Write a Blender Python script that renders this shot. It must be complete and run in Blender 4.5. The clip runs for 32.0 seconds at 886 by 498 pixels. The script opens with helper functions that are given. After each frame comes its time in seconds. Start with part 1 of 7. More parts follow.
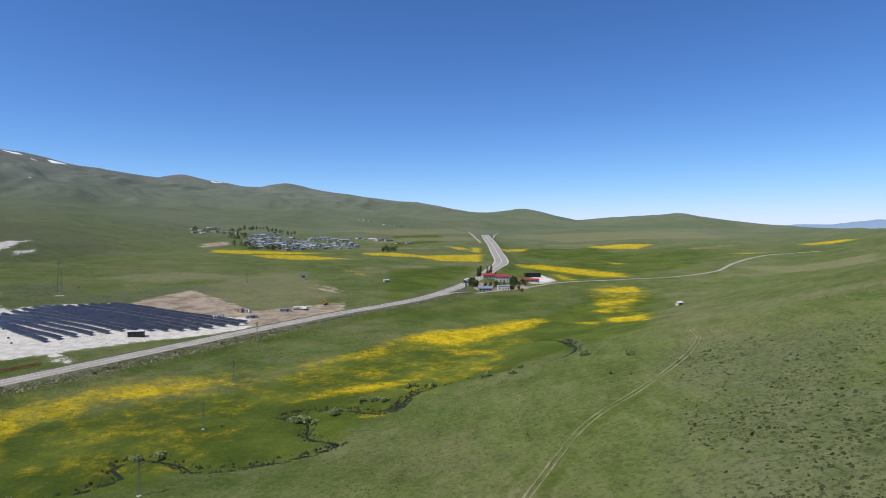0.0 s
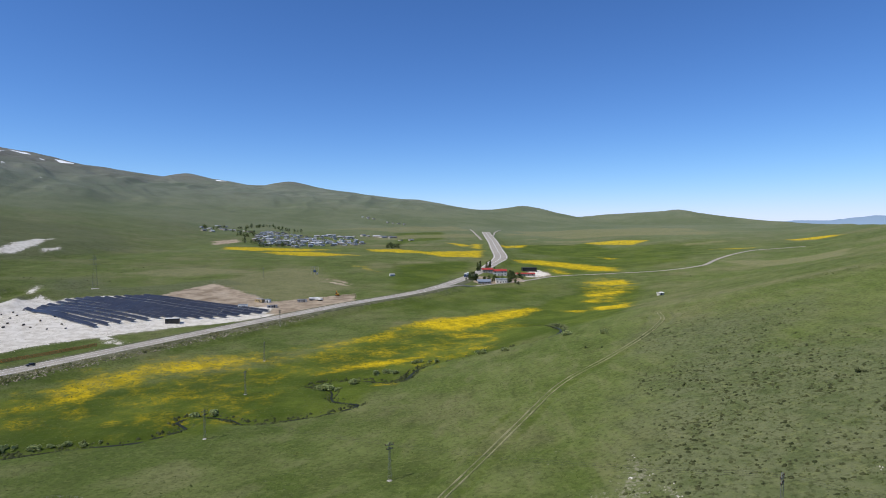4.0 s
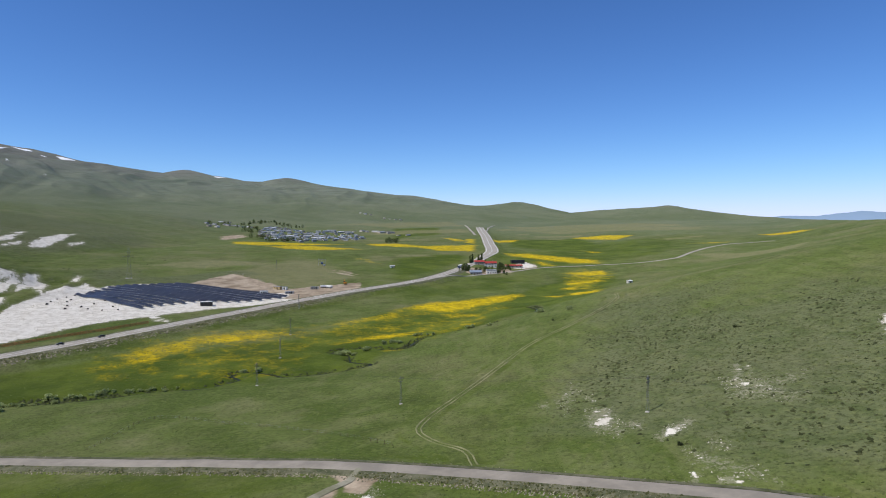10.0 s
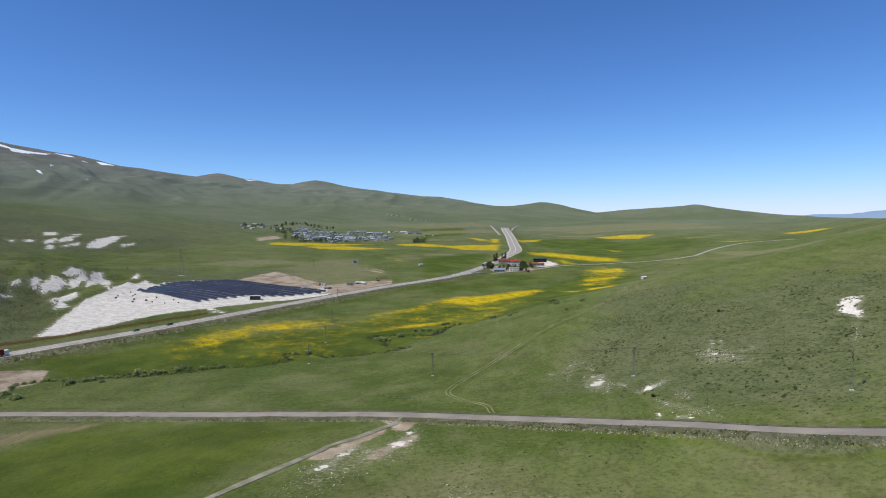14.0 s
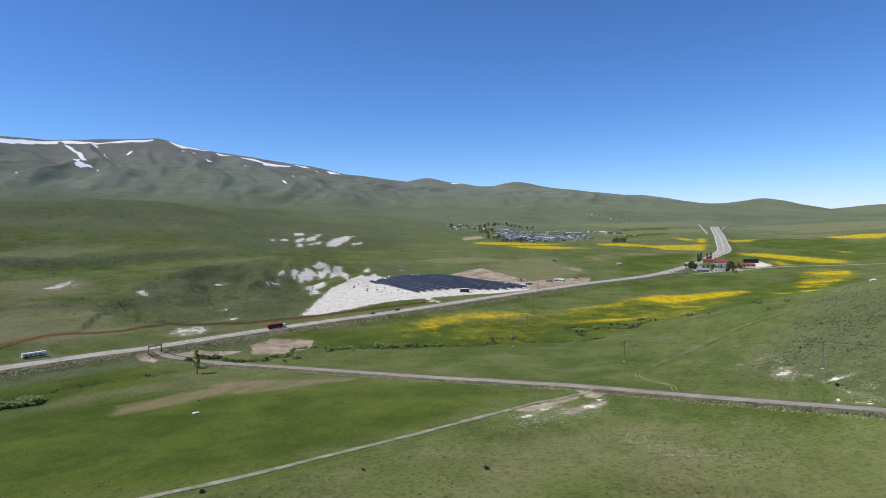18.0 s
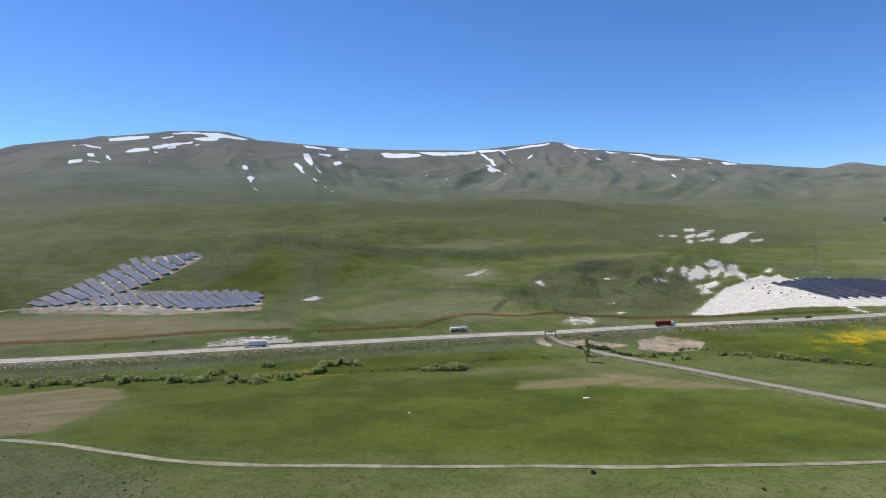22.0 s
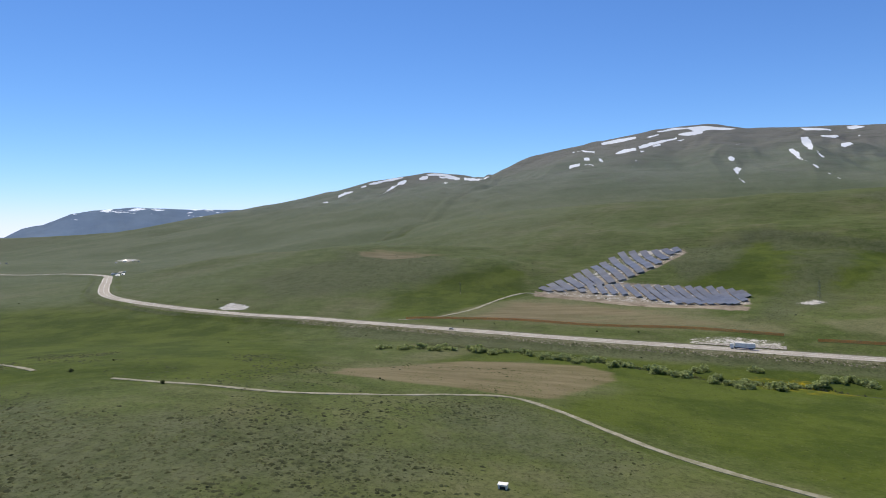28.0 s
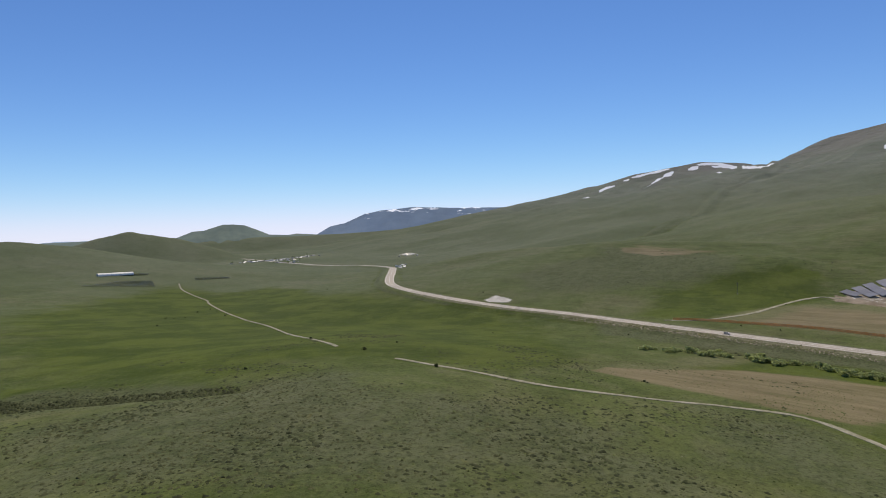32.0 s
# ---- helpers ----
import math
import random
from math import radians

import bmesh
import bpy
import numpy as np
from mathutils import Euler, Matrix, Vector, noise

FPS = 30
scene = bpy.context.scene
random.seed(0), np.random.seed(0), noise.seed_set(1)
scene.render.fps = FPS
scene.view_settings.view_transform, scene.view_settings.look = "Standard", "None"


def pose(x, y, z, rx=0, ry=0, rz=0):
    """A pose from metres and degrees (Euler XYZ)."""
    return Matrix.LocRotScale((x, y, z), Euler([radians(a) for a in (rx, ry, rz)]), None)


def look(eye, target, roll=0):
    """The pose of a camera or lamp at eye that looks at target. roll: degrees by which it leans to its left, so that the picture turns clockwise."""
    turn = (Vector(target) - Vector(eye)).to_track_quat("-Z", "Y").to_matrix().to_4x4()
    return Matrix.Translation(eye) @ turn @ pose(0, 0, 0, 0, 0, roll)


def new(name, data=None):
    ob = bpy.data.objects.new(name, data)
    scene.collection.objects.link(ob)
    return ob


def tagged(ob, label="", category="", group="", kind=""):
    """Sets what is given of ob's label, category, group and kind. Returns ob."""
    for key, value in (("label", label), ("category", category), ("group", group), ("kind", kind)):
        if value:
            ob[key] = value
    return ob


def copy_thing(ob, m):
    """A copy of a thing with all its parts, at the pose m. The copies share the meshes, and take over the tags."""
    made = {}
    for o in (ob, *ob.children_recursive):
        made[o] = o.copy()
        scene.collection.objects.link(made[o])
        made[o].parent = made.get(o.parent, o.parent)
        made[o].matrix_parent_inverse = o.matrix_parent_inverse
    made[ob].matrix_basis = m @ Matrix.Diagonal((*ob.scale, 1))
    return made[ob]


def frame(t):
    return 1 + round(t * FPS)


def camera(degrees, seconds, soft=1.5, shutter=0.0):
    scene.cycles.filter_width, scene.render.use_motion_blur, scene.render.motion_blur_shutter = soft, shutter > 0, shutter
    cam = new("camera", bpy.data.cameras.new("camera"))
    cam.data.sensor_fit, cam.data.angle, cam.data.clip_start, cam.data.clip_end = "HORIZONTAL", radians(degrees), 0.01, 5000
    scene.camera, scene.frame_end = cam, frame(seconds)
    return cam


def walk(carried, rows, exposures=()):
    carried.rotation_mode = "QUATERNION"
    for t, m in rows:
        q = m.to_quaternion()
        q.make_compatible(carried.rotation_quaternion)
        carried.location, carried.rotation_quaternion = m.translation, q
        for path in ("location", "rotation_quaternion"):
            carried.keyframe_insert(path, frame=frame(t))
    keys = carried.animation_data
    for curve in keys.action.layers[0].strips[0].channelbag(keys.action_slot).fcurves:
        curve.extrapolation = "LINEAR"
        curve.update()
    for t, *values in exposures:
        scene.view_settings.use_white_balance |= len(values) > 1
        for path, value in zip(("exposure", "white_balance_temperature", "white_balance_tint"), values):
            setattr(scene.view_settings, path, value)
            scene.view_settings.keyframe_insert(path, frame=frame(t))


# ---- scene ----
cam = camera(72.1, 32.0, soft=1.0)
METRES, EYE, TILT, LEAN, TURN = 220.0, 60.5, -1.2, -4.1, 0.0
ROWS = [
    (0.0, 0.0, 0.0, 0.0, -0.02, -0.28, 3.92),
    (0.5, -0.0003, -0.0174, -0.0005, 0.08, -0.26, 3.91),
    (1.0, 0.0002, -0.0455, -0.0011, 0.14, -0.27, 3.93),
    (1.5, 0.0004, -0.0744, -0.0019, 0.18, -0.29, 3.93),
    (2.0, 0.0007, -0.1028, -0.0025, 0.2, -0.32, 3.94),
    (2.5, 0.0006, -0.1311, -0.0028, 0.21, -0.37, 3.98),
    (3.0, 0.0006, -0.1593, -0.0033, 0.22, -0.43, 4.01),
    (3.5, 0.0009, -0.1873, -0.0039, 0.21, -0.48, 4.07),
    (5.5, 0.0003, -0.2971, -0.0057, 0.07, -0.68, 4.2),
    (6.0, 0.0003, -0.3242, -0.0064, 0.04, -0.72, 4.21),
    (6.5, 0.0006, -0.3513, -0.0069, 0.01, -0.77, 4.22),
    (7.0, 0.0005, -0.3784, -0.0075, -0.02, -0.8, 4.2),
    (7.5, 0.0011, -0.4051, -0.0081, -0.04, -0.84, 4.2),
    (8.0, 0.0005, -0.4327, -0.0085, -0.1, -0.87, 4.18),
    (8.5, 0.0006, -0.4597, -0.0091, -0.16, -0.92, 4.2),
    (9.0, 0.0009, -0.4864, -0.0101, -0.18, -0.93, 4.18),
    (9.5, 0.0013, -0.5137, -0.0102, -0.21, -0.96, 4.17),
    (10.0, 0.0013, -0.5408, -0.0108, -0.25, -0.98, 4.16),
    (10.5, 0.0008, -0.5679, -0.0118, -0.3, -0.98, 4.14),
    (11.0, 0.0013, -0.5949, -0.0121, -0.33, -1.0, 4.19),
    (11.5, 0.0018, -0.6216, -0.0129, -0.35, -0.99, 4.23),
    (12.0, 0.0016, -0.6489, -0.0131, -0.39, -1.01, 4.27),
    (12.5, 0.0021, -0.6755, -0.0141, -0.42, -0.99, 4.28),
    (13.0, 0.0021, -0.703, -0.0143, -0.46, -1.0, 4.33),
    (13.5, 0.0024, -0.7295, -0.0151, -0.12, -0.95, 4.38),
    (14.5, 0.0047, -0.7814, -0.0168, 5.3, -0.47, 4.39),
    (16.5, 0.0218, -0.8874, -0.0203, 10.43, -0.05, 4.39),
    (17.0, 0.0268, -0.9133, -0.0208, 13.39, 0.18, 4.36),
    (17.5, 0.0332, -0.9384, -0.0216, 16.8, 0.41, 4.3),
    (18.0, 0.0401, -0.9586, -0.0228, 20.82, 0.68, 4.16),
    (18.5, 0.0433, -0.9661, -0.0233, 25.07, 0.96, 3.96),
    (19.0, 0.0443, -0.9669, -0.0233, 29.42, 1.19, 3.73),
    (19.5, 0.0437, -0.9668, -0.0237, 33.67, 1.4, 3.48),
    (20.0, 0.0429, -0.9671, -0.0241, 37.82, 1.61, 3.27),
    (20.5, 0.042, -0.9671, -0.0239, 42.0, 1.78, 3.03),
    (21.0, 0.041, -0.9678, -0.0238, 46.03, 1.97, 2.8),
    (21.5, 0.0394, -0.9687, -0.0237, 51.88, 2.16, 2.44),
    (22.0, 0.0394, -0.9694, -0.0241, 56.06, 2.3, 2.19),
    (22.5, 0.0383, -0.9696, -0.0236, 60.29, 2.4, 1.91),
    (23.0, 0.0362, -0.9698, -0.023, 64.53, 2.47, 1.62),
    (23.5, 0.0361, -0.97, -0.0232, 68.8, 2.54, 1.36),
    (24.0, 0.0358, -0.9704, -0.023, 73.05, 2.6, 1.07),
    (24.5, 0.0348, -0.9706, -0.023, 77.29, 2.64, 0.8),
    (25.0, 0.0341, -0.9708, -0.0228, 81.4, 2.63, 0.52),
    (25.5, 0.0338, -0.9707, -0.0228, 84.68, 2.63, 0.29),
    (27.5, 0.0315, -0.9741, -0.0235, 96.26, 2.53, -0.4),
    (28.0, 0.0305, -0.975, -0.0235, 99.2, 2.48, -0.58),
    (28.5, 0.0304, -0.9753, -0.0236, 102.15, 2.39, -0.74),
    (29.0, 0.0298, -0.9758, -0.0236, 105.12, 2.3, -0.91),
    (29.5, 0.0293, -0.9766, -0.0238, 108.17, 2.2, -1.09),
    (30.0, 0.0289, -0.9771, -0.0238, 112.89, 2.01, -1.36),
    (30.5, 0.0284, -0.9776, -0.0239, 117.07, 1.84, -1.55),
    (31.0, 0.0276, -0.9781, -0.0239, 121.31, 1.65, -1.7),
    (31.5, 0.0232, -0.9806, -0.0238, 123.37, 1.57, -1.78),
    (32.0, 0.0232, -0.9806, -0.0238, 123.3, 1.57, -1.78),
]
walk(cam, [(t, pose(0, 0, EYE, TILT, LEAN, TURN) @ pose(METRES * x, METRES * y, METRES * z, 90 + pitch, roll, yaw)) for t, x, y, z, yaw, pitch, roll in ROWS],
     exposures=[(0.0, 0.06, 6500, 10), (14.0, 0.08, 6500, 10), (19.0, 0.22, 6500, 10), (25.0, 0.38, 6900, 10), (29.0, 0.17, 7100, 10), (32.0, 0.04, 7450, 12)])

# ---- daylight: high clear sky, sun behind the valley's lower end ----
SUN_AZ, SUN_EL = 120.0, 54.0     # bearing counted left from +y
world = bpy.data.worlds.new("sky")
scene.world = world
world.use_nodes = True
wn = world.node_tree
sky = wn.nodes.new("ShaderNodeTexSky")
sky.sky_type = "NISHITA"
sky.sun_disc = False
sky.sun_elevation = radians(SUN_EL)
sky.sun_rotation = radians(-SUN_AZ)
sky.altitude, sky.air_density, sky.dust_density, sky.ozone_density = 6500, 1.25, 0.0, 3.0
tone = wn.nodes.new("ShaderNodeHueSaturation")
tone.inputs["Saturation"].default_value = 1.2
tone.inputs["Hue"].default_value = 0.507
wn.links.new(sky.outputs[0], tone.inputs["Color"])
# a soft clip on each channel holds the brightest band over the horizon down
split, join = wn.nodes.new("ShaderNodeSeparateColor"), wn.nodes.new("ShaderNodeCombineColor")
wn.links.new(tone.outputs[0], split.inputs[0])
for i in range(3):
    v = split.outputs[i]
    for op, k in (("DIVIDE", (4.7, 5.2, 7.2)[i]), ("POWER", 4.0), ("ADD", 1.0), ("POWER", -0.25)):
        nd = wn.nodes.new("ShaderNodeMath")
        nd.operation = op
        wn.links.new(v, nd.inputs[0])
        nd.inputs[1].default_value = k
        v = nd.outputs[0]
    nd = wn.nodes.new("ShaderNodeMath")
    nd.operation = "MULTIPLY"
    wn.links.new(v, nd.inputs[0])
    wn.links.new(split.outputs[i], nd.inputs[1])
    wn.links.new(nd.outputs[0], join.inputs[i])
wn.links.new(join.outputs[0], wn.nodes["Background"].inputs[0])
wn.nodes["Background"].inputs[1].default_value = 0.16
sun = new("sun", bpy.data.lights.new("sun", "SUN"))
sun.data.energy, sun.data.angle, sun.data.color = 4.3, radians(0.55), (1.0, 0.94, 0.82)
sun.matrix_world = look((math.sin(radians(-SUN_AZ)) * math.cos(radians(SUN_EL)), math.cos(radians(SUN_AZ)) * math.cos(radians(SUN_EL)), math.sin(radians(SUN_EL))), (0, 0, 0))

# ---- landform: heights as a function of the plan ----
HUB = (7.0, -214.0)              # where the flight ends; bearings are counted left from +y


def at(bearing, r):
    a = radians(bearing)
    return HUB[0] - r * math.sin(a), HUB[1] + r * math.cos(a)


def value_noise(x, y, seed=0):
    """Smooth lattice noise in -1..1."""
    xi, yi = np.floor(x).astype(np.int64), np.floor(y).astype(np.int64)
    fx, fy = x - xi, y - yi
    fx, fy = fx * fx * (3 - 2 * fx), fy * fy * (3 - 2 * fy)

    def h(a, b):
        n = (a * 374761393 + b * 668265263 + seed * 982451653) & 0x7FFFFFFF
        n = ((n ^ (n >> 13)) * 1274126177) & 0x7FFFFFFF
        return ((n ^ (n >> 16)) & 0xFFFF) / 32767.5 - 1
    return (h(xi, yi) * (1 - fx) + h(xi + 1, yi) * fx) * (1 - fy) + (h(xi, yi + 1) * (1 - fx) + h(xi + 1, yi + 1) * fx) * fy


def fractal(x, y, size, seed=0, octaves=4):
    total, amp, norm = 0, 1.0, 0
    for o in range(octaves):
        total = total + amp * value_noise(x / size + 17.3 * o, y / size - 9.1 * o, seed + o)
        norm += amp
        size, amp = size / 2.1, amp * 0.5
    return total / norm


def line_dist(x, y, pts):
    """Distance to a polyline, the side (right positive) and the interpolated third and later values."""
    pts = np.asarray(pts, float)
    best = np.full(np.shape(x), 1e18)
    side = np.zeros(np.shape(x))
    extra = [np.zeros(np.shape(x)) for _ in range(pts.shape[1] - 2)]
    for a, b in zip(pts[:-1], pts[1:]):
        d = b[:2] - a[:2]
        k = np.clip(((x - a[0]) * d[0] + (y - a[1]) * d[1]) / (d @ d), 0, 1)
        q = (x - a[0] - k * d[0]) ** 2 + (y - a[1] - k * d[1]) ** 2
        near = q < best
        best = np.where(near, q, best)
        side = np.where(near, np.sign((x - a[0]) * d[1] - (y - a[1]) * d[0]), side)
        for i in range(len(extra)):
            extra[i] = np.where(near, a[2 + i] + k * (b[2 + i] - a[2 + i]), extra[i])
    return np.sqrt(best), side, extra


def smax(a, b, k):
    return k * np.logaddexp(a / k, b / k)


def crest(rows):
    """Crest line from bearing, distance and elevation angle as seen from the flight's end."""
    z = [60.5 + r * math.tan(radians(e)) for a, r, e in rows]
    soft = []
    for a, _, _ in rows:     # broad run of the crest, which shapes the lower flank
        w = [math.exp(-((a - b) / 7) ** 2) for b, _, _ in rows]
        soft.append(sum(i * j for i, j in zip(w, z)) / sum(w) - 12)
    soft = [min(g, h) for g, h in zip(soft, z)]
    return [(*at(a, r), h, g) for (a, r, _), h, g in zip(rows, z, soft)]


STREAM_AXIS = [(-2500, -4200), (-900, -1500), (-430, -800), (-385, -214), (-300, -20), (-245, 75), (-104, 197), (-11, 308), (71, 418), (160, 620), (250, 1000), (300, 1700), (350, 4900)]
# crest lines: (points, flank slope, rounding of the top, blend with what lies below)
RIDGES = [
    ([(310, -260, 38), (305, 0, 58), (330, 220, 65), (590, 560, 70), (760, 900, 70), (1000, 1500, 76), (1300, 2400, 82)], 0.26, 30, 4),                # hill east of the meadows
    ([(-60, -330, 7), (-134, -365, 8), (-200, -430, 4)], 0.13, 60, 3),                            # knoll at the flight's end
    (crest([(48, 1400, 2.7), (55, 1250, 2.85), (68, 1200, 2.7), (79, 1250, 2.55), (90, 1450, 2.2), (100, 1700, 1.7)]), 0.222, 120, 6),    # foothill
    (crest([(24, 2300, 1.0), (28, 2000, 1.3), (34.6, 1850, 1.9), (44, 1600, 2.5)]), 0.175, 120, 6),
    (crest([(90, 900, -2.6), (97, 930, -1.2), (107, 1000, -0.8), (115, 1080, -1.3), (121, 1150, -2.6)]), 0.15, 90, 6),
    (crest([(95, 4300, 5.25), (92.7, 4100, 6.15), (89.7, 3950, 7.2), (84.5, 3900, 8.05), (79.5, 3900, 8.75), (75.8, 3950, 8.88), (72.9, 4050, 8.25), (63.3, 4150, 7.55),
            (53.2, 4250, 7.35), (45.7, 4250, 7.9), (42.5, 4300, 7.15), (39, 4350, 6.7), (33.6, 4400, 5.92), (28.8, 4450, 4.95)]), 0.235, 60, 20),        # snowy main ridge
    (crest([(28.8, 4450, 4.95), (23.7, 4500, 4.42), (22.1, 4500, 4.75), (20, 4500, 4.35), (17.5, 4500, 3.95), (15.6, 4500, 3.9), (13.8, 4500, 4.25), (11.2, 4500, 3.7),
            (4, 4500, 2.83), (2.6, 4500, 2.78), (-1.2, 4500, 1.78)]), 0.145, 40, 12),
    (crest([(-1.2, 4500, 1.7), (-4.6, 4400, 1.9), (-7, 4300, 2.2), (-11.4, 4400, 1.15), (-14.4, 4500, 1.4), (-20, 4500, 1.75), (-24, 4500, 1.1), (-30, 4550, 0.5)]), 0.13, 50, 8),
    (crest([(94, 4450, 5.3), (97, 4450, 5.6), (100.2, 4450, 5.8), (104.7, 4450, 5.2), (109, 4450, 4.2), (112.2, 4450, 3.25), (116, 4450, 2.38), (120, 4450, 1.4)]), 0.19, 50, 20),
    (crest([(112, 4300, 1.7), (118, 4300, 1.35), (126, 4300, 0.75), (134, 4300, 0.42), (141, 4300, 0.3), (150, 4300, -0.3)]), 0.2, 40, 8),
    (crest([(147.3, 2800, 0.45), (149, 2800, 0.75), (150.5, 2800, 1.03), (152.5, 2800, 0.55), (154.6, 2800, -0.5)]), 0.3, 20, 6),
    (crest([(152.5, 1500, -1.6), (154.6, 1500, -0.75), (156.5, 1500, -0.3), (157.9, 1500, 0.2), (159.3, 1500, 0.4), (168, 1500, 0.5), (185, 1500, 1.0), (210, 1200, 0.5)]), 0.12, 40, 6),
]
KNOLL_HOLLOW = [(-93, -540), (-93, -481), (-106, -466), (-117, -447), (-129, -429), (-138, -414), (-143, -408)]
HIGHWAY_GRADE = []               # filled with the road's line, so that the ground meets it


def valley(y):
    rise = 0.0435 * 40 * np.logaddexp(0, (y - 190) / 40)
    return -20 + np.where(y > 1750, 0.0435 * 1560 + 0.012 * (y - 1750), rise)


def raw_height(x, y):
    x, y = np.asarray(x, float), np.asarray(y, float)
    d, side, _ = line_dist(x, y, STREAM_AXIS)
    u = d * side
    bank = 0.105 * 25 * np.logaddexp(0, (u - 45) / 25)
    west = 0.065 * 20 * np.logaddexp(0, (-u - 55) / 20)
    z = valley(y) + 22 * np.tanh(bank / 22) + 15 * np.tanh(west / 15)
    far = np.hypot(x - HUB[0], y - HUB[1])
    off_crest = np.full(x.shape, 1e4)
    for pts, slope, rounding, blend in RIDGES:
        peak = np.full(x.shape, -1e4)
        for one in zip(pts[:-1], pts[1:]):
            d, _, (zc, *soft) = line_dist(x, y, one)
            if soft:
                off_crest = np.minimum(off_crest, d)
                zc = soft[0] + (zc - soft[0]) * np.exp(-(d / 260) ** 2)
            peak = np.maximum(peak, zc - slope * (np.sqrt(d * d + rounding * rounding) - rounding))
        z = smax(z, peak, blend)
    # spurs and gullies on the high flanks, benches on the foothill, small unevenness everywhere
    high = np.clip((z - 90) / 250, 0, 1) * np.clip((far - 1600) / 900, 0, 1)
    turn = np.degrees(np.arctan2(-(x - HUB[0]), y - HUB[1]))
    bend = 0.5 * fractal(x, y, 900, 23, 2)
    spur = 1 - np.abs(fractal(turn / 6.5 + bend, far / 1500, 1.0, 3, 4)) * 2.2
    dome = 1 - 0.72 * np.exp(-((turn - 84) / 11) ** 2)
    low = 1 - np.exp(-(off_crest / 330) ** 2)
    z = z + high * dome * low * (46 * (spur - 0.72) + 10 * fractal(x, y, 260, 29, 3))
    # rolling folds on the far slopes beyond the plain
    z = z + 9 * fractal(x, y, 520, 37, 4) * np.clip((far - 1150) / 700, 0, 1) * np.clip((z + 5) / 30, 0, 1) * low * np.clip((-x - 500) / 300, 0, 1)
    foot = np.clip((-x - 330) / 120, 0, 1) * np.clip((1500 - far) / 300, 0, 1) * np.clip((y + 500) / 200, 0, 1)
    warp = fractal(x, y, 300, 8, 3)
    z = z + foot * (2.8 + 6.0 * np.clip(fractal(x, y, 380, 19, 2) + 0.2, 0, 1)) * np.sin(z / 7.5 + 4.0 * warp)
    for step, drop, reach in (([(-760, 3), (-804, 49), (-667, 174), (-589, 336), (-527, 500)], 4.2, 45), ([(-452, 192), (-468, 226), (-464, 264), (-456, 341), (-420, 395)], 6.0, 60)):
        d, side, _ = line_dist(x, y, step)
        ends = np.clip(np.minimum(np.hypot(x - step[0][0], y - step[0][1]), np.hypot(x - step[-1][0], y - step[-1][1])) / 110 - 0.05, 0, 1)
        z = z - drop * ends * np.tanh(d * side / 8) * np.exp(-(d / reach) ** 2)
    z = z + foot * 7.5 * fractal(x, y, 150, 5, 4) * np.clip((z + 12) / 25, 0, 1)
    bumpy = np.clip((np.abs(u) - 90) / 200, 0, 1) * np.clip((1500 - far) / 600, 0, 1)
    z = z + bumpy * (0.75 * fractal(x, y, 34, 61, 3) + 1.2 * fractal(x, y, 75, 71, 2))
    # broken gullies and knolls round the chalk slope
    d, _, _ = line_dist(x, y, [(-400, 190), (-430, 300), (-390, 420)])
    z = z + 8.0 * np.exp(-(d / 80) ** 2) * (1 - 2.2 * np.abs(fractal(x, y, 62, 91, 3)))
    # side valleys that part the mountains
    for line, deep, wide in ((KNOLL_HOLLOW, 6.0, 13), ([(-3500, -450), (-2666, -436), (-2377, -570), (-1862, -557), (-1450, -580)], 32, 150), ([(-4378, -582), (-3979, -549), (-3281, -490)], 55, 110), ([(-3450, -1680), (-3235, -1800), (-3029, -1975), (-2700, -2050)], 24, 130), ([(-2000, 2900), (-1764, 2686), (-1484, 2036), (-1404, 1833)], 18, 120)):
        d, _, _ = line_dist(x, y, line)
        z = z - deep * np.exp(-d / wide) * np.clip((d + 30) / 60, 0.6, 1)
    z = z + 1.1 * fractal(x, y, 120, 11, 4) * np.clip(far / 400, 0.3, 4) * np.clip((np.abs(u) - 60) / 200, 0.12, 1)
    return z


def height(x, y):
    x, y = np.asarray(x, float), np.asarray(y, float)
    z = raw_height(x, y)
    for pts, half, fade in HIGHWAY_GRADE:
        reach = half + fade
        best = np.full(z.shape, 1e9)
        level = np.zeros(z.shape)
        for i in range(0, len(pts) - 1, 8):
            q = pts[i:i + 9]
            lo, hi = q[:, :2].min(0) - reach, q[:, :2].max(0) + reach
            pick = np.nonzero((x > lo[0]) & (x < hi[0]) & (y > lo[1]) & (y < hi[1]))[0]
            if len(pick):
                d, _, (zr,) = line_dist(x[pick], y[pick], q)
                near = d < best[pick]
                level[pick] = np.where(near, zr, level[pick])
                best[pick] = np.minimum(best[pick], d)
        k = np.clip((best - half) / fade, 0, 1)
        k = k * k * (3 - 2 * k)
        z = level * (1 - k) + z * k
    return z

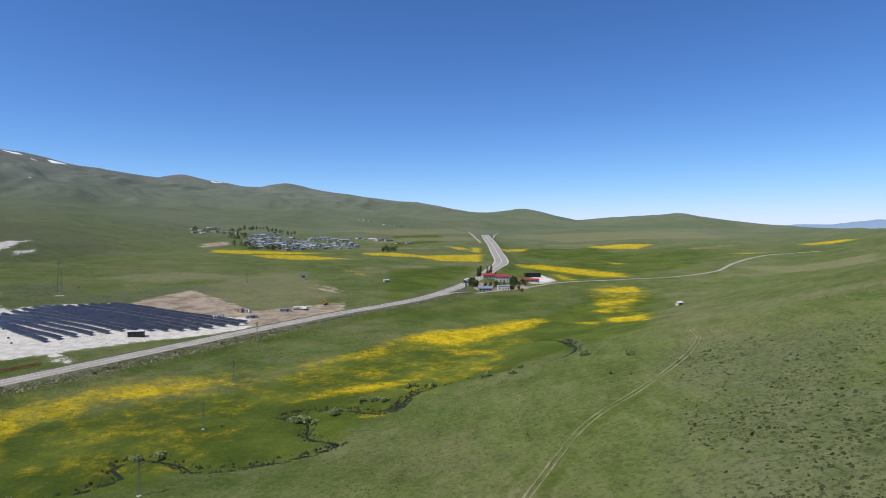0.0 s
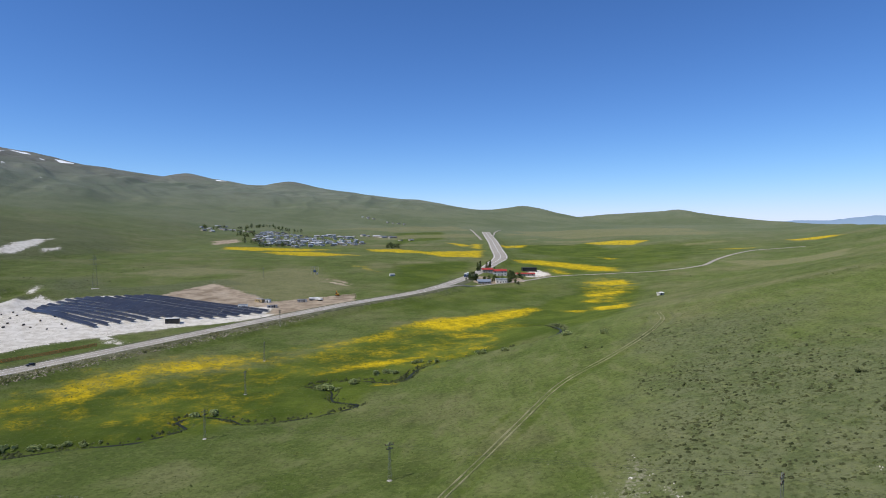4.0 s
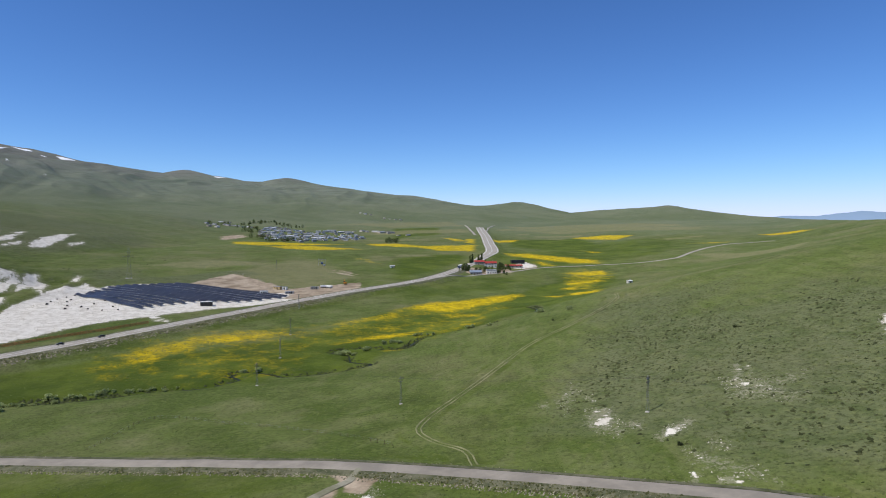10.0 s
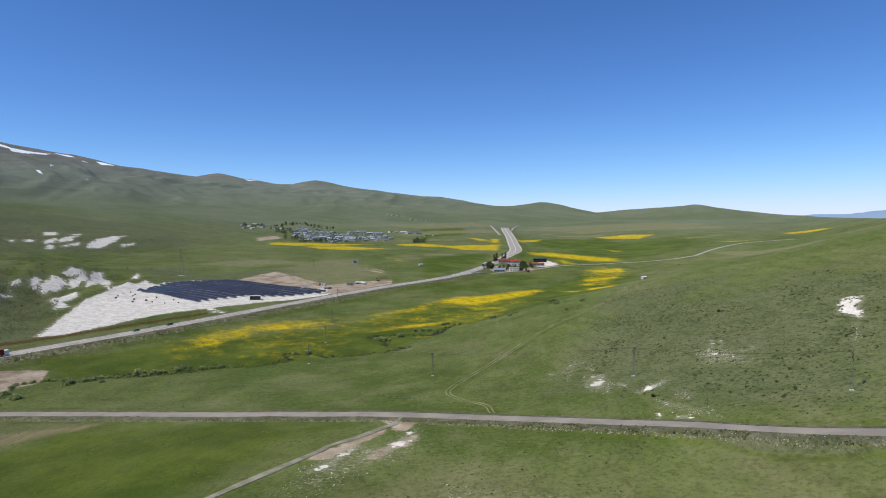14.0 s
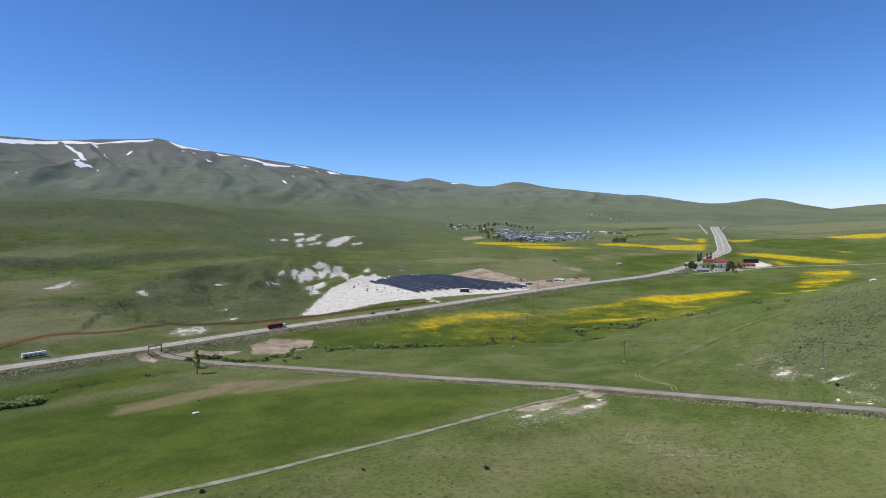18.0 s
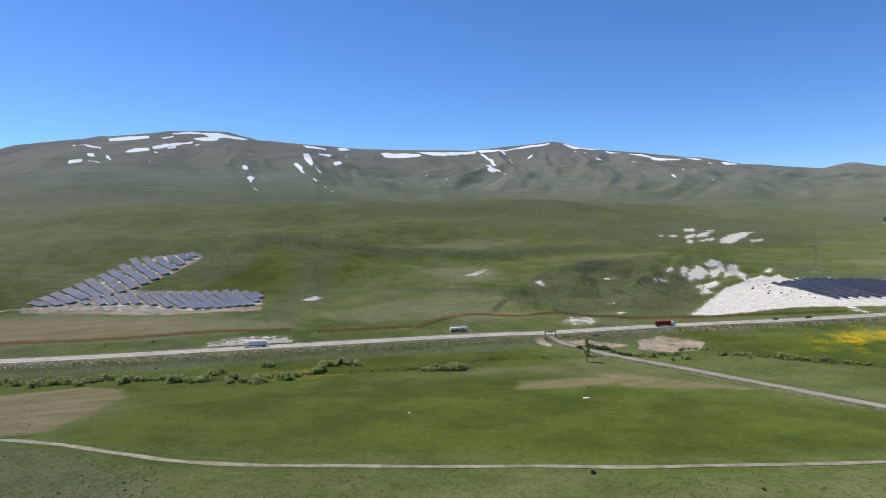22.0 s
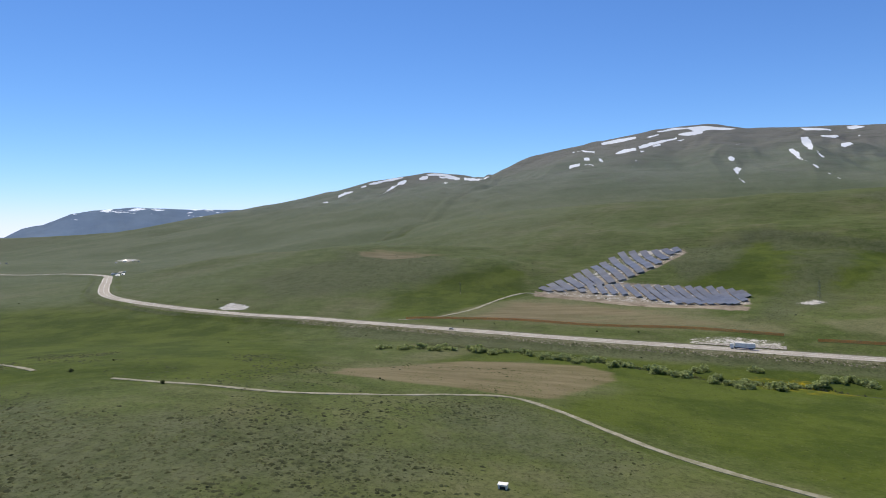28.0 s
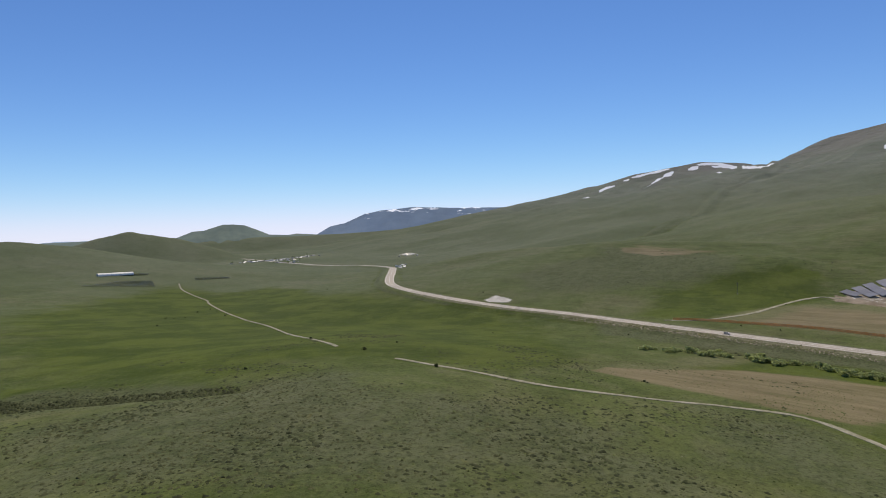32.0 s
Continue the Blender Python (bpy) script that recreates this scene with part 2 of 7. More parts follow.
# ---- lines of the plan: roads, tracks, stream ----
HIGHWAY = [(-1582, -2212), (-1158, -1403), (-1142, -1211), (-1033, -1036), (-811, -857), (-746, -810), (-659, -740), (-606, -673), (-556, -574), (-528, -491), (-514, -426), (-471, -319), (-440, -235), (-387, -87), (-337, 57), (-317, 91), (-278, 170), (-221, 252), (-157, 348), (-83, 455), (-15, 545), (36, 676), (69, 811), (89, 908), (98, 1086), (107, 1288), (112, 1464), (122, 1735)]
LANE = [(-303, 89), (-261, 84), (-172, 82), (-73, 64), (-27, 53), (22, 33), (65, 6), (100, -22), (180, -45), (260, -110), (330, -200)]
MEADOW_TRACK = [(-224, -395), (-219, -360), (-211, -316), (-222, -276), (-236, -249), (-241, -228), (-226, -210), (-202, -193), (-183, -179), (-162, -158), (-146, -138), (-119, -100), (-93, -67), (-48, 7), (-42, 19), (-34, 28), (-28, 37), (-24, 42), (-22, 50)]
SOUTH_TRACK = [(-598, -1139), (-560, -1072), (-524, -984), (-503, -931), (-484, -902), (-443, -822), (-396, -721), (-361, -639), (-274, -505), (-235, -443)]
RUT_TRACK = [(10, 46), (8, 60), (0, 70), (-5, 79), (-7, 88), (-4, 101), (5, 121), (32, 172), (49, 198), (74, 219), (97, 242), (113, 266), (120, 291)]
FARM_LANE = [(-29, 518), (10, 572), (90, 655), (145, 714), (225, 737), (285, 733), (343, 756), (402, 833), (510, 933), (595, 957)]
SLIP_WEST = [(101, 2259), (86, 1749), (87, 1645), (86, 1478), (87, 1353)]
SLIP_EAST = [(223, 2350), (198, 2196), (147, 1719), (129, 1542), (113, 1394)]
SOLAR_TRACK = [(-506, -338), (-509, -314), (-519, -298), (-547, -280), (-586, -266), (-621, -249), (-641, -231), (-636, -217)]
STREAM = [(-412, -293), (-399, -250), (-384, -206), (-354, -162), (-326, -120), (-318, -89), (-290, -30), (-281, 24), (-200, 146), (-177, 156), (-154, 166), (-136, 175), (-117, 180), (-106, 192), (-104, 196), (-111, 203), (-105, 211), (-88, 205), (-83, 200), (-63, 204), (-44, 214), (-38, 222), (-51, 230), (-55, 247), (-67, 255), (-47, 265), (-22, 257), (-11, 286), (22, 302), (50, 301), (71, 320), (73, 376), (57, 388)]


def spline(pts, step):
    """Even points on a smooth curve through the given ones."""
    p = np.asarray(pts, float)
    p = np.vstack([2 * p[0] - p[1], p, 2 * p[-1] - p[-2]])
    out = []
    for a, b, c, d in zip(p[:-3], p[1:-2], p[2:-1], p[3:]):
        n = max(1, int(np.linalg.norm((c - b)[:2]) / step))
        t = (np.arange(n) / n)[:, None]
        out.append(0.5 * (2 * b + (c - a) * t + (2 * a - 5 * b + 4 * c - d) * t ** 2 + (3 * b - a - 3 * c + d) * t ** 3))
    return np.vstack([*out, p[-2:-1]])


def graded(pts, step, lift, smooth):
    """Road line with a levelled height: the ground's mean along the way, plus a lift."""
    q = spline(pts, step)
    z = raw_height(q[:, 0], q[:, 1])
    k = max(1, int(smooth / step))
    pad = np.concatenate([np.full(k, z[0]), z, np.full(k, z[-1])])
    z = np.convolve(pad, np.ones(2 * k + 1) / (2 * k + 1), "valid")
    return np.column_stack([q, z + lift])


HIGHWAY_LINE = graded(HIGHWAY, 8, 2.0, 90)
LANE_LINE = graded(LANE, 5, 0.6, 25)
TRACK_LINES = [graded(p, 4, 0.0, 10) for p in (MEADOW_TRACK, SOUTH_TRACK, RUT_TRACK, SOLAR_TRACK)]
FARM_LINE = graded(FARM_LANE, 6, 0.2, 20)
HIGHWAY_GRADE += [(FARM_LINE, 4, 8), (LANE_LINE, 4.5, 7), (HIGHWAY_LINE[::2], 11, 13)]
for line in TRACK_LINES:
    HIGHWAY_GRADE.insert(0, (line[::3], 2.5, 5))

# ---- materials ----


class Mat:
    """Short hand for building a node material."""

    def __init__(self, name, rough=0.85, metal=0.0):
        self.m = bpy.data.materials.new(name)
        self.m.use_nodes = True
        self.t = self.m.node_tree
        self.b = self.t.nodes["Principled BSDF"]
        self.b.inputs["Roughness"].default_value = rough
        self.b.inputs["Metallic"].default_value = metal
        self.b.inputs["Specular IOR Level"].default_value = 0.25

    def node(self, kind, **kw):
        n = self.t.nodes.new("ShaderNode" + kind)
        for k, v in kw.items():
            setattr(n, k, v)
        return n

    def put(self, value, socket):
        if hasattr(value, "links") or isinstance(value, bpy.types.NodeSocket):
            self.t.links.new(value, socket)
        else:
            socket.default_value = value

    def pos(self):
        return self.node("NewGeometry").outputs["Position"]

    def noise(self, size, detail=4.0, rough=0.55, vec=None, squash=None):
        """Noise whose blotches are about size metres wide, in world metres."""
        n = self.node("TexNoise")
        v = vec or self.pos()
        m = self.node("Mapping")
        s = 1.0 / size
        m.inputs["Scale"].default_value = squash and (s * squash[0], s * squash[1], s * squash[2]) or (s, s, s)
        self.t.links.new(v, m.inputs[0])
        self.t.links.new(m.outputs[0], n.inputs["Vector"])
        n.inputs["Scale"].default_value = 1.0
        n.inputs["Detail"].default_value = detail
        n.inputs["Roughness"].default_value = rough
        return n.outputs["Fac"]

    def math(self, op, a, b=0.0, c=0.0, clamp=False):
        n = self.node("Math", operation=op, use_clamp=clamp)
        self.put(a, n.inputs[0])
        self.put(b, n.inputs[1])
        self.put(c, n.inputs[2])
        return n.outputs[0]

    def step(self, v, lo, hi):
        n = self.node("MapRange", interpolation_type="SMOOTHSTEP")
        self.put(v, n.inputs[0])
        n.inputs[1].default_value, n.inputs[2].default_value = lo, hi
        return n.outputs[0]

    def mix(self, k, a, b):
        n = self.node("Mix", data_type="RGBA")
        self.put(k, n.inputs[0])
        for v, s in ((a, n.inputs[6]), (b, n.inputs[7])):
            self.put((*v, 1) if isinstance(v, tuple) else v, s)
        return n.outputs[2]

    def bump(self, h, depth, strength=1.0):
        n = self.node("Bump")
        n.inputs["Strength"].default_value = strength
        n.inputs["Distance"].default_value = depth
        self.t.links.new(h, n.inputs["Height"])
        self.t.links.new(n.outputs[0], self.b.inputs["Normal"])

    def color(self, c):
        self.put((*c, 1) if isinstance(c, tuple) else c, self.b.inputs["Base Color"])
        return self


def ground_material():
    m = Mat("meadow_ground", 0.95)
    m.b.inputs["Specular IOR Level"].default_value = 0.08
    m.b.inputs["Diffuse Roughness"].default_value = 0.5
    a = m.node("Attribute", attribute_name="mask_a")
    b = m.node("Attribute", attribute_name="mask_b")
    sa, sb = m.node("SeparateColor"), m.node("SeparateColor")
    m.t.links.new(a.outputs["Color"], sa.inputs[0])
    m.t.links.new(b.outputs["Color"], sb.inputs[0])
    flower, chalk, snow, soil = *sa.outputs[:3], a.outputs["Alpha"]
    pale, lush, rough, dirt = *sb.outputs[:3], b.outputs["Alpha"]
    p = m.pos()
    z = m.node("SeparateXYZ")
    m.t.links.new(p, z.inputs[0])
    n_big, n_mid, n_small, n_fine = m.noise(260, 4), m.noise(42, 7, 0.66), m.noise(8, 6, 0.66), m.noise(1.5, 4, 0.7)
    lines = m.noise(1.0, 5, 0.6, squash=(1 / 26, 1 / 26, 1 / 1.6))     # grazing steps along the slope
    grass = m.mix(m.step(n_big, 0.36, 0.66), G_DARK, G_MID)
    grass = m.mix(m.math("MULTIPLY", m.step(n_mid, 0.4, 0.66), 0.75), grass, G_LIGHT)
    grass = m.mix(m.math("MULTIPLY", m.step(m.noise(110, 6, 0.66), 0.47, 0.66), 0.7), grass, G_DRY)
    grass = m.mix(m.math("MULTIPLY", m.step(m.noise(480, 3, 0.5), 0.5, 0.62), 0.1), grass, (0.17, 0.14, 0.07))
    grass = m.mix(m.math("MULTIPLY", m.step(lines, 0.5, 0.66), 0.5), grass, m.mix(0.55, grass, (0.045, 0.05, 0.018)))
    grass = m.mix(m.math("MULTIPLY", m.step(lines, 0.5, 0.34), 0.3), grass, (0.2, 0.19, 0.1))
    # high turf with scree and dark outcrops, greyed partly to paint in haze
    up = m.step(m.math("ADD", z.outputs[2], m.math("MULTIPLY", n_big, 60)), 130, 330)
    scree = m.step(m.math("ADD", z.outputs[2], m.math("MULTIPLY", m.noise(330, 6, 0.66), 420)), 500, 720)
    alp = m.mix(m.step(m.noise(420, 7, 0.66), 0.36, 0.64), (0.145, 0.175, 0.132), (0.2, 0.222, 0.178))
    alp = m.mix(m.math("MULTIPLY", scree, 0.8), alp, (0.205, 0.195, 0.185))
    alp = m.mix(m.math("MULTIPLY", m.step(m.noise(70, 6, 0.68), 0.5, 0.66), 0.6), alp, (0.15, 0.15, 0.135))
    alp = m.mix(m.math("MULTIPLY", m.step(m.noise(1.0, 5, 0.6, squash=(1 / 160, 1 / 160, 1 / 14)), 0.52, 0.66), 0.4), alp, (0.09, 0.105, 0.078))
    # turf greys with distance from the valley, which paints haze into its colour
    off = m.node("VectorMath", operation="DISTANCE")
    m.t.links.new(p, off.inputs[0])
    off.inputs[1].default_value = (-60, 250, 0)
    far_haze = m.step(m.math("ADD", off.outputs["Value"], m.math("MULTIPLY", n_big, 1000)), 1050, 2500)
    grass = m.mix(m.math("MULTIPLY", far_haze, 0.8), grass, m.mix(m.step(m.noise(300, 6, 0.66), 0.38, 0.62), (0.118, 0.145, 0.088), (0.168, 0.188, 0.126)))
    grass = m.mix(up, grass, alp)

    def cover(mask, size, width, spread=0.5, squash=None, detail=6.0, edge=0.06):
        n = m.noise(size, detail, 0.66, squash=squash)
        v = m.math("ADD", mask, m.math("MULTIPLY", m.math("SUBTRACT", n, 0.5), spread * 2))
        return m.step(v, width - edge, width + edge)
    wet = cover(lush, 30, 0.45, 0.5, edge=0.28)
    grass = m.mix(m.math("MULTIPLY", wet, 0.88), grass, m.mix(m.step(n_mid, 0.38, 0.62), (0.05, 0.078, 0.007), (0.09, 0.122, 0.014)))
    coarse = m.math("SUBTRACT", 1.0, m.math("MULTIPLY", wet, 0.6))
    grass = m.mix(m.math("MULTIPLY", cover(pale, 25, 0.45, 0.5, edge=0.25), 0.7), grass, (0.21, 0.2, 0.105))
    tuss = m.mix(m.step(n_small, 0.38, 0.62), (0.08, 0.096, 0.046), (0.148, 0.158, 0.09))
    tuss = m.mix(m.math("MULTIPLY", m.step(n_fine, 0.5, 0.68), 0.5), tuss, (0.045, 0.045, 0.02))
    grass = m.mix(m.math("MULTIPLY", cover(rough, 22, 0.5, 0.6, edge=0.3), 0.68), grass, tuss)
    grass = m.mix(m.math("MULTIPLY", m.step(n_small, 0.42, 0.68), 0.4), grass, m.mix(0.5, grass, (0.03, 0.042, 0.01)))
    grass = m.mix(m.math("MULTIPLY", m.math("MULTIPLY", m.step(n_fine, 0.47, 0.62), 0.52), coarse), grass, m.mix(0.7, grass, (0.022, 0.03, 0.008)))
    grass = m.mix(m.math("MULTIPLY", m.math("MULTIPLY", m.step(m.noise(2.6, 5, 0.75), 0.49, 0.36), 0.38), coarse), grass, m.mix(0.6, grass, (0.21, 0.232, 0.08)))
    c = m.mix(m.math("MULTIPLY", cover(soil, 34, 0.5, 0.8, edge=0.22, squash=(1, 0.3, 1)), 0.7), grass, m.mix(m.step(m.noise(9, 6, 0.7, squash=(1, 0.16, 1)), 0.3, 0.7), (0.17, 0.135, 0.072), (0.3, 0.235, 0.145)))
    c = m.mix(m.math("MULTIPLY", cover(dirt, 6, 0.48, 0.5, edge=0.12), 0.95), c, m.mix(m.step(m.noise(14, 6, 0.7), 0.3, 0.7), (0.2, 0.15, 0.105), (0.46, 0.38, 0.29)))
    # flowers: drifts over a sparse sprinkle
    along = m.node("VectorRotate", rotation_type="Z_AXIS")
    m.t.links.new(p, along.inputs["Vector"])
    along.inputs["Angle"].default_value = radians(-38)
    streak = m.noise(13, 7, 0.7, vec=along.outputs[0], squash=(0.22, 1, 1))
    drift = m.math("ADD", m.math("ADD", flower, m.math("MULTIPLY", m.math("SUBTRACT", m.noise(15, 7, 0.7), 0.5), 1.5)), m.math("MULTIPLY", m.math("SUBTRACT", streak, 0.5), 0.6))
    speck = m.math("ADD", m.math("MULTIPLY", n_fine, 0.45), m.math("MULTIPLY", m.noise(3.4, 5, 0.75), 0.55))
    bloom = m.math("MULTIPLY", m.step(drift, 0.22, 0.86), m.step(m.math("ADD", speck, m.math("MULTIPLY", flower, 0.12)), 0.43, 0.63))
    c = m.mix(m.math("MULTIPLY", bloom, 0.92), c, m.mix(m.step(n_small, 0.35, 0.65), (0.34, 0.26, 0.005), (0.62, 0.45, 0.01)))
    n_chalk = m.math("ADD", m.math("MULTIPLY", m.noise(7, 6, 0.7), 0.65), m.math("MULTIPLY", m.noise(1.6, 5, 0.7), 0.35))
    thin = m.step(m.math("ADD", chalk, m.math("MULTIPLY", m.math("SUBTRACT", m.noise(1.3, 6, 0.8), 0.5), 2.2)), 0.24, 0.46)
    c = m.mix(m.math("MULTIPLY", thin, 0.5), c, (0.29, 0.275, 0.205))
    white = m.step(m.math("ADD", chalk, m.math("MULTIPLY", m.math("SUBTRACT", n_chalk, 0.5), 2.3)), 0.45, 0.56)
    c = m.mix(white, c, m.mix(m.step(m.noise(5, 7, 0.7), 0.36, 0.6), (0.5, 0.465, 0.405), (0.66, 0.63, 0.57)))
    ice = cover(snow, 18, 0.62, 0.6, edge=0.05, detail=7.0)
    c = m.mix(ice, c, (0.84, 0.86, 0.88))
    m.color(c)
    h = m.math("ADD", m.math("MULTIPLY", n_fine, 0.4), m.math("MULTIPLY", n_small, 1.0))
    m.bump(h, 0.9, 0.6)
    return m.m


G_DARK, G_MID, G_LIGHT, G_DRY = (0.073, 0.104, 0.022), (0.102, 0.136, 0.034), (0.138, 0.165, 0.054), (0.17, 0.164, 0.082)
GROUND = ground_material()


def simple(name, light, dark, size, rough=0.9, depth=0.02, metal=0.0, detail=5.0):
    """Surface with two tones in blotches of the given size and finer grain."""
    m = Mat(name, rough, metal)
    n1, n2 = m.noise(size, detail, 0.6), m.noise(size * 0.12, 3)
    c = m.mix(m.step(n1, 0.3, 0.7), dark, light)
    c = m.mix(m.math("MULTIPLY", m.step(n2, 0.4, 0.75), 0.35), c, dark)
    m.color(c)
    if depth:
        m.bump(n2, depth, 0.5)
    return m.m


def own_tone(name, light, dark, rough=0.8, metal=0.0):
    """Tone that differs from object to object."""
    m = Mat(name, rough, metal)
    r = m.node("ObjectInfo").outputs["Random"]
    c = m.mix(r, dark, light)
    m.color(m.mix(m.math("MULTIPLY", m.step(m.noise(1.7, 4), 0.4, 0.75), 0.3), c, dark))
    return m.m


ASPHALT = simple("worn_asphalt", (0.38, 0.348, 0.305), (0.27, 0.25, 0.22), 14, 0.9, 0.02)
ASPHALT_GREY = simple("grey_asphalt", (0.3, 0.27, 0.225), (0.21, 0.19, 0.16), 9, 0.9, 0.02)
GRAVEL = simple("pale_gravel", (0.3, 0.285, 0.225), (0.16, 0.158, 0.095), 5, 0.95, 0.04)
RUTS = simple("dusty_ruts", (0.25, 0.24, 0.13), (0.13, 0.145, 0.055), 6, 0.95, 0.03)
RUBBLE = simple("embankment_rubble", (0.155, 0.15, 0.095), (0.055, 0.066, 0.028), 4.0, 0.95, 0.3, 0.0, 8.0)
WATER = simple("stream_water", (0.03, 0.036, 0.02), (0.014, 0.018, 0.01), 4, 0.55, 0.06)
WATER.node_tree.nodes["Principled BSDF"].inputs["Specular IOR Level"].default_value = 0.12
PAINT_WHITE = simple("white_paint", (0.8, 0.8, 0.78), (0.6, 0.6, 0.57), 2.0, 0.6, 0.0)

# ---- the ground: one sheet out to the mountains ----
PATCHES = []


def patch(kind, soft, cap, outline):
    """An area of the plan with its own cover; soft: how far its edge frays, cap: how dense it is."""
    PATCHES.append((kind, soft, cap, outline))


patch('flower', 10, 0.6, [(-331, -112), (-332, -83), (-302, -61), (-298, -76), (-309, -106)])
patch('chalk', 5, 1, [(-288, 229), (-304, 277), (-333, 356), (-336, 413), (-330, 450), (-305, 437), (-227, 392), (-197, 405), (-130, 418), (-131, 399), (-184, 367), (-211, 337), (-231, 320), (-246, 303), (-260, 264), (-277, 235)])
patch('chalk', 6, 1, [(-395, 383), (-400, 408), (-388, 412), (-379, 389), (-383, 375), (-392, 376)])
patch('chalk', 6, 1, [(-388, 414), (-389, 444), (-383, 439), (-372, 405), (-379, 400)])
patch('chalk', 6, 1, [(-384, 443), (-392, 477), (-378, 455), (-365, 451), (-338, 397), (-361, 420), (-366, 406)])
patch('chalk', 6, 1, [(-372, 365), (-362, 384), (-342, 359), (-340, 336), (-328, 324), (-328, 308)])
patch('chalk', 6, 1, [(-411, 365), (-413, 381), (-405, 372)])
patch('chalk', 6, 1, [(-401, 424), (-401, 455), (-390, 440), (-396, 427)])
patch('chalk', 6, 1, [(-402, 337), (-402, 358), (-397, 348), (-400, 335)])
patch('chalk', 6, 1, [(-357, 474), (-365, 502), (-341, 453)])
patch('chalk', 6, 1, [(-402, 378), (-407, 398), (-396, 387), (-396, 377)])
patch('chalk', 7, 1, [(-614, 625), (-611, 639), (-603, 624)])
patch('chalk', 7, 1, [(-611, 657), (-604, 669), (-598, 656), (-599, 640)])
patch('chalk', 7, 1, [(-644, 742), (-647, 776), (-613, 728), (-614, 702)])
patch('chalk', 7, 1, [(-595, 675), (-597, 704), (-581, 677), (-584, 659)])
patch('chalk', 7, 1, [(-578, 656), (-571, 661), (-562, 644), (-556, 622)])
patch('chalk', 7, 1, [(-590, 698), (-598, 755), (-577, 705), (-578, 680)])
patch('chalk', 7, 1, [(-565, 664), (-567, 714), (-558, 691), (-562, 659)])
patch('chalk', 7, 1, [(-559, 717), (-574, 786), (-594, 882), (-549, 768), (-539, 716), (-542, 689)])
patch('chalk', 7, 1, [(-533, 758), (-538, 805), (-527, 783), (-524, 746)])
patch('chalk', 7, 1, [(-611, 754), (-629, 810), (-601, 760)])
patch('chalk', 4, 0.5, [(-430, -115), (-429, -91), (-411, -62), (-396, -67), (-416, -118)])
patch('chalk', 4, 0.9, [(-560, -537), (-586, -536), (-571, -509), (-558, -505), (-553, -524)])
patch('chalk', 3, 0.8, [(-548, -3), (-558, 16), (-549, 24), (-540, 8)])
patch('chalk', 5, 0.3, [(-535, 183), (-529, 216), (-515, 208), (-519, 178)])
patch('chalk', 4, 0.5, [(-341, 130), (-344, 148), (-328, 162), (-315, 152), (-321, 137)])
patch('dirt', 3, 0.9, [(-293, 90), (-288, 108), (-259, 118), (-259, 105), (-272, 91)])
patch('chalk', 6, 0.9, [(-801, -109), (-800, -78), (-796, -38), (-775, -49), (-782, -81)])
patch('chalk', 4, 0.8, [(-224, 341), (-213, 336), (-194, 321), (-200, 320), (-218, 333)])
patch('chalk', 20, 0.8, [(-1690, -1514), (-1785, -1545), (-1688, -1435), (-1593, -1404)])
patch('dirt', 8, 1, [(-248, 458), (-225, 548), (-160, 483), (-147, 464), (-84, 517), (-77, 478), (-97, 433), (-125, 392), (-138, 420), (-198, 441)])
patch('dirt', 4, 0.9, [(-320, 88), (-320, 104), (-296, 85), (-289, 73), (-306, 75)])
patch('dirt', 5, 0.8, [(-590, -87), (-540, -38), (-521, -49), (-591, -159), (-631, -228), (-648, -222)])
patch('dirt', 4, 1, [(101, 692), (118, 762), (138, 760), (136, 719), (117, 697)])
patch('dirt', 4, 0.9, [(32, 615), (41, 659), (95, 683), (93, 650), (56, 617)])
patch('rough', 10, 1, [(-497, -390), (-404, -123), (-322, 90), (-280, 170), (-250, 131), (-293, 64), (-370, -131), (-437, -369)])
patch('rough', 12, 1, [(-101, -501), (-113, -501), (-138, -455), (-154, -418), (-119, -428), (-93, -454), (-84, -457)])
patch('rough', 12, 1, [(-302, 506), (-258, 553), (-227, 579), (-196, 554), (-221, 527), (-248, 458)])
patch('dirt', 20, 0.8, [(-484, 1206), (-457, 1290), (-400, 1159), (-412, 1103)])
patch('dirt', 6, 0.7, [(-142, 612), (-106, 591), (-94, 569), (-108, 572)])
patch('chalk', 5, 0.42, [(-658, -214), (-794, -121), (-797, -41), (-774, -39), (-708, -82), (-681, -128), (-606, -24), (-553, -36), (-560, -81), (-639, -214)])
patch('dirt', 5, 0.9, [(-663, -214), (-796, -38), (-774, -39), (-708, -82), (-677, -129), (-606, -24), (-553, -36), (-548, -84), (-639, -214)])
patch('soil', 10, 0.5, [(-516, -285), (-588, -234), (-541, -112), (-480, -104), (-492, -192)])
patch('pale', 20, 0.8, [(-682, 171), (-690, 237), (-674, 322), (-630, 307), (-647, 244)])
patch('pale', 20, 0.7, [(-240, 542), (-205, 698), (-154, 711), (-88, 546), (-121, 468), (-159, 472)])
patch('pale', 15, 0.7, [(-356, 609), (-306, 700), (-190, 646), (-278, 592)])
patch('pale', 20, 0.55, [(-528, -254), (-626, -191), (-543, -62), (-437, -52), (-475, -155)])
patch('pale', 10, 0.6, [(-463, -31), (-520, 155), (-455, 178), (-391, 93), (-411, -1)])
patch('pale', 30, 0.6, [(94, 1750), (474, 1903), (694, 1441), (614, 1327), (189, 1726)])
patch('pale', 30, 0.6, [(-382, 1853), (41, 2480), (100, 2252), (-120, 1575)])
patch('pale', 10, 0.5, [(24, 262), (51, 218), (48, 216), (28, 250)])
patch('pale', 25, 0.7, [(-179, 1360), (87, 1625), (85, 1462), (-155, 1261)])
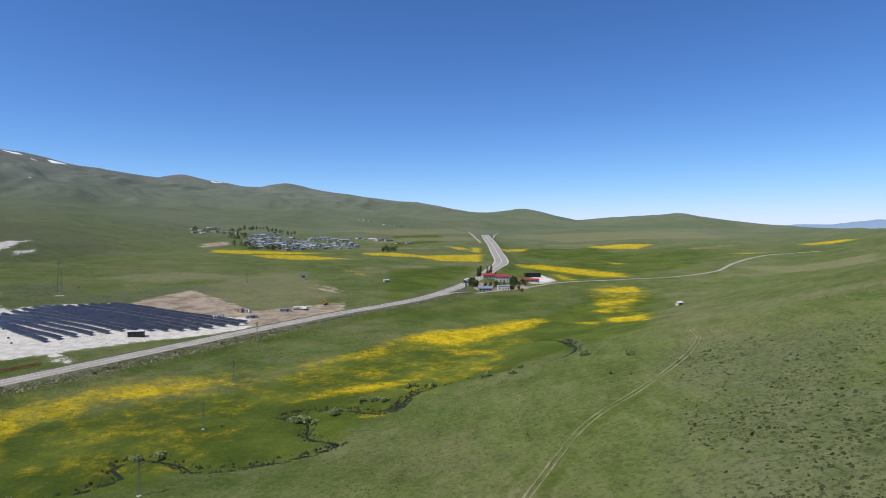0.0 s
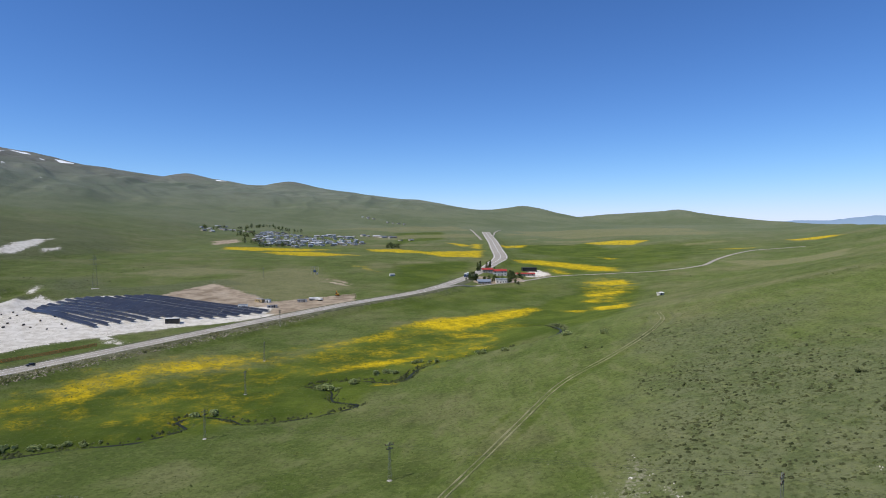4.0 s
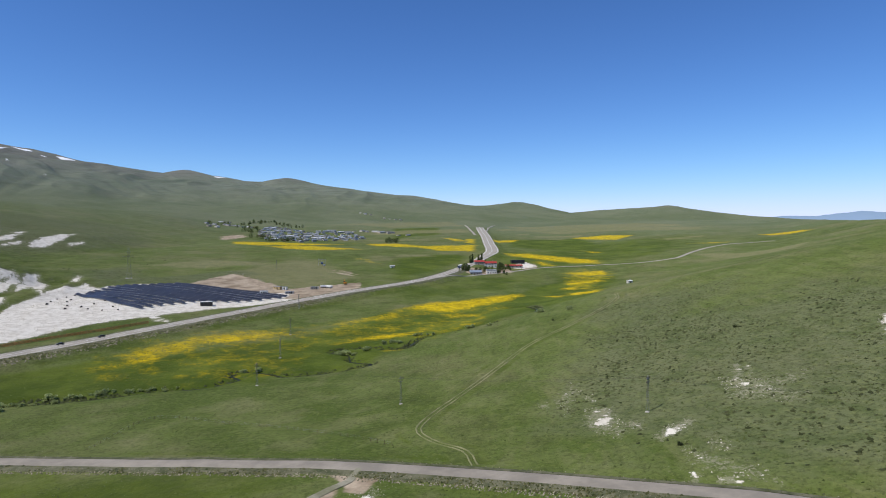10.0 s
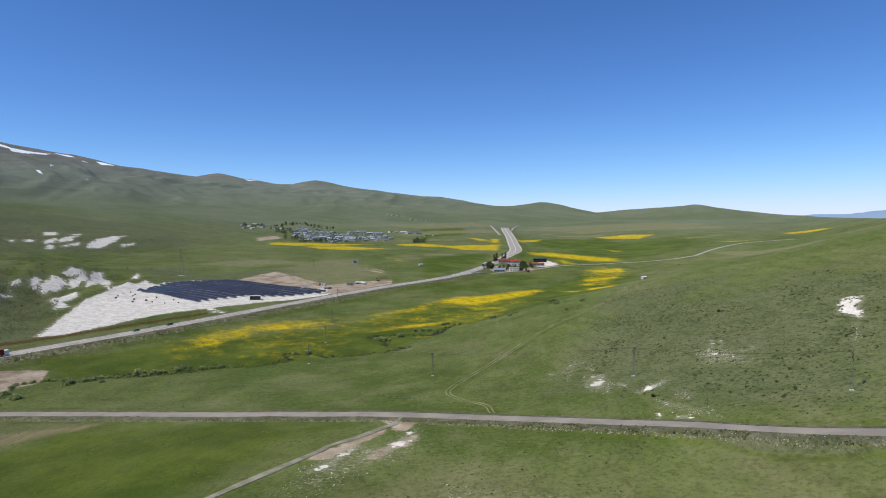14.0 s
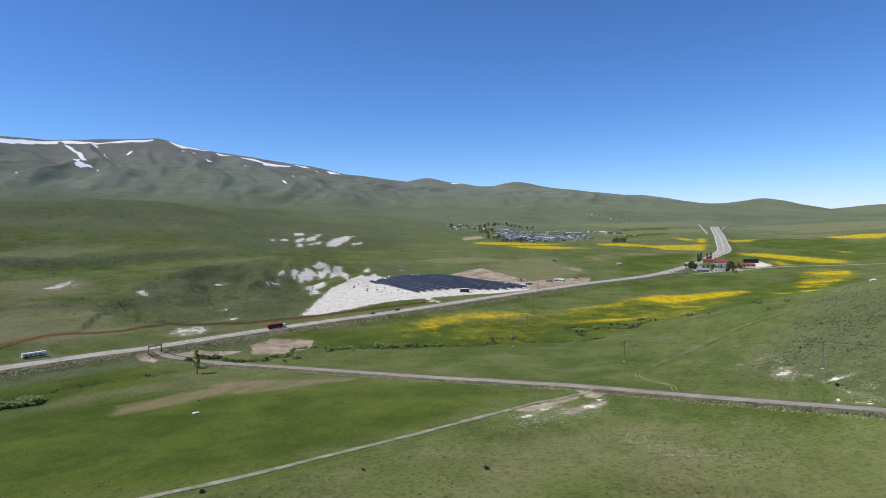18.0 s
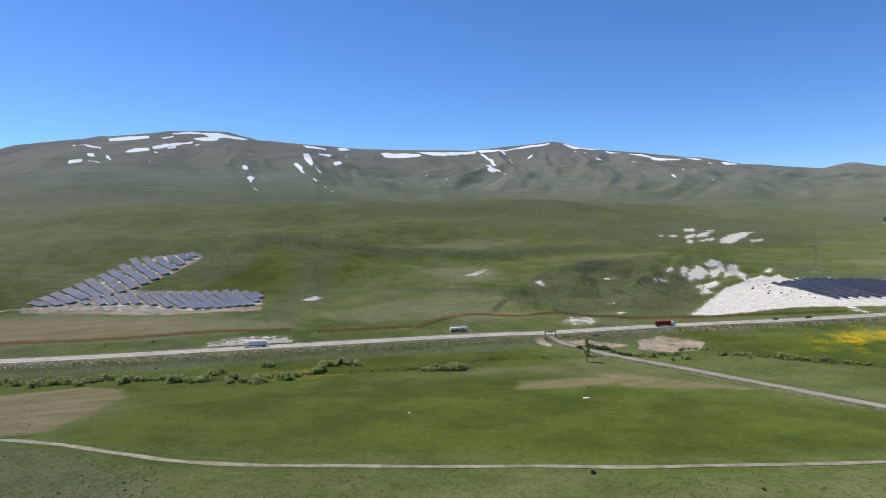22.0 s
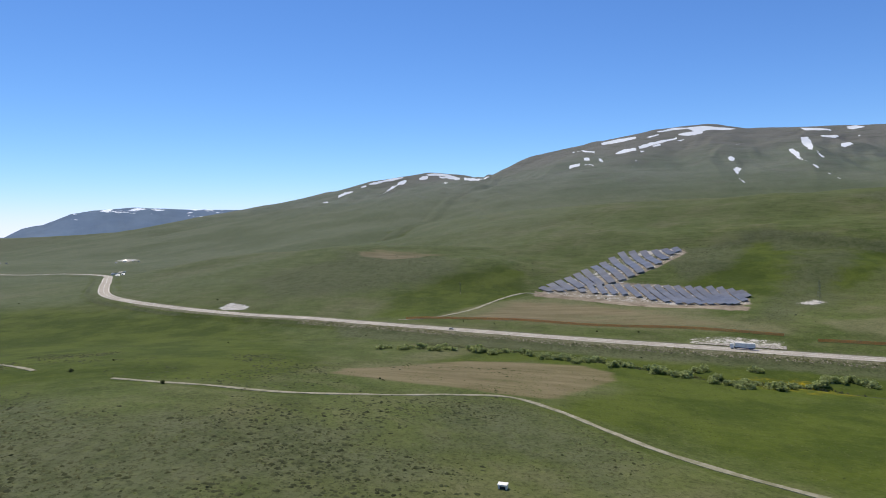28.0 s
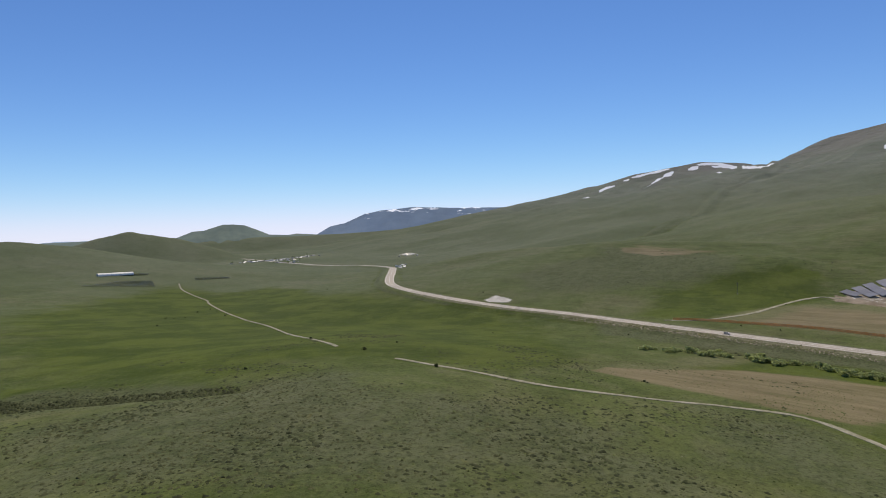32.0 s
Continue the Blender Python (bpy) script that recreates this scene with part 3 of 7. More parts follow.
patch('pale', 30, 0.7, [(271, 1640), (573, 1549), (563, 1449), (304, 1503)])
patch('pale', 25, 0.7, [(438, 1127), (552, 1148), (545, 1110), (450, 1081)])
patch('pale', 25, 0.6, [(263, 2403), (722, 1698), (666, 1532), (244, 1904)])
patch('pale', 20, 0.6, [(-143, 1085), (-24, 1174), (-2, 1124), (-128, 1047)])
patch('lush', 15, 1, [(-335, -279), (-403, -242), (-357, -111), (-295, 58), (-251, 43), (-271, -23), (-293, -99), (-294, -163), (-359, -220)])
patch('lush', 15, 1, [(-197, 270), (-171, 234), (-133, 263), (-84, 299), (-23, 402), (82, 491), (161, 622), (214, 608), (114, 340), (65, 319), (-6, 284), (-33, 248), (-44, 212), (-84, 200), (-110, 180), (-132, 180)])
patch('lush', 20, 0.7, [(-324, -118), (-249, -49), (-193, 9), (-132, 73), (-31, 54), (-75, -43), (-107, -86), (-163, -152), (-177, -160)])
patch('lush', 40, 1, [(-528, -988), (-672, -999), (-596, -820), (-508, -751), (-441, -810)])
patch('lush', 60, 0.9, [(-248, -894), (-567, -1116), (-592, -680), (-491, -502), (-230, -400), (-271, -584), (-155, -576)])
patch('rough', 20, 0.95, [(35, 71), (65, 153), (118, 178), (176, 145), (215, 134), (109, -9), (83, 11), (60, 39)])
patch('rough', 25, 0.95, [(-74, -430), (-105, -424), (-182, -392), (-159, -340), (-139, -291), (-106, -281), (-52, -372)])
patch('rough', 25, 0.9, [(-231, -260), (-226, -218), (-172, -181), (-148, -199), (-167, -248)])
patch('rough', 25, 0.9, [(-462, 222), (-436, 373), (-371, 383), (-281, 226), (-348, 147)])
patch('rough', 30, 0.9, [(97, 260), (167, 228), (88, 119), (59, 135)])
patch('rough', 30, 0.8, [(-685, -581), (-852, -465), (-817, -335), (-703, -305), (-657, -376), (-601, -499)])
patch('rough', 30, 0.8, [(-390, 536), (-366, 604), (-255, 471), (-322, 443)])
patch('rough', 40, 0.8, [(-847, 274), (-945, 522), (-1018, 926), (-682, 623), (-686, 374)])
patch('rough', 40, 0.8, [(-648, 439), (-901, 959), (-703, 1227), (-479, 922), (-501, 732), (-550, 507)])
patch('rough', 20, 0.7, [(-441, -83), (-766, 80), (-720, 135), (-553, 34), (-454, -60)])
patch('rough', 8, 1, [(-798, 47), (-674, 179), (-594, 341), (-543, 521), (-529, 502), (-646, 218), (-730, 103)])
patch('lush', 15, 0.95, [(-792, 53), (-693, 165), (-594, 63), (-563, 0), (-643, -69), (-785, 10)])
patch('rough', 15, 0.95, [(-791, -81), (-804, 49), (-675, -21), (-652, -67)])
patch('rough', 25, 0.95, [(-987, 214), (-948, 539), (-864, 626), (-971, 1090), (-825, 896), (-838, 452), (-892, 273)])
patch('rough', 10, 1, [(-455, 193), (-474, 237), (-466, 291), (-434, 375), (-418, 354), (-452, 290), (-430, 220), (-419, 186)])
patch('pale', 12, 0.8, [(-672, 186), (-682, 250), (-676, 324), (-632, 298)])
patch('pale', 15, 0.6, [(-458, 87), (-480, 170), (-445, 197), (-400, 145)])
patch('rough', 20, 0.9, [(-878, -519), (-863, -478), (-837, -391), (-755, -310), (-721, -362), (-677, -403), (-694, -457)])
patch('lush', 20, 0.9, [(-632, -368), (-703, -304), (-701, -229), (-635, -244), (-518, -302), (-525, -362)])
patch('pale', 25, 0.6, [(-437, -369), (-453, -356), (-429, -351), (-422, -358)])
patch('rough', 15, 0.9, [(-450, 201), (-463, 254), (-454, 339), (-409, 403), (-327, 292), (-310, 213), (-381, 173)])
patch('lush', 60, 0.6, [(46, 854), (275, 1145), (583, 1212), (389, 808), (264, 750), (140, 689), (67, 739)])
patch('lush', 40, 0.6, [(-78, 460), (44, 601), (135, 665), (161, 622), (84, 505), (-24, 426)])
patch('snow', 7, 1, [(-3564, -1434), (-3618, -1415), (-3941, -1454), (-3586, -1343), (-3510, -1367), (-3446, -1394)])
patch('snow', 7, 1, [(-4151, -1408), (-4201, -1357), (-4256, -1280), (-4275, -1181), (-4230, -1171), (-4172, -1229), (-4172, -1304), (-4121, -1350), (-4122, -1400)])
patch('snow', 7, 1, [(-4095, -1444), (-4126, -1410), (-4064, -1392), (-4043, -1429)])
patch('snow', 7, 1, [(-4189, -1135), (-4129, -1122), (-3762, -1103), (-3493, -1086), (-3392, -1090), (-3278, -1099), (-3304, -1106), (-3422, -1098), (-3640, -1122), (-4132, -1189)])
patch('snow', 7, 1, [(-4158, -1048), (-4211, -1036), (-4230, -992), (-4143, -976), (-4101, -1000), (-4118, -1040)])
patch('snow', 7, 1, [(-4264, -1014), (-4313, -958), (-4328, -871), (-4280, -821), (-4232, -766), (-3185, -630), (-3684, -737), (-4232, -857), (-4241, -930), (-4225, -997)])
patch('snow', 7, 1, [(-4224, -927), (-4232, -857), (-4190, -845), (-4173, -887)])
patch('snow', 7, 1, [(-3637, -796), (-2927, -655), (-2889, -663), (-3017, -697)])
patch('snow', 7, 1, [(-4265, -750), (-3251, -587), (-3800, -590), (-3604, -507), (-3376, -507), (-2950, -506), (-2956, -554), (-3203, -612)])
patch('snow', 7, 1, [(-3596, -29), (-3344, 20), (-3197, 66), (-3096, 57), (-3227, 26), (-3508, -31)])
patch('snow', 7, 1, [(-2720, -87), (-2799, -34), (-2680, -42), (-2614, -79), (-2565, -97)])
patch('snow', 7, 1, [(-2979, -9), (-2962, 19), (-2757, 7), (-2885, -13)])
patch('snow', 7, 1, [(-2732, -29), (-2563, 5), (-2512, 0), (-2681, -28)])
patch('snow', 7, 1, [(-2904, 55), (-2786, 59), (-2563, 46), (-2625, 39), (-2736, 40)])
patch('snow', 7, 1, [(-3707, 145), (-3733, 249), (-3628, 336), (-3506, 314), (-3482, 249), (-3533, 176), (-3651, 139)])
patch('snow', 7, 1, [(-3015, 142), (-3107, 199), (-3012, 242), (-2936, 230), (-2890, 183), (-2865, 130)])
patch('snow', 7, 1, [(-3064, 256), (-3249, 339), (-3336, 417), (-3443, 519), (-3376, 504), (-3263, 418), (-3089, 326), (-2991, 252)])
patch('snow', 7, 1, [(-3067, 322), (-3182, 387), (-3089, 369), (-3029, 324)])
patch('snow', 7, 1, [(-2925, 242), (-2948, 276), (-2847, 238)])
patch('snow', 7, 1, [(-3528, 370), (-3605, 451), (-3564, 450), (-3484, 379)])
patch('snow', 7, 1, [(-3682, 455), (-3755, 568), (-3701, 628), (-3697, 699), (-3615, 768), (-3568, 862), (-3504, 808), (-3537, 729), (-3518, 637), (-3660, 619), (-3676, 534), (-3642, 458)])
patch('snow', 7, 1, [(-3518, 535), (-3553, 629), (-3538, 677), (-3438, 648), (-3355, 565), (-3471, 535)])
patch('snow', 7, 1, [(-3331, 492), (-3312, 533), (-3271, 498)])
patch('snow', 7, 1, [(-2479, 153), (-2650, 191), (-2514, 168)])
patch('snow', 7, 1, [(-2406, 131), (-2386, 135), (-2310, 119)])
patch('snow', 7, 1, [(-2449, 487), (-2505, 518), (-2426, 509), (-2353, 483), (-2370, 473)])
patch('snow', 7, 1, [(-2822, 614), (-2986, 698), (-2903, 667)])
patch('snow', 7, 1, [(-2157, 420), (-2256, 463), (-2183, 459), (-2119, 432), (-2011, 393), (-1948, 382), (-1875, 375), (-1862, 367), (-1932, 373), (-2053, 402), (-2114, 412)])
patch('snow', 7, 1, [(-1780, 348), (-1809, 365), (-1771, 351)])
patch('snow', 7, 1, [(-2669, 783), (-2654, 797), (-2481, 752), (-2267, 673), (-2162, 646), (-2109, 639), (-2133, 634), (-2216, 649), (-2370, 689)])
patch('snow', 7, 1, [(-3034, 971), (-3072, 1021), (-2893, 962), (-2579, 842), (-2494, 807), (-2539, 807), (-2716, 861), (-2821, 891)])
patch('snow', 7, 1, [(-2473, 801), (-2305, 753), (-2265, 753), (-2239, 734), (-2298, 740)])
patch('snow', 7, 1, [(-2079, 633), (-2072, 644), (-2023, 632), (-2014, 617)])
patch('snow', 7, 1, [(-1994, 635), (-1972, 638), (-1912, 618), (-1940, 620)])
patch('snow', 7, 1, [(-1855, 608), (-1827, 606), (-1816, 592)])
patch('snow', 7, 1, [(-1785, 595), (-1767, 598), (-1760, 585)])
patch('snow', 7, 1, [(-3630, 1200), (-3560, 1249), (-3538, 1315), (-3481, 1302), (-3422, 1210), (-3410, 1143)])
patch('snow', 7, 1, [(-3279, 1154), (-3325, 1241), (-3269, 1242), (-3129, 1122)])
patch('snow', 7, 1, [(-2806, 1038), (-2814, 1079), (-2757, 1068), (-2679, 1002), (-2700, 994)])
patch('snow', 7, 1, [(-3611, 1430), (-3671, 1502), (-3550, 1496), (-3471, 1400), (-3505, 1385)])
patch('snow', 7, 1, [(-3279, 1318), (-3281, 1348), (-3240, 1322)])
patch('snow', 7, 1, [(-3377, 1612), (-3385, 1667), (-3310, 1683), (-3270, 1738), (-3168, 1771), (-3100, 1747), (-3118, 1702), (-3154, 1649), (-3178, 1589), (-3230, 1562)])
patch('snow', 7, 1, [(-3408, 1881), (-3238, 1854), (-3268, 1953), (-3332, 2119), (-3313, 2231), (-3290, 2299), (-3208, 2236), (-3257, 2148), (-3217, 2099), (-3055, 1887), (-3065, 1800), (-3146, 1777)])
patch('snow', 7, 1, [(-3290, 2299), (-3251, 2353), (-3113, 2367), (-3063, 2450), (-3059, 2572), (-3010, 2633), (-2979, 2688), (-2954, 2668), (-2956, 2582), (-2988, 2528), (-3009, 2444), (-3052, 2399), (-3063, 2326), (-3142, 2288), (-3180, 2256)])
patch('snow', 7, 1, [(-3203, 2253), (-3106, 2231), (-3001, 2179), (-2910, 2142), (-2553, 1876), (-2542, 1844), (-2909, 2110), (-3031, 2171)])
patch('snow', 7, 1, [(-2751, 1955), (-2684, 1944), (-2542, 1831), (-2566, 1817)])
patch('snow', 7, 1, [(-2550, 1804), (-2530, 1834), (-2488, 1850), (-2342, 1783), (-2437, 1840), (-2478, 1826), (-2489, 1792), (-2518, 1788)])
patch('snow', 7, 1, [(-3077, 2330), (-3045, 2344), (-2978, 2304), (-3001, 2299)])
patch('snow', 7, 1, [(-2951, 2293), (-2825, 2212), (-2668, 2114), (-2675, 2106), (-2817, 2194)])
patch('snow', 7, 1, [(-2735, 2255), (-2780, 2323), (-2850, 2414), (-2700, 2268), (-2697, 2235)])
patch('snow', 7, 1, [(-2934, 2750), (-2878, 2769), (-2854, 2837), (-2819, 2928), (-2774, 2984), (-2781, 2885), (-2765, 2763), (-2753, 2680), (-2831, 2696)])
patch('snow', 7, 1, [(-2745, 2656), (-2672, 2627), (-2681, 2605)])
patch('snow', 7, 1, [(-2688, 2680), (-2610, 2648), (-2625, 2633)])
patch('snow', 7, 1, [(-2450, 2532), (-2395, 2530), (-2366, 2475), (-2389, 2472)])
patch('snow', 7, 1, [(-2725, 2927), (-2680, 2959), (-2646, 3024), (-2638, 2930), (-2645, 2876)])
patch('snow', 7, 1, [(-2600, 3018), (-2533, 3051), (-2452, 3027), (-2383, 2970), (-2297, 2854), (-2414, 2938), (-2467, 2885)])
patch('snow', 7, 1, [(-2326, 2682), (-2169, 2570), (-2194, 2561)])
patch('snow', 7, 1, [(-2524, 1399), (-2469, 1393), (-2486, 1380)])
patch('snow', 7, 1, [(-2412, 1445), (-2258, 1356), (-2299, 1368)])
patch('snow', 7, 1, [(-2495, 3043), (-2381, 2991), (-2359, 3119), (-2350, 3240), (-2230, 3032), (-2256, 2912), (-2286, 2835)])
patch('snow', 7, 1, [(-2394, 3304), (-2350, 3381), (-2268, 3325), (-2318, 3296)])
patch('snow', 7, 1, [(-2182, 3369), (-2112, 3400), (-2076, 3399), (-2071, 3258)])
patch('snow', 7, 1, [(-1496, 3938), (-1456, 3957), (-1403, 3983), (-1431, 3940), (-1466, 3874)])
patch('snow', 7, 1, [(-1831, 2375), (-1802, 2370), (-1729, 2285), (-1777, 2314)])
patch('snow', 7, 1, [(-1990, 2695), (-1938, 2652), (-1924, 2604)])
patch('snow', 7, 1, [(-1693, 2501), (-1666, 2491), (-1665, 2461)])
patch('snow', 7, 1, [(-2210, 3271), (-2148, 3256), (-2168, 3232)])
patch('snow', 7, 1, [(-3218, -1410), (-3351, -1424), (-3253, -1378), (-3076, -1345)])
patch('flower', 12, 0.62, [(-192, 252), (-185, 263), (-175, 276), (-164, 291), (-150, 302), (-130, 310), (-111, 318), (-107, 313), (-110, 296), (-122, 283), (-137, 269), (-143, 257), (-150, 243), (-160, 227), (-169, 220)])
patch('flower', 12, 0.62, [(-109, 318), (-91, 331), (-75, 348), (-51, 368), (-32, 393), (-23, 379), (-32, 350), (-59, 335), (-82, 322), (-104, 314)])
patch('flower', 8, 0.9, [(-158, 275), (-142, 292), (-122, 298), (-107, 313), (-104, 299), (-123, 279), (-139, 268)])
patch('flower', 9, 0.9, [(-32, 396), (-10, 427), (19, 438), (52, 470), (81, 484), (82, 465), (60, 435), (37, 411), (17, 388), (2, 380), (-17, 392)])
patch('flower', 8, 0.72, [(-2, 380), (23, 374), (37, 362), (34, 335), (26, 329), (26, 354), (5, 355)])
patch('flower', 8, 0.72, [(5, 325), (23, 321), (28, 309), (20, 309)])
patch('flower', 6, 0.92, [(-74, 269), (-61, 282), (-47, 297), (-31, 304), (-12, 310), (-10, 305), (-29, 291), (-50, 282), (-64, 272)])
patch('flower', 16, 0.42, [(-59, 335), (-28, 350), (-8, 364), (5, 318), (-12, 281), (-27, 266), (-48, 302)])
patch('flower', 16, 0.42, [(-126, 238), (-105, 223), (-77, 216), (-78, 206), (-101, 213), (-121, 211)])
patch('flower', 5, 0.68, [(-167, 223), (-164, 229), (-155, 218), (-158, 210)])
patch('flower', 5, 0.68, [(-133, 198), (-123, 201), (-121, 193), (-128, 192)])
patch('flower', 5, 0.68, [(-109, 242), (-97, 248), (-91, 244), (-103, 238)])
patch('flower', 5, 0.68, [(-97, 200), (-87, 205), (-85, 198), (-91, 194)])
patch('flower', 5, 0.68, [(-36, 257), (-24, 260), (-23, 248), (-35, 248)])
patch('flower', 14, 0.5, [(161, 683), (197, 707), (223, 656), (201, 581), (178, 545), (149, 427), (137, 441), (132, 524), (138, 577)])
patch('flower', 8, 0.95, [(160, 651), (214, 676), (210, 626), (179, 622)])
patch('flower', 8, 0.95, [(138, 558), (187, 588), (187, 564), (141, 539)])
patch('flower', 8, 0.95, [(125, 515), (155, 535), (139, 494)])
patch('flower', 8, 0.95, [(123, 471), (154, 456), (135, 391), (120, 427)])
patch('flower', 8, 0.95, [(95, 465), (118, 449), (110, 434)])
patch('flower', 16, 0.9, [(106, 898), (151, 921), (208, 868), (241, 814), (236, 759), (199, 767), (152, 830), (117, 857)])
patch('flower', 16, 0.9, [(144, 807), (159, 785), (163, 737), (143, 741)])
patch('flower', 9, 0.85, [(111, 1183), (184, 1270), (160, 1176), (111, 1127)])
patch('flower', 9, 0.85, [(314, 1342), (396, 1345), (448, 1278), (381, 1179), (327, 1271)])
patch('flower', 9, 0.85, [(258, 998), (288, 942), (267, 932)])
patch('flower', 9, 0.85, [(446, 991), (504, 987), (542, 988), (491, 960)])
patch('flower', 9, 0.85, [(656, 1139), (717, 1134), (705, 1011), (677, 1039), (649, 1074)])
patch('flower', 9, 0.85, [(-393, 1036), (-330, 1020), (-212, 1002), (-137, 1010), (-207, 982), (-311, 934), (-369, 970)])
patch('flower', 9, 0.85, [(-296, 913), (-221, 960), (-157, 903), (-118, 869), (-181, 855), (-262, 885)])
patch('flower', 9, 0.85, [(-137, 1010), (-82, 1028), (-23, 979), (74, 1058), (59, 902), (-4, 890), (-40, 947), (-122, 966)])
patch('flower', 9, 0.85, [(0, 1195), (39, 1178), (58, 1129), (31, 1118)])
patch('flower', 9, 0.85, [(56, 1203), (80, 1221), (71, 1083), (51, 1096)])
patch('flower', 12, 0.62, [(-130, 766), (-101, 740), (-73, 675), (-96, 704)])
patch('chalk', 3, 0.44, [(45, 68), (50, 82), (57, 80), (55, 64), (50, 56), (46, 63)])
patch('chalk', 2, 0.55, [(103, 92), (105, 90), (98, 76), (93, 70), (94, 73), (98, 80)])
patch('chalk', 2, 0.55, [(105, 87), (106, 86), (97, 68), (92, 61), (93, 64), (99, 74)])
patch('chalk', 2, 0.55, [(60, 22), (61, 20), (58, 14), (57, 16)])
patch('chalk', 2, 0.55, [(52, 95), (55, 96), (53, 88)])
patch('chalk', 2, 0.55, [(35, 97), (39, 97), (38, 90)])
patch('chalk', 2, 0.46, [(53, 65), (55, 58), (52, 51), (50, 54)])
patch('chalk', 2, 0.46, [(59, 47), (65, 53), (72, 56), (74, 53), (67, 47), (61, 43)])
patch('chalk', 2, 0.46, [(57, 64), (61, 61), (59, 55), (56, 58)])
patch('chalk', 3, 0.34, [(102, 70), (106, 71), (115, 71), (110, 62), (101, 62)])
patch('chalk', 3, 0.34, [(99, 59), (107, 54), (103, 49), (97, 50)])
patch('chalk', 3, 0.34, [(64, 37), (69, 30), (74, 18), (75, 9), (69, 15), (63, 23), (61, 30)])
patch('chalk', 3, 0.34, [(41, 98), (52, 116), (53, 105), (41, 79)])
patch('chalk', 3, 0.34, [(71, 40), (74, 37), (74, 30), (70, 32)])
patch('chalk', 3, 0.34, [(143, 64), (147, 65), (134, 44), (134, 48)])
patch('chalk', 3, 0.34, [(94, 81), (104, 68), (103, 51), (88, 62)])
patch('chalk', 3, 0.34, [(142, 79), (147, 78), (142, 73)])
patch('chalk', 1.2, 0.7, [(64, 18), (68, 15), (67, 13), (63, 15)])
patch('chalk', 3, 0.85, [(163, 102), (167, 103), (171, 100), (162, 88), (151, 70), (152, 76), (151, 83), (156, 92)])
patch('chalk', 4, 0.7, [(-534, 177), (-543, 205), (-542, 220), (-532, 211), (-526, 185)])
patch('chalk', 4, 0.7, [(-440, 298), (-435, 317), (-429, 308), (-435, 296)])
patch('chalk', 4, 0.7, [(-359, 208), (-355, 219), (-351, 213)])
patch('chalk', 4, 0.7, [(-339, 199), (-324, 197), (-324, 187)])
patch('chalk', 4, 0.7, [(-436, 268), (-435, 275), (-433, 268)])
patch('chalk', 4, 0.7, [(-465, 222), (-463, 230), (-443, 218), (-451, 216)])
patch('chalk', 3, 0.42, [(-428, -117), (-417, -82), (-397, -87), (-408, -122)])
patch('chalk', 3, 0.28, [(-372, 41), (-387, 61), (-380, 71), (-346, 60), (-351, 36)])
patch('rough', 3, 1, [(-682, 183), (-615, 360), (-543, 521), (-537, 513), (-596, 343), (-673, 178)])
patch('rough', 3, 1, [(-572, 86), (-499, 152), (-461, 193), (-457, 188), (-493, 147), (-562, 81)])
patch('soil', 8, 0.75, [(-862, -484), (-869, -449), (-834, -403), (-813, -374), (-800, -419), (-824, -466)])
patch('rough', 15, 1, [(-714, -398), (-726, -368), (-697, -357), (-690, -387)])
patch('rough', 15, 1, [(-723, -466), (-727, -448), (-676, -388), (-678, -423)])
patch('rough', 15, 1, [(-474, 237), (-465, 291), (-431, 371), (-405, 337), (-436, 280), (-434, 219), (-463, 220)])
patch('rough', 15, 1, [(-481, 158), (-462, 193), (-384, 164), (-388, 145), (-451, 171)])
patch('rough', 15, 1, [(-799, 56), (-766, 118), (-719, 114), (-735, 49)])
patch('rough', 15, 1, [(-397, 206), (-385, 310), (-305, 203), (-345, 173)])
patch('pale', 12, 0.95, [(-510, -308), (-577, -275), (-610, -243), (-617, -190), (-558, -131), (-485, -75), (-442, -51), (-429, -55), (-449, -113), (-483, -196), (-503, -279)])
patch('pale', 12, 0.95, [(-422, 75), (-449, 133), (-418, 138), (-373, 137), (-381, 92), (-396, 62)])
patch('soil', 14, 0.62, [(-511, -280), (-599, -242), (-575, -161), (-475, -78), (-437, -57), (-475, -153)])
patch('pale', 15, 0.75, [(-678, 181), (-701, 298), (-649, 392), (-634, 334)])
patch('pale', 15, 0.75, [(-615, 159), (-565, 237), (-486, 214), (-515, 150)])
patch('lush', 15, 1, [(-369, -101), (-289, 73), (-267, 51), (-288, -55), (-326, -110)])
patch('lush', 15, 1, [(-507, -268), (-590, -336), (-663, -320), (-729, -260), (-718, -235), (-655, -234)])
patch('lush', 15, 1, [(-727, 31), (-698, 136), (-605, 82), (-621, -11)])
patch('soil', 6, 0.8, [(-266, -316), (-288, -314), (-322, -283), (-349, -260), (-354, -227), (-351, -191), (-335, -176), (-311, -179), (-269, -196), (-247, -213), (-245, -234), (-254, -255), (-257, -290)])
patch('soil', 6, 0.6, [(-233, -10), (-226, 2), (-192, 54), (-179, 35), (-193, 0), (-209, -28)])
patch('lush', 20, 1, [(-578, -1004), (-651, -981), (-649, -890), (-553, -800), (-516, -871), (-505, -926)])
patch('lush', 20, 1, [(-213, -429), (-433, -569), (-393, -387), (-292, -327), (-228, -338), (-228, -397)])
patch('pale', 20, 0.95, [(382, 804), (430, 743), (494, 734), (513, 717), (395, 554), (387, 616), (378, 709)])
patch('pale', 20, 0.6, [(349, 765), (379, 676), (310, 691)])
patch('pale', 20, 0.6, [(-155, 1752), (29, 2047), (23, 1679), (-128, 1608)])
patch('pale', 20, 0.6, [(605, 1562), (681, 1503), (616, 1389)])
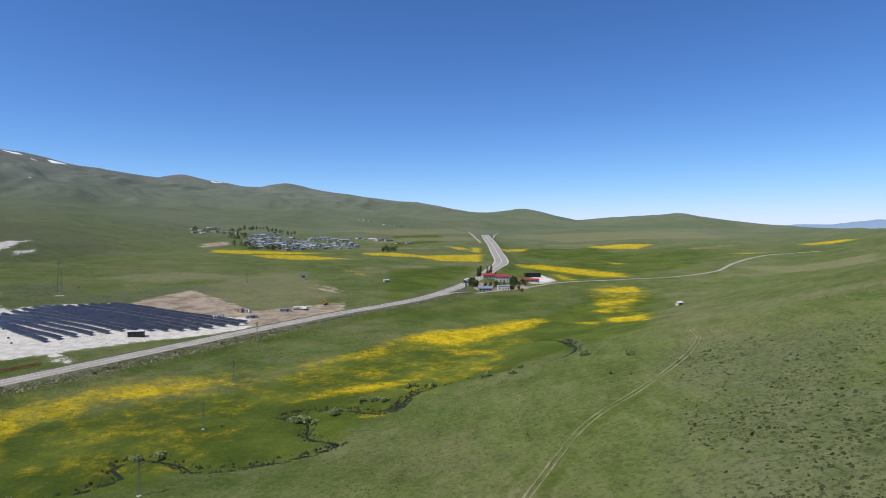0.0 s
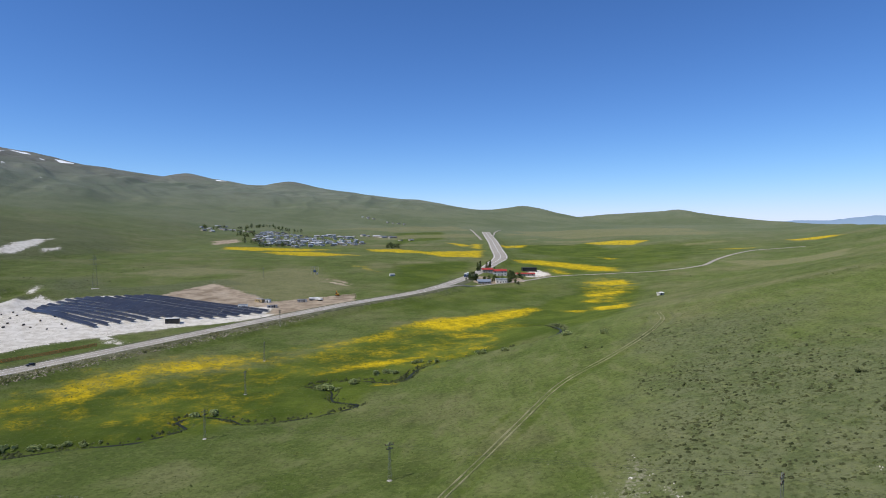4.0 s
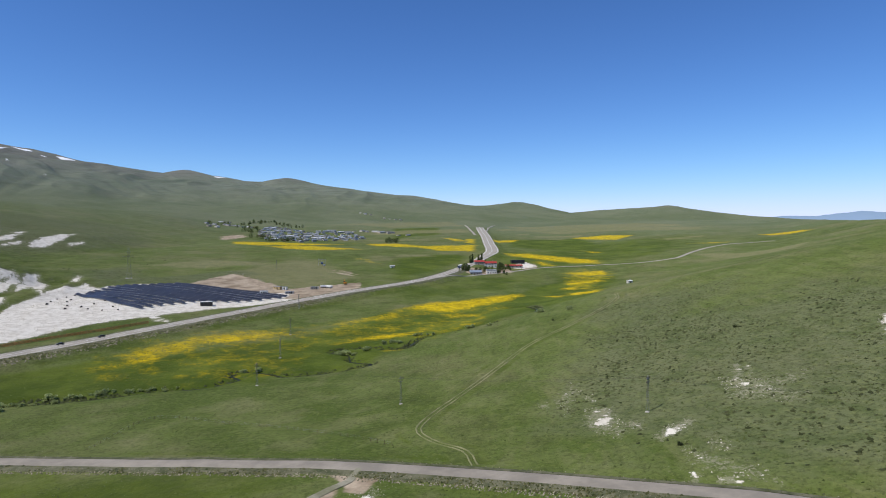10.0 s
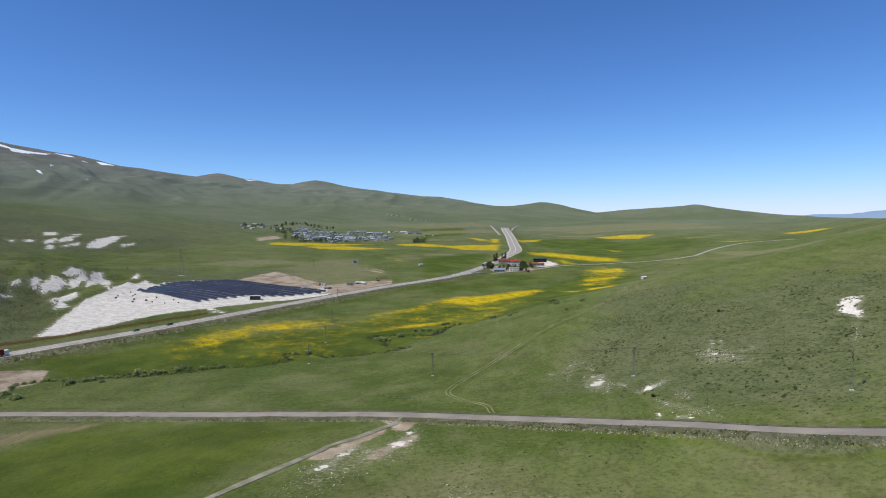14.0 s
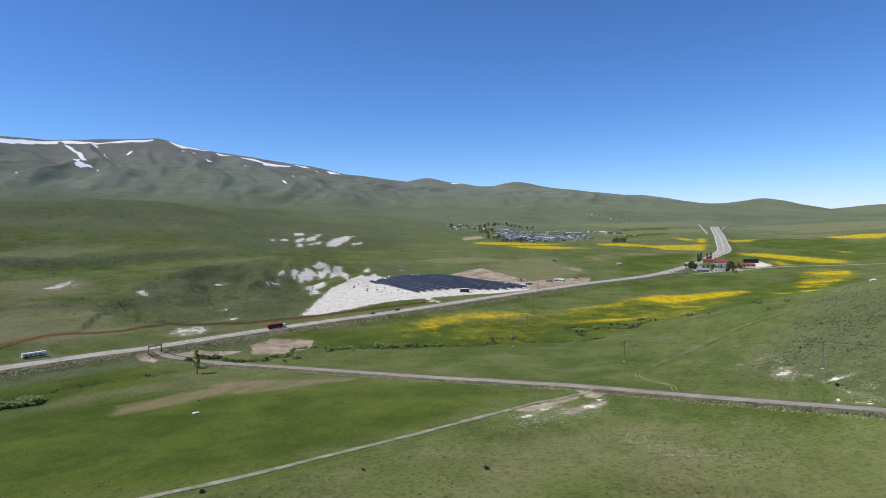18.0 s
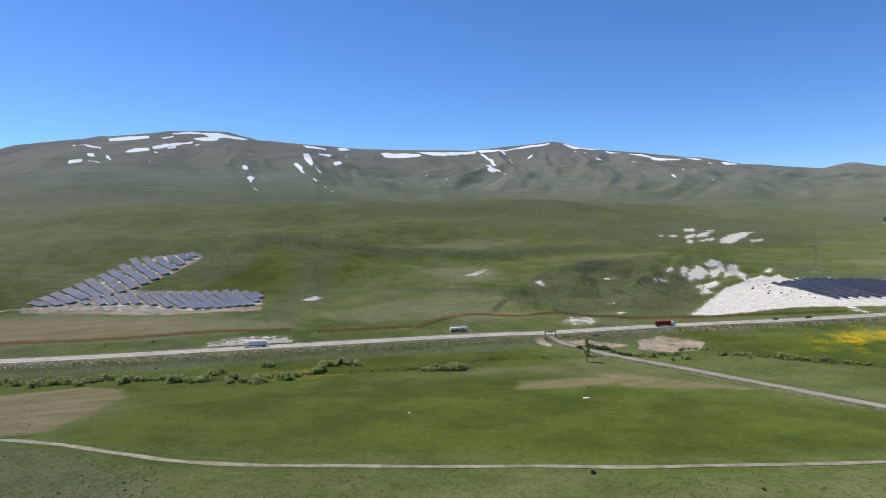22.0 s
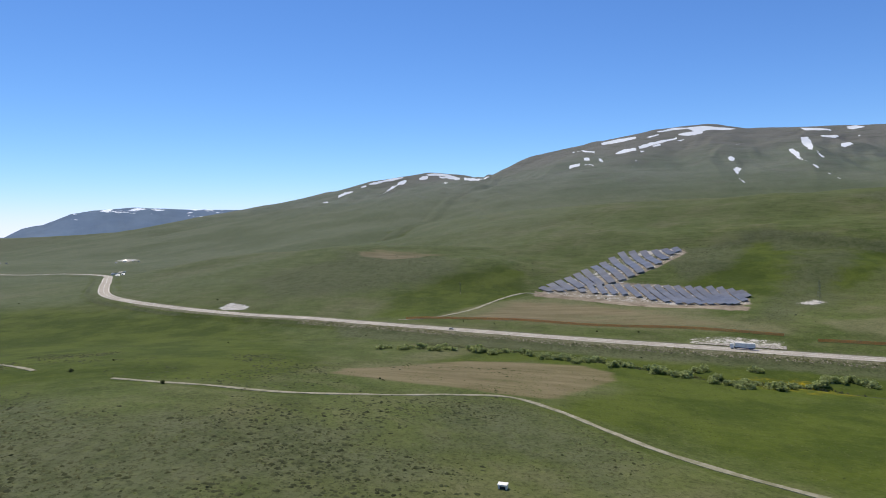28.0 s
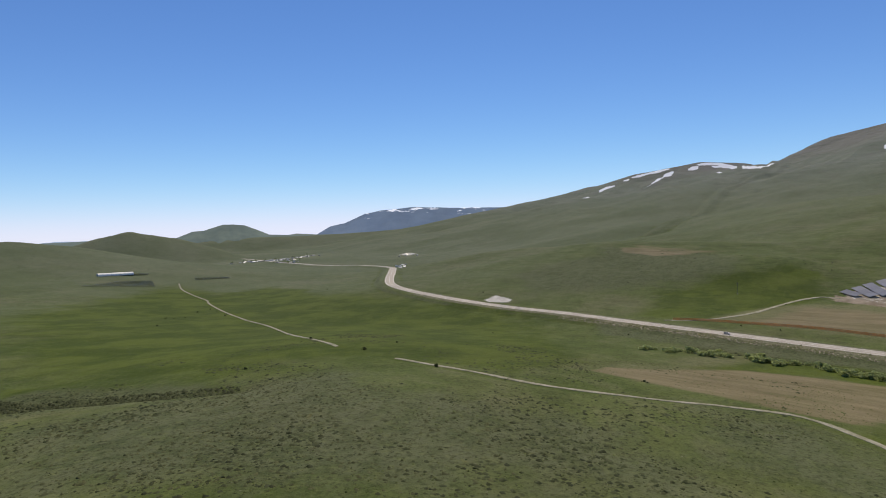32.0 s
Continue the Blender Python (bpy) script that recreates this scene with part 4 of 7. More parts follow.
patch('dirt', 10, 0.8, [(-447, 1110), (-452, 1289), (-410, 1174), (-423, 1086)])
patch('dirt', 10, 0.8, [(-144, 634), (-106, 609), (-92, 574), (-103, 588), (-132, 623)])
patch('chalk', 3, 0.75, [(-224, 342), (-220, 345), (-205, 324), (-195, 319), (-193, 315), (-207, 321)])
patch('flower', 14, 0.36, [(-190, 249), (-163, 289), (-109, 318), (-32, 393), (82, 489), (81, 457), (32, 312), (-12, 271), (-74, 269), (-75, 210), (-104, 194), (-132, 170)])
patch('chalk', 4, 1, [(-317, 412), (-314, 427), (-311, 451), (-288, 461), (-257, 479), (-203, 441), (-137, 442), (-136, 420), (-166, 390), (-203, 372), (-219, 353), (-257, 366)])
patch('dirt', 3, 0.95, [(-31, 49), (-15, 45), (-17, 37), (-20, 32), (-24, 35), (-27, 42)])
patch('dirt', 3, 0.8, [(-48, 7), (-39, 22), (-29, 37), (-26, 40), (-26, 31), (-35, 15), (-40, 6)])
patch('dirt', 3, 0.7, [(-26, 15), (-20, 25), (-14, 29), (-14, 19), (-20, 12), (-24, 3), (-30, 5)])
patch('chalk', 2, 0.5, [(-24, 16), (-19, 24), (-14, 28), (-14, 20), (-20, 14), (-25, 7)])
patch('chalk', 2, 0.5, [(-31, 12), (-28, 17), (-26, 13), (-30, 6)])
patch('lush', 15, 0.9, [(-228, -214), (-283, -181), (-343, -134), (-189, -170), (-207, -190)])
patch('lush', 25, 0.9, [(-336, -183), (-244, 1), (-172, 27), (-107, -60), (-154, -108), (-192, -170), (-241, -185)])
patch('soil', 5, 0.58, [(-219, -23), (-218, 0), (-201, 13), (-189, 2), (-199, -15), (-206, -29)])
patch('soil', 5, 0.58, [(-214, 38), (-198, 52), (-146, 68), (-139, 66), (-159, 41), (-177, 15), (-195, 21)])
patch('dirt', 3, 0.52, [(-346, 144), (-334, 153), (-322, 158), (-317, 146), (-334, 135)])
patch('chalk', 3, 0.36, [(-341, 150), (-326, 164), (-315, 149), (-324, 139)])
patch('chalk', 3, 0.36, [(-300, 89), (-285, 104), (-272, 89), (-288, 86)])
patch('dirt', 4, 1, [(-265, 134), (-261, 157), (-233, 163), (-221, 141), (-228, 120), (-245, 112)])
patch('chalk', 8, 0.3, [(-7, -16), (15, -23), (31, -27), (33, -32), (24, -37), (6, -34), (-6, -24)])
patch('chalk', 8, 0.3, [(-47, -2), (-30, 18), (-16, 40), (-12, 15), (-21, 2), (-36, -19), (-46, -21)])
patch('chalk', 3, 0.5, [(-26, 13), (-17, 36), (-15, 33), (-17, 17), (-22, 7)])
patch('chalk', 3, 0.5, [(-45, -5), (-35, 21), (-30, 19), (-37, -5)])
patch('rough', 10, 0.9, [(-452, 196), (-463, 231), (-454, 254), (-426, 248), (-402, 201), (-412, 187)])
patch('rough', 10, 0.9, [(-429, 270), (-392, 302), (-337, 311), (-315, 271), (-315, 203), (-372, 207)])
# deeper green in the knoll's hollow, partly painting its shade
patch('lush', 8, 1, [(-110, -526), (-130, -476), (-149, -425), (-148, -414), (-138, -426), (-111, -461), (-90, -474)])
patch('rough', 25, 0.95, [(-83, -416), (-109, -398), (-131, -354), (-167, -331), (-176, -272), (-146, -237), (-51, -371), (-62, -398)])
patch('lush', 60, 0.9, [(-249, -896), (-601, -894), (-542, -498), (-400, -381), (-216, -389), (-142, -450), (-115, -540)])
patch('soil', 8, 0.5, [(-898, -474), (-854, -380), (-836, -336), (-807, -391), (-824, -446)])
patch('lush', 12, 1, [(-250, 176), (-195, 226), (-103, 250), (-87, 186), (-157, 169), (-216, 146)])
patch('flower', 14, 0.34, [(-211, 221), (-196, 252), (-162, 260), (-121, 232), (-142, 188), (-182, 186)])
patch('flower', 8, 0.7, [(-194, 240), (-169, 256), (-157, 227), (-175, 216)])
patch('flower', 8, 0.7, [(-134, 209), (-123, 213), (-119, 199), (-128, 196)])
patch('chalk', 5, 0.85, [(112, 763), (128, 782), (138, 732), (124, 706), (101, 694)])
patch('pale', 14, 0.8, [(-149, 1857), (96, 2296), (83, 1967), (-135, 1685)])
patch('pale', 14, 0.8, [(197, 1482), (246, 1550), (234, 1482), (195, 1442)])
patch('pale', 14, 0.8, [(237, 1431), (361, 1421), (347, 1364), (233, 1374)])
patch('pale', 14, 0.8, [(247, 1303), (296, 1314), (283, 1272)])
patch('pale', 14, 0.8, [(-67, 800), (-14, 829), (-11, 791), (-65, 768)])
patch('pale', 14, 0.8, [(168, 1677), (291, 1930), (263, 1737), (162, 1614)])
patch('lush', 16, 0.9, [(-127, 1575), (0, 1629), (0, 1351), (-91, 1110)])
patch('lush', 16, 0.9, [(-64, 757), (38, 855), (33, 740), (-15, 609), (-48, 549)])
patch('lush', 16, 0.9, [(160, 1250), (325, 1328), (326, 1037), (244, 977), (135, 1041)])
patch('rough', 40, 0.56, [(34, 146), (108, 211), (239, 180), (99, -12), (51, 24), (31, 71)])

MASKS = ("flower", "chalk", "snow", "soil", "pale", "lush", "rough", "dirt")


def cover_masks(x, y):
    out = {k: np.zeros(x.shape) for k in MASKS}
    for kind, soft, cap, outline in PATCHES:
        q = np.asarray(outline, float)
        lo, hi = q.min(0) - soft, q.max(0) + soft
        pick = np.nonzero((x > lo[0]) & (x < hi[0]) & (y > lo[1]) & (y < hi[1]))[0]
        if not len(pick):
            continue
        px_, py_ = x[pick], y[pick]
        ring = np.vstack([q, q[:1]])
        d, _, _ = line_dist(px_, py_, ring)
        inside = np.zeros(len(pick), bool)
        for a, b in zip(ring[:-1], ring[1:]):
            if a[1] != b[1]:
                cross = (a[1] > py_) != (b[1] > py_)
                inside ^= cross & (px_ < a[0] + (py_ - a[1]) * (b[0] - a[0]) / (b[1] - a[1]))
        v = np.clip(0.5 + np.where(inside, d, -d) / (2 * soft), 0, 1) * cap
        out[kind][pick] = np.maximum(out[kind][pick], v)
    return out


GRID = {}


def ground_z(x, y):
    """Height of the built sheet."""
    x, y = np.atleast_1d(np.asarray(x, float)), np.atleast_1d(np.asarray(y, float))
    b = (np.degrees(np.arctan2(-(x - HUB[0]), y - HUB[1])) + 45) % 360 - 45
    r = np.clip(np.hypot(x - HUB[0], y - HUB[1]), 31, 4800)
    j = np.clip(np.searchsorted(GRID["bearings"], b) - 1, 0, len(GRID["bearings"]) - 2)
    i = np.clip(np.searchsorted(GRID["radii"], r) - 1, 0, len(GRID["radii"]) - 2)
    fb = np.clip((b - GRID["bearings"][j]) / (GRID["bearings"][j + 1] - GRID["bearings"][j]), 0, 1)
    fr = (r - GRID["radii"][i]) / (GRID["radii"][i + 1] - GRID["radii"][i])
    z = GRID["z"]
    return (z[i, j] * (1 - fb) + z[i, j + 1] * fb) * (1 - fr) + (z[i + 1, j] * (1 - fb) + z[i + 1, j + 1] * fb) * fr


def make_ground():
    bearings = np.concatenate([np.arange(-45, 166, 0.17), np.arange(167, 315, 2.0)])
    radii = np.concatenate([30 * np.exp(np.arange(0, math.log(2600 / 30), 0.0092)), np.arange(2610, 4850, 17)])
    a = np.radians(bearings)
    n, k = len(bearings), len(radii)
    x = (HUB[0] - np.outer(radii, np.sin(a))).ravel()
    y = (HUB[1] + np.outer(radii, np.cos(a))).ravel()
    z = height(x, y)
    cut = np.zeros(x.shape)
    # stream bed cut into the meadow
    for i in range(0, len(STREAM_BED) - 1, 8):
        q = STREAM_BED[i:i + 9]
        lo, hi = q.min(0) - 5, q.max(0) + 5
        pick = np.nonzero((x > lo[0]) & (x < hi[0]) & (y > lo[1]) & (y < hi[1]))[0]
        d, _, _ = line_dist(x[pick], y[pick], q)
        cut[pick] = np.maximum(cut[pick], 1.6 * np.clip(1.25 - d / 4.0, 0, 1))
    z = z - cut
    GRID.update(bearings=bearings, radii=radii, z=z.reshape(k, n))
    x, y, z = np.append(x, HUB[0]), np.append(y, HUB[1]), np.append(z, height(np.array([HUB[0]]), np.array([HUB[1]])))
    i = np.arange(k - 1)[:, None] * n
    j = np.arange(n)[None, :]
    jn = (j + 1) % n
    quads = np.stack([i + j, i + n + j, i + n + jn, i + jn], -1).reshape(-1, 4)
    tris = np.stack([np.full(n, n * k), np.arange(n), (np.arange(n) + 1) % n], -1)
    me = bpy.data.meshes.new("ground")
    me.vertices.add(len(x))
    me.vertices.foreach_set("co", np.column_stack([x, y, z]).astype(np.float32).ravel())
    me.loops.add(quads.size + tris.size)
    me.loops.foreach_set("vertex_index", np.concatenate([quads.ravel(), tris.ravel()]).astype(np.int32))
    me.polygons.add(len(quads) + len(tris))
    me.polygons.foreach_set("loop_start", np.concatenate([np.arange(len(quads)) * 4, quads.size + np.arange(len(tris)) * 3]).astype(np.int32))
    me.polygons.foreach_set("use_smooth", np.ones(len(quads) + len(tris), bool))
    me.update(calc_edges=True)
    masks = cover_masks(x, y)
    # steep turf is rough and thin, hollows keep water and stay green; both tints also paint in weak relief shade
    zz = GRID["z"]
    dr = np.gradient(zz, axis=0) / np.gradient(radii)[:, None]
    db = np.gradient(zz, axis=1) / (radii[:, None] * np.gradient(a)[None, :])
    steep = np.append(np.hypot(dr, db).ravel(), 0)
    bowl = np.append((np.gradient(dr, axis=0) / np.gradient(radii)[:, None] + np.gradient(db, axis=1) / (radii[:, None] * np.gradient(a)[None, :])).ravel(), 0)
    near = np.clip((2200 - np.hypot(x - HUB[0], y - HUB[1])) / 500, 0, 1)
    masks["rough"] = np.maximum(masks["rough"], near * np.clip((steep - 0.3) / 0.3, 0, 0.9))
    masks["lush"] = np.maximum(masks["lush"], near * np.clip(bowl * 18, 0, 0.4) * (masks["rough"] < 0.5))
    for name, keys in (("mask_a", MASKS[:4]), ("mask_b", MASKS[4:])):
        layer = me.attributes.new(name, "FLOAT_COLOR", "POINT")
        layer.data.foreach_set("color", np.column_stack([masks[q] for q in keys]).astype(np.float32).ravel())
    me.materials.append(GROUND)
    ob = new("ground", me)
    return tagged(ob, "rolling green upland meadow with yellow flowers, chalk scars and snow patches", "ground", kind="structure")


STREAM_BED = spline(STREAM, 5)
ground = make_ground()


def mesh_object(name, verts, faces, material, parent=None, smooth=False):
    me = bpy.data.meshes.new(name)
    me.from_pydata([tuple(map(float, v)) for v in verts], [], [tuple(map(int, f)) for f in faces])
    me.materials.append(material)
    if smooth:
        me.polygons.foreach_set("use_smooth", np.ones(len(me.polygons), bool))
    me.update()
    ob = new(name, me)
    if parent:
        ob.parent = parent
    return ob


def ribbon(line, half, profile):
    """Vertices and faces of a strip along a line; profile: (share of the half width, height) across; half: number or one per point."""
    p = np.asarray(line, float)
    t = np.gradient(p[:, :2], axis=0)
    t /= np.linalg.norm(t, axis=1)[:, None]
    right = np.column_stack([t[:, 1], -t[:, 0]])
    half = np.broadcast_to(half, len(p))
    verts = []
    for w, dz in profile:
        verts.append(np.column_stack([p[:, :2] + right * (half * w)[:, None], p[:, 2] + dz]))
    n, m = len(p), len(profile)
    v = np.stack(verts, 1).reshape(-1, 3)
    f = [(i * m + j, i * m + j + 1, (i + 1) * m + j + 1, (i + 1) * m + j) for i in range(n - 1) for j in range(m - 1)]
    return v, [q[::-1] for q in f]


def road(name, line, half, material, label, lift=0.12, wobble=0.0):
    p = np.array(line, float)
    p[:, 2] = np.maximum(p[:, 2], height(p[:, 0], p[:, 1])) + lift
    half = np.broadcast_to(half, len(p)) * (1 + wobble * value_noise(p[:, 0] / 9, p[:, 1] / 9, 5))
    v, f = ribbon(p, half, [(-1.12, -0.9), (-1.0, 0), (-0.5, 0.06), (0, 0.1), (0.5, 0.06), (1.0, 0), (1.12, -0.9)])
    return tagged(mesh_object(name, v, f, material), label, "road", kind="structure")


wide = np.clip((HIGHWAY_LINE[:, 1] - 720) / 160, 0, 1)
highway = road("highway", HIGHWAY_LINE, 6.6 + 4.5 * wide, ASPHALT, "sun-bleached two-lane highway on a low embankment", 0.2)
for s, name, lab in ((-0.86, "edge_line", "thin white edge line on the highway"), (0.86, "edge_line", "thin white edge line on the highway"), (0.0, "centre_line", "faded white centre line on the highway")):
    p = np.array(HIGHWAY_LINE, float)
    t = np.gradient(p[:, :2], axis=0)
    t /= np.linalg.norm(t, axis=1)[:, None]
    p[:, 2] = np.maximum(p[:, 2], height(p[:, 0], p[:, 1])) + 0.34 - 0.08 * abs(s)
    p[:, :2] += np.column_stack([t[:, 1], -t[:, 0]]) * ((6.6 + 4.5 * wide) * s)[:, None]
    v, f = ribbon(p, 0.16 + 0.2 * wide, [(-1, 0), (1, 0)])
    tagged(mesh_object(name, v, f, PAINT_WHITE), lab, "road marking", kind="structure")
lane = road("lane", LANE_LINE, 2.9, ASPHALT_GREY, "narrow grey asphalt lane crossing the meadows", 0.15)
farm_lane = road("farm_lane", FARM_LINE, 2.6, ASPHALT, "pale gravel lane past the farmstead", 0.2, 0.1)
meadow_track = road("meadow_track", TRACK_LINES[0], 1.15, GRAVEL, "pale gravel track through the meadow", 0.14, 0.25)
south_track = road("south_track", TRACK_LINES[1], 1.15, GRAVEL, "pale gravel track over the plain", 0.2, 0.2)
solar_track = road("solar_track", TRACK_LINES[3], 2.0, GRAVEL, "pale gravel access track below the panel field", 0.2, 0.2)
for slip in (SLIP_WEST, SLIP_EAST):
    road("slip_road", graded(slip, 8, 0.6, 30), 2.4, ASPHALT, "pale slip road joining the far highway", 0.3)
rut = TRACK_LINES[2]
t2 = np.gradient(rut[:, :2], axis=0)
t2 /= np.linalg.norm(t2, axis=1)[:, None]
for s in (-0.85, 0.85):
    q = rut.copy()
    q[:, :2] += s * np.column_stack([t2[:, 1], -t2[:, 0]])
    road("wheel_rut", q, 0.3, RUTS, "worn pale wheel rut in the grass", 0.06, 0.5)
bed = np.column_stack([STREAM_BED, height(STREAM_BED[:, 0], STREAM_BED[:, 1]) - 1.35])
v, f = ribbon(bed, 0.8 + 0.4 * value_noise(bed[:, 0] / 20, bed[:, 1] / 20, 2), [(-1, 0), (0, 0), (1, 0)])
stream = tagged(mesh_object("water", v, f, WATER), "narrow dark meandering meadow stream", "stream", kind="structure")


def bank(line, inner, outer, name, label, material=None, lift=0.16):
    """Rubble slope beside a road, laid on the ground, with a ragged foot."""
    p = np.asarray(line, float)[:, :2]
    t = np.gradient(p, axis=0)
    t /= np.linalg.norm(t, axis=1)[:, None]
    right = np.column_stack([t[:, 1], -t[:, 0]])
    rows = []
    for k in range(7):
        off = inner + (outer - inner) * k / 6 * (1 + (k == 6) * 0.25 * value_noise(p[:, 0] / 11, p[:, 1] / 11, 3))
        q = p + right * np.reshape(off, (-1, 1))
        rows.append(np.column_stack([q, ground_z(q[:, 0], q[:, 1]) + lift * (k < 6) - 0.1 * (k == 6)]))
    v = np.stack(rows, 1).reshape(-1, 3)
    f = [((i + 1) * 7 + j, (i + 1) * 7 + j + 1, i * 7 + j + 1, i * 7 + j) for i in range(len(p) - 1) for j in range(6)]
    return tagged(mesh_object(name, v, f, material or RUBBLE, None, True), label, "embankment", kind="structure")


dense = HIGHWAY_LINE[(HIGHWAY_LINE[:, 1] > -640) & (HIGHWAY_LINE[:, 1] < 640)]
bank(dense, 7.2, 15, "embankment_east", "stony weedy embankment below the highway")
bank(dense, -7.2, -10.5, "embankment_west", "stony verge along the highway")
bank(LANE_LINE[LANE_LINE[:, 0] < 150], 3.1, 7.2, "embankment_lane", "stony weedy bank below the lane")
bank(LANE_LINE[LANE_LINE[:, 0] < 150], -3.1, -5, "embankment_lane_verge", "stony verge along the lane")
ROCK_CUT = Mat("pale_rock_cut", 0.95)
ledge = ROCK_CUT.step(ROCK_CUT.noise(1.6, 6, 0.72), 0.38, 0.62)
ROCK_CUT.color(ROCK_CUT.mix(ledge, (0.2, 0.185, 0.15), (0.52, 0.49, 0.44)))
ROCK_CUT.bump(ledge, 0.5, 0.8)
cut_line = spline(HIGHWAY_LINE[(HIGHWAY_LINE[:, 1] > -122) & (HIGHWAY_LINE[:, 1] < -64)], 2.5)
bank(cut_line, -10.5, -20, "rock_cut", "pale broken rock cutting beside the highway", ROCK_CUT.m, 0.45)
# ranges far behind everything; their haze is painted as blue colour and glow
HAZE = Mat("painted_haze_range", 1.0)
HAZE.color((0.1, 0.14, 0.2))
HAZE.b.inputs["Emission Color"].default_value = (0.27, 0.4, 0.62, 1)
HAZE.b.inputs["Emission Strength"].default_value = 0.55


def far_range(b0, b1, low, high, seed):
    bs = np.arange(b0, b1, 0.12)
    n = len(bs)
    fade = np.sin(np.pi * np.clip((bs - b0) / (b1 - b0), 0, 1)) ** 0.3
    e = low + (high - low) * fade * (0.75 + 0.3 * fractal(bs, bs * 0, 3.5, seed, 5))
    pts = []
    for r, k in ((4780, -0.02), (4800, None), (4830, -0.02)):
        for b, ee in zip(bs, e):
            x, y = at(b, r)
            pts.append((x, y, 60.5 + r * math.tan(radians(ee)) if k is None else 20))
    f = [(j * n + i, j * n + i + 1, (j + 1) * n + i + 1, (j + 1) * n + i) for j in range(2) for i in range(n - 1)]
    return tagged(mesh_object("backdrop", pts, f, HAZE.m, None, True), "mountain range on the horizon in painted blue haze", "mountains", kind="structure")


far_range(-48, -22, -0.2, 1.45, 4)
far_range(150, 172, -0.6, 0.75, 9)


def far_mountain(rows, r, light, dark, glow, snow, seed, label):
    """Mountain at the edge of sight, its blue haze painted into colour and glow: a folded slope under a crest of
    bearing and elevation angle, with snow streaks near its top.
    """
    m = Mat("painted_haze_mountain", 1.0)
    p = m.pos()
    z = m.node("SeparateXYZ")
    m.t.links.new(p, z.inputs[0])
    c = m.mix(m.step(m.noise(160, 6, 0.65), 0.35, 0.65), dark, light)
    # emission colour that stands in for haze; the snow glows a little too
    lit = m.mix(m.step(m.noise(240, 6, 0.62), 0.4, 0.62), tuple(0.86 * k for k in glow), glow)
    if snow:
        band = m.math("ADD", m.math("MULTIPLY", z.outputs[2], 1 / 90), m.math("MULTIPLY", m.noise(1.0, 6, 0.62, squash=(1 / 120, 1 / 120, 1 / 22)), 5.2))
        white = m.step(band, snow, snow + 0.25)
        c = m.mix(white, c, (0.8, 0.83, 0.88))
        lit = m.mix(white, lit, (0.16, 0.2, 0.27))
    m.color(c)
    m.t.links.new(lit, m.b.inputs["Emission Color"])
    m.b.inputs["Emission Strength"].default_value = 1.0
    bs = np.arange(rows[0][0], rows[-1][0], 0.06)
    e = np.interp(bs, [q[0] for q in rows], [q[1] for q in rows])
    e = e + 0.05 * fractal(bs, bs * 0, 1.4, seed, 5) * np.clip(e, 0, 1)
    n, pts = len(bs), []
    depth = 9
    for k in range(depth):
        for b, ee in zip(bs, e):
            f = k / (depth - 1)
            rr = r - 520 * f + 60 * f * float(fractal(np.array([b]), np.array([f]), 1.1, seed + 1, 3)[0])
            x, y = at(b, rr)
            top = 60.5 + r * math.tan(radians(ee))
            pts.append((x, y, top * (1 - f) + 15 * f + (22 * f * (1 - f)) * float(fractal(np.array([b * 2.0]), np.array([f * 1.5]), 1.0, seed + 2, 3)[0])))
    f = [(j * n + i, j * n + i + 1, (j + 1) * n + i + 1, (j + 1) * n + i) for j in range(depth - 1) for i in range(n - 1)]
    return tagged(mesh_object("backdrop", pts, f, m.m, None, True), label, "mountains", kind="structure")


far_mountain([(108, 1.8), (112, 2.4), (116.2, 2.54), (119, 2.6), (122.5, 2.66), (126, 2.83), (129, 2.56), (130.5, 2.28), (132.4, 1.45), (133.8, 1.15), (135, 0.45), (139, 0.1)], 4840, (0.05, 0.07, 0.085), (0.03, 0.045, 0.06), (0.062, 0.105, 0.2), 5.9, 3, "distant mountain in painted blue haze with streaks of snow along its crest")
far_mountain([(126, 0.3), (135, 0.47), (136.8, 0.6), (137.5, 0.48), (139.2, 0.56), (140.2, 1.0), (141.3, 1.45), (142.2, 1.52), (143.1, 1.48), (144.7, 1.0), (145.6, 0.97), (147, 0.38), (148.9, 0.5), (152, 0.35), (156, 0.25), (160, 0.1)], 4560, (0.07, 0.09, 0.06), (0.04, 0.055, 0.04), (0.038, 0.062, 0.08), 0, 13, "domed hill beyond the plain in painted blue-green haze")

# ---- where things stand ----
PANEL_FIELD_BACK = [(-257, 472), (-262, 468), (-270, 466), (-275, 460), (-282, 454), (-291, 453), (-300, 451), (-305, 444), (-307, 436), (-310, 430), (-311, 421), (-309, 413), (-315, 409), (-306, 403)]
PANEL_FIELD_FRONT = [(-136, 424), (-137, 417), (-144, 414), (-150, 408), (-154, 404), (-163, 398), (-175, 394), (-203, 389), (-206, 383), (-211, 377), (-216, 373), (-221, 367), (-226, 360), (-230, 353)]
UPPER_ROWS_BACK = [(-660, -216), (-677, -206), (-692, -197), (-706, -186), (-721, -175), (-732, -165), (-756, -152), (-771, -140), (-790, -127), (-808, -113), (-805, -100), (-799, -87), (-795, -74), (-795, -62), (-798, -49)]
UPPER_ROWS_FRONT = [(-648, -204), (-647, -193), (-651, -183), (-659, -172), (-664, -161), (-669, -151), (-676, -139), (-681, -127), (-686, -117), (-693, -106), (-703, -94), (-717, -82), (-743, -69), (-767, -57), (-777, -48)]
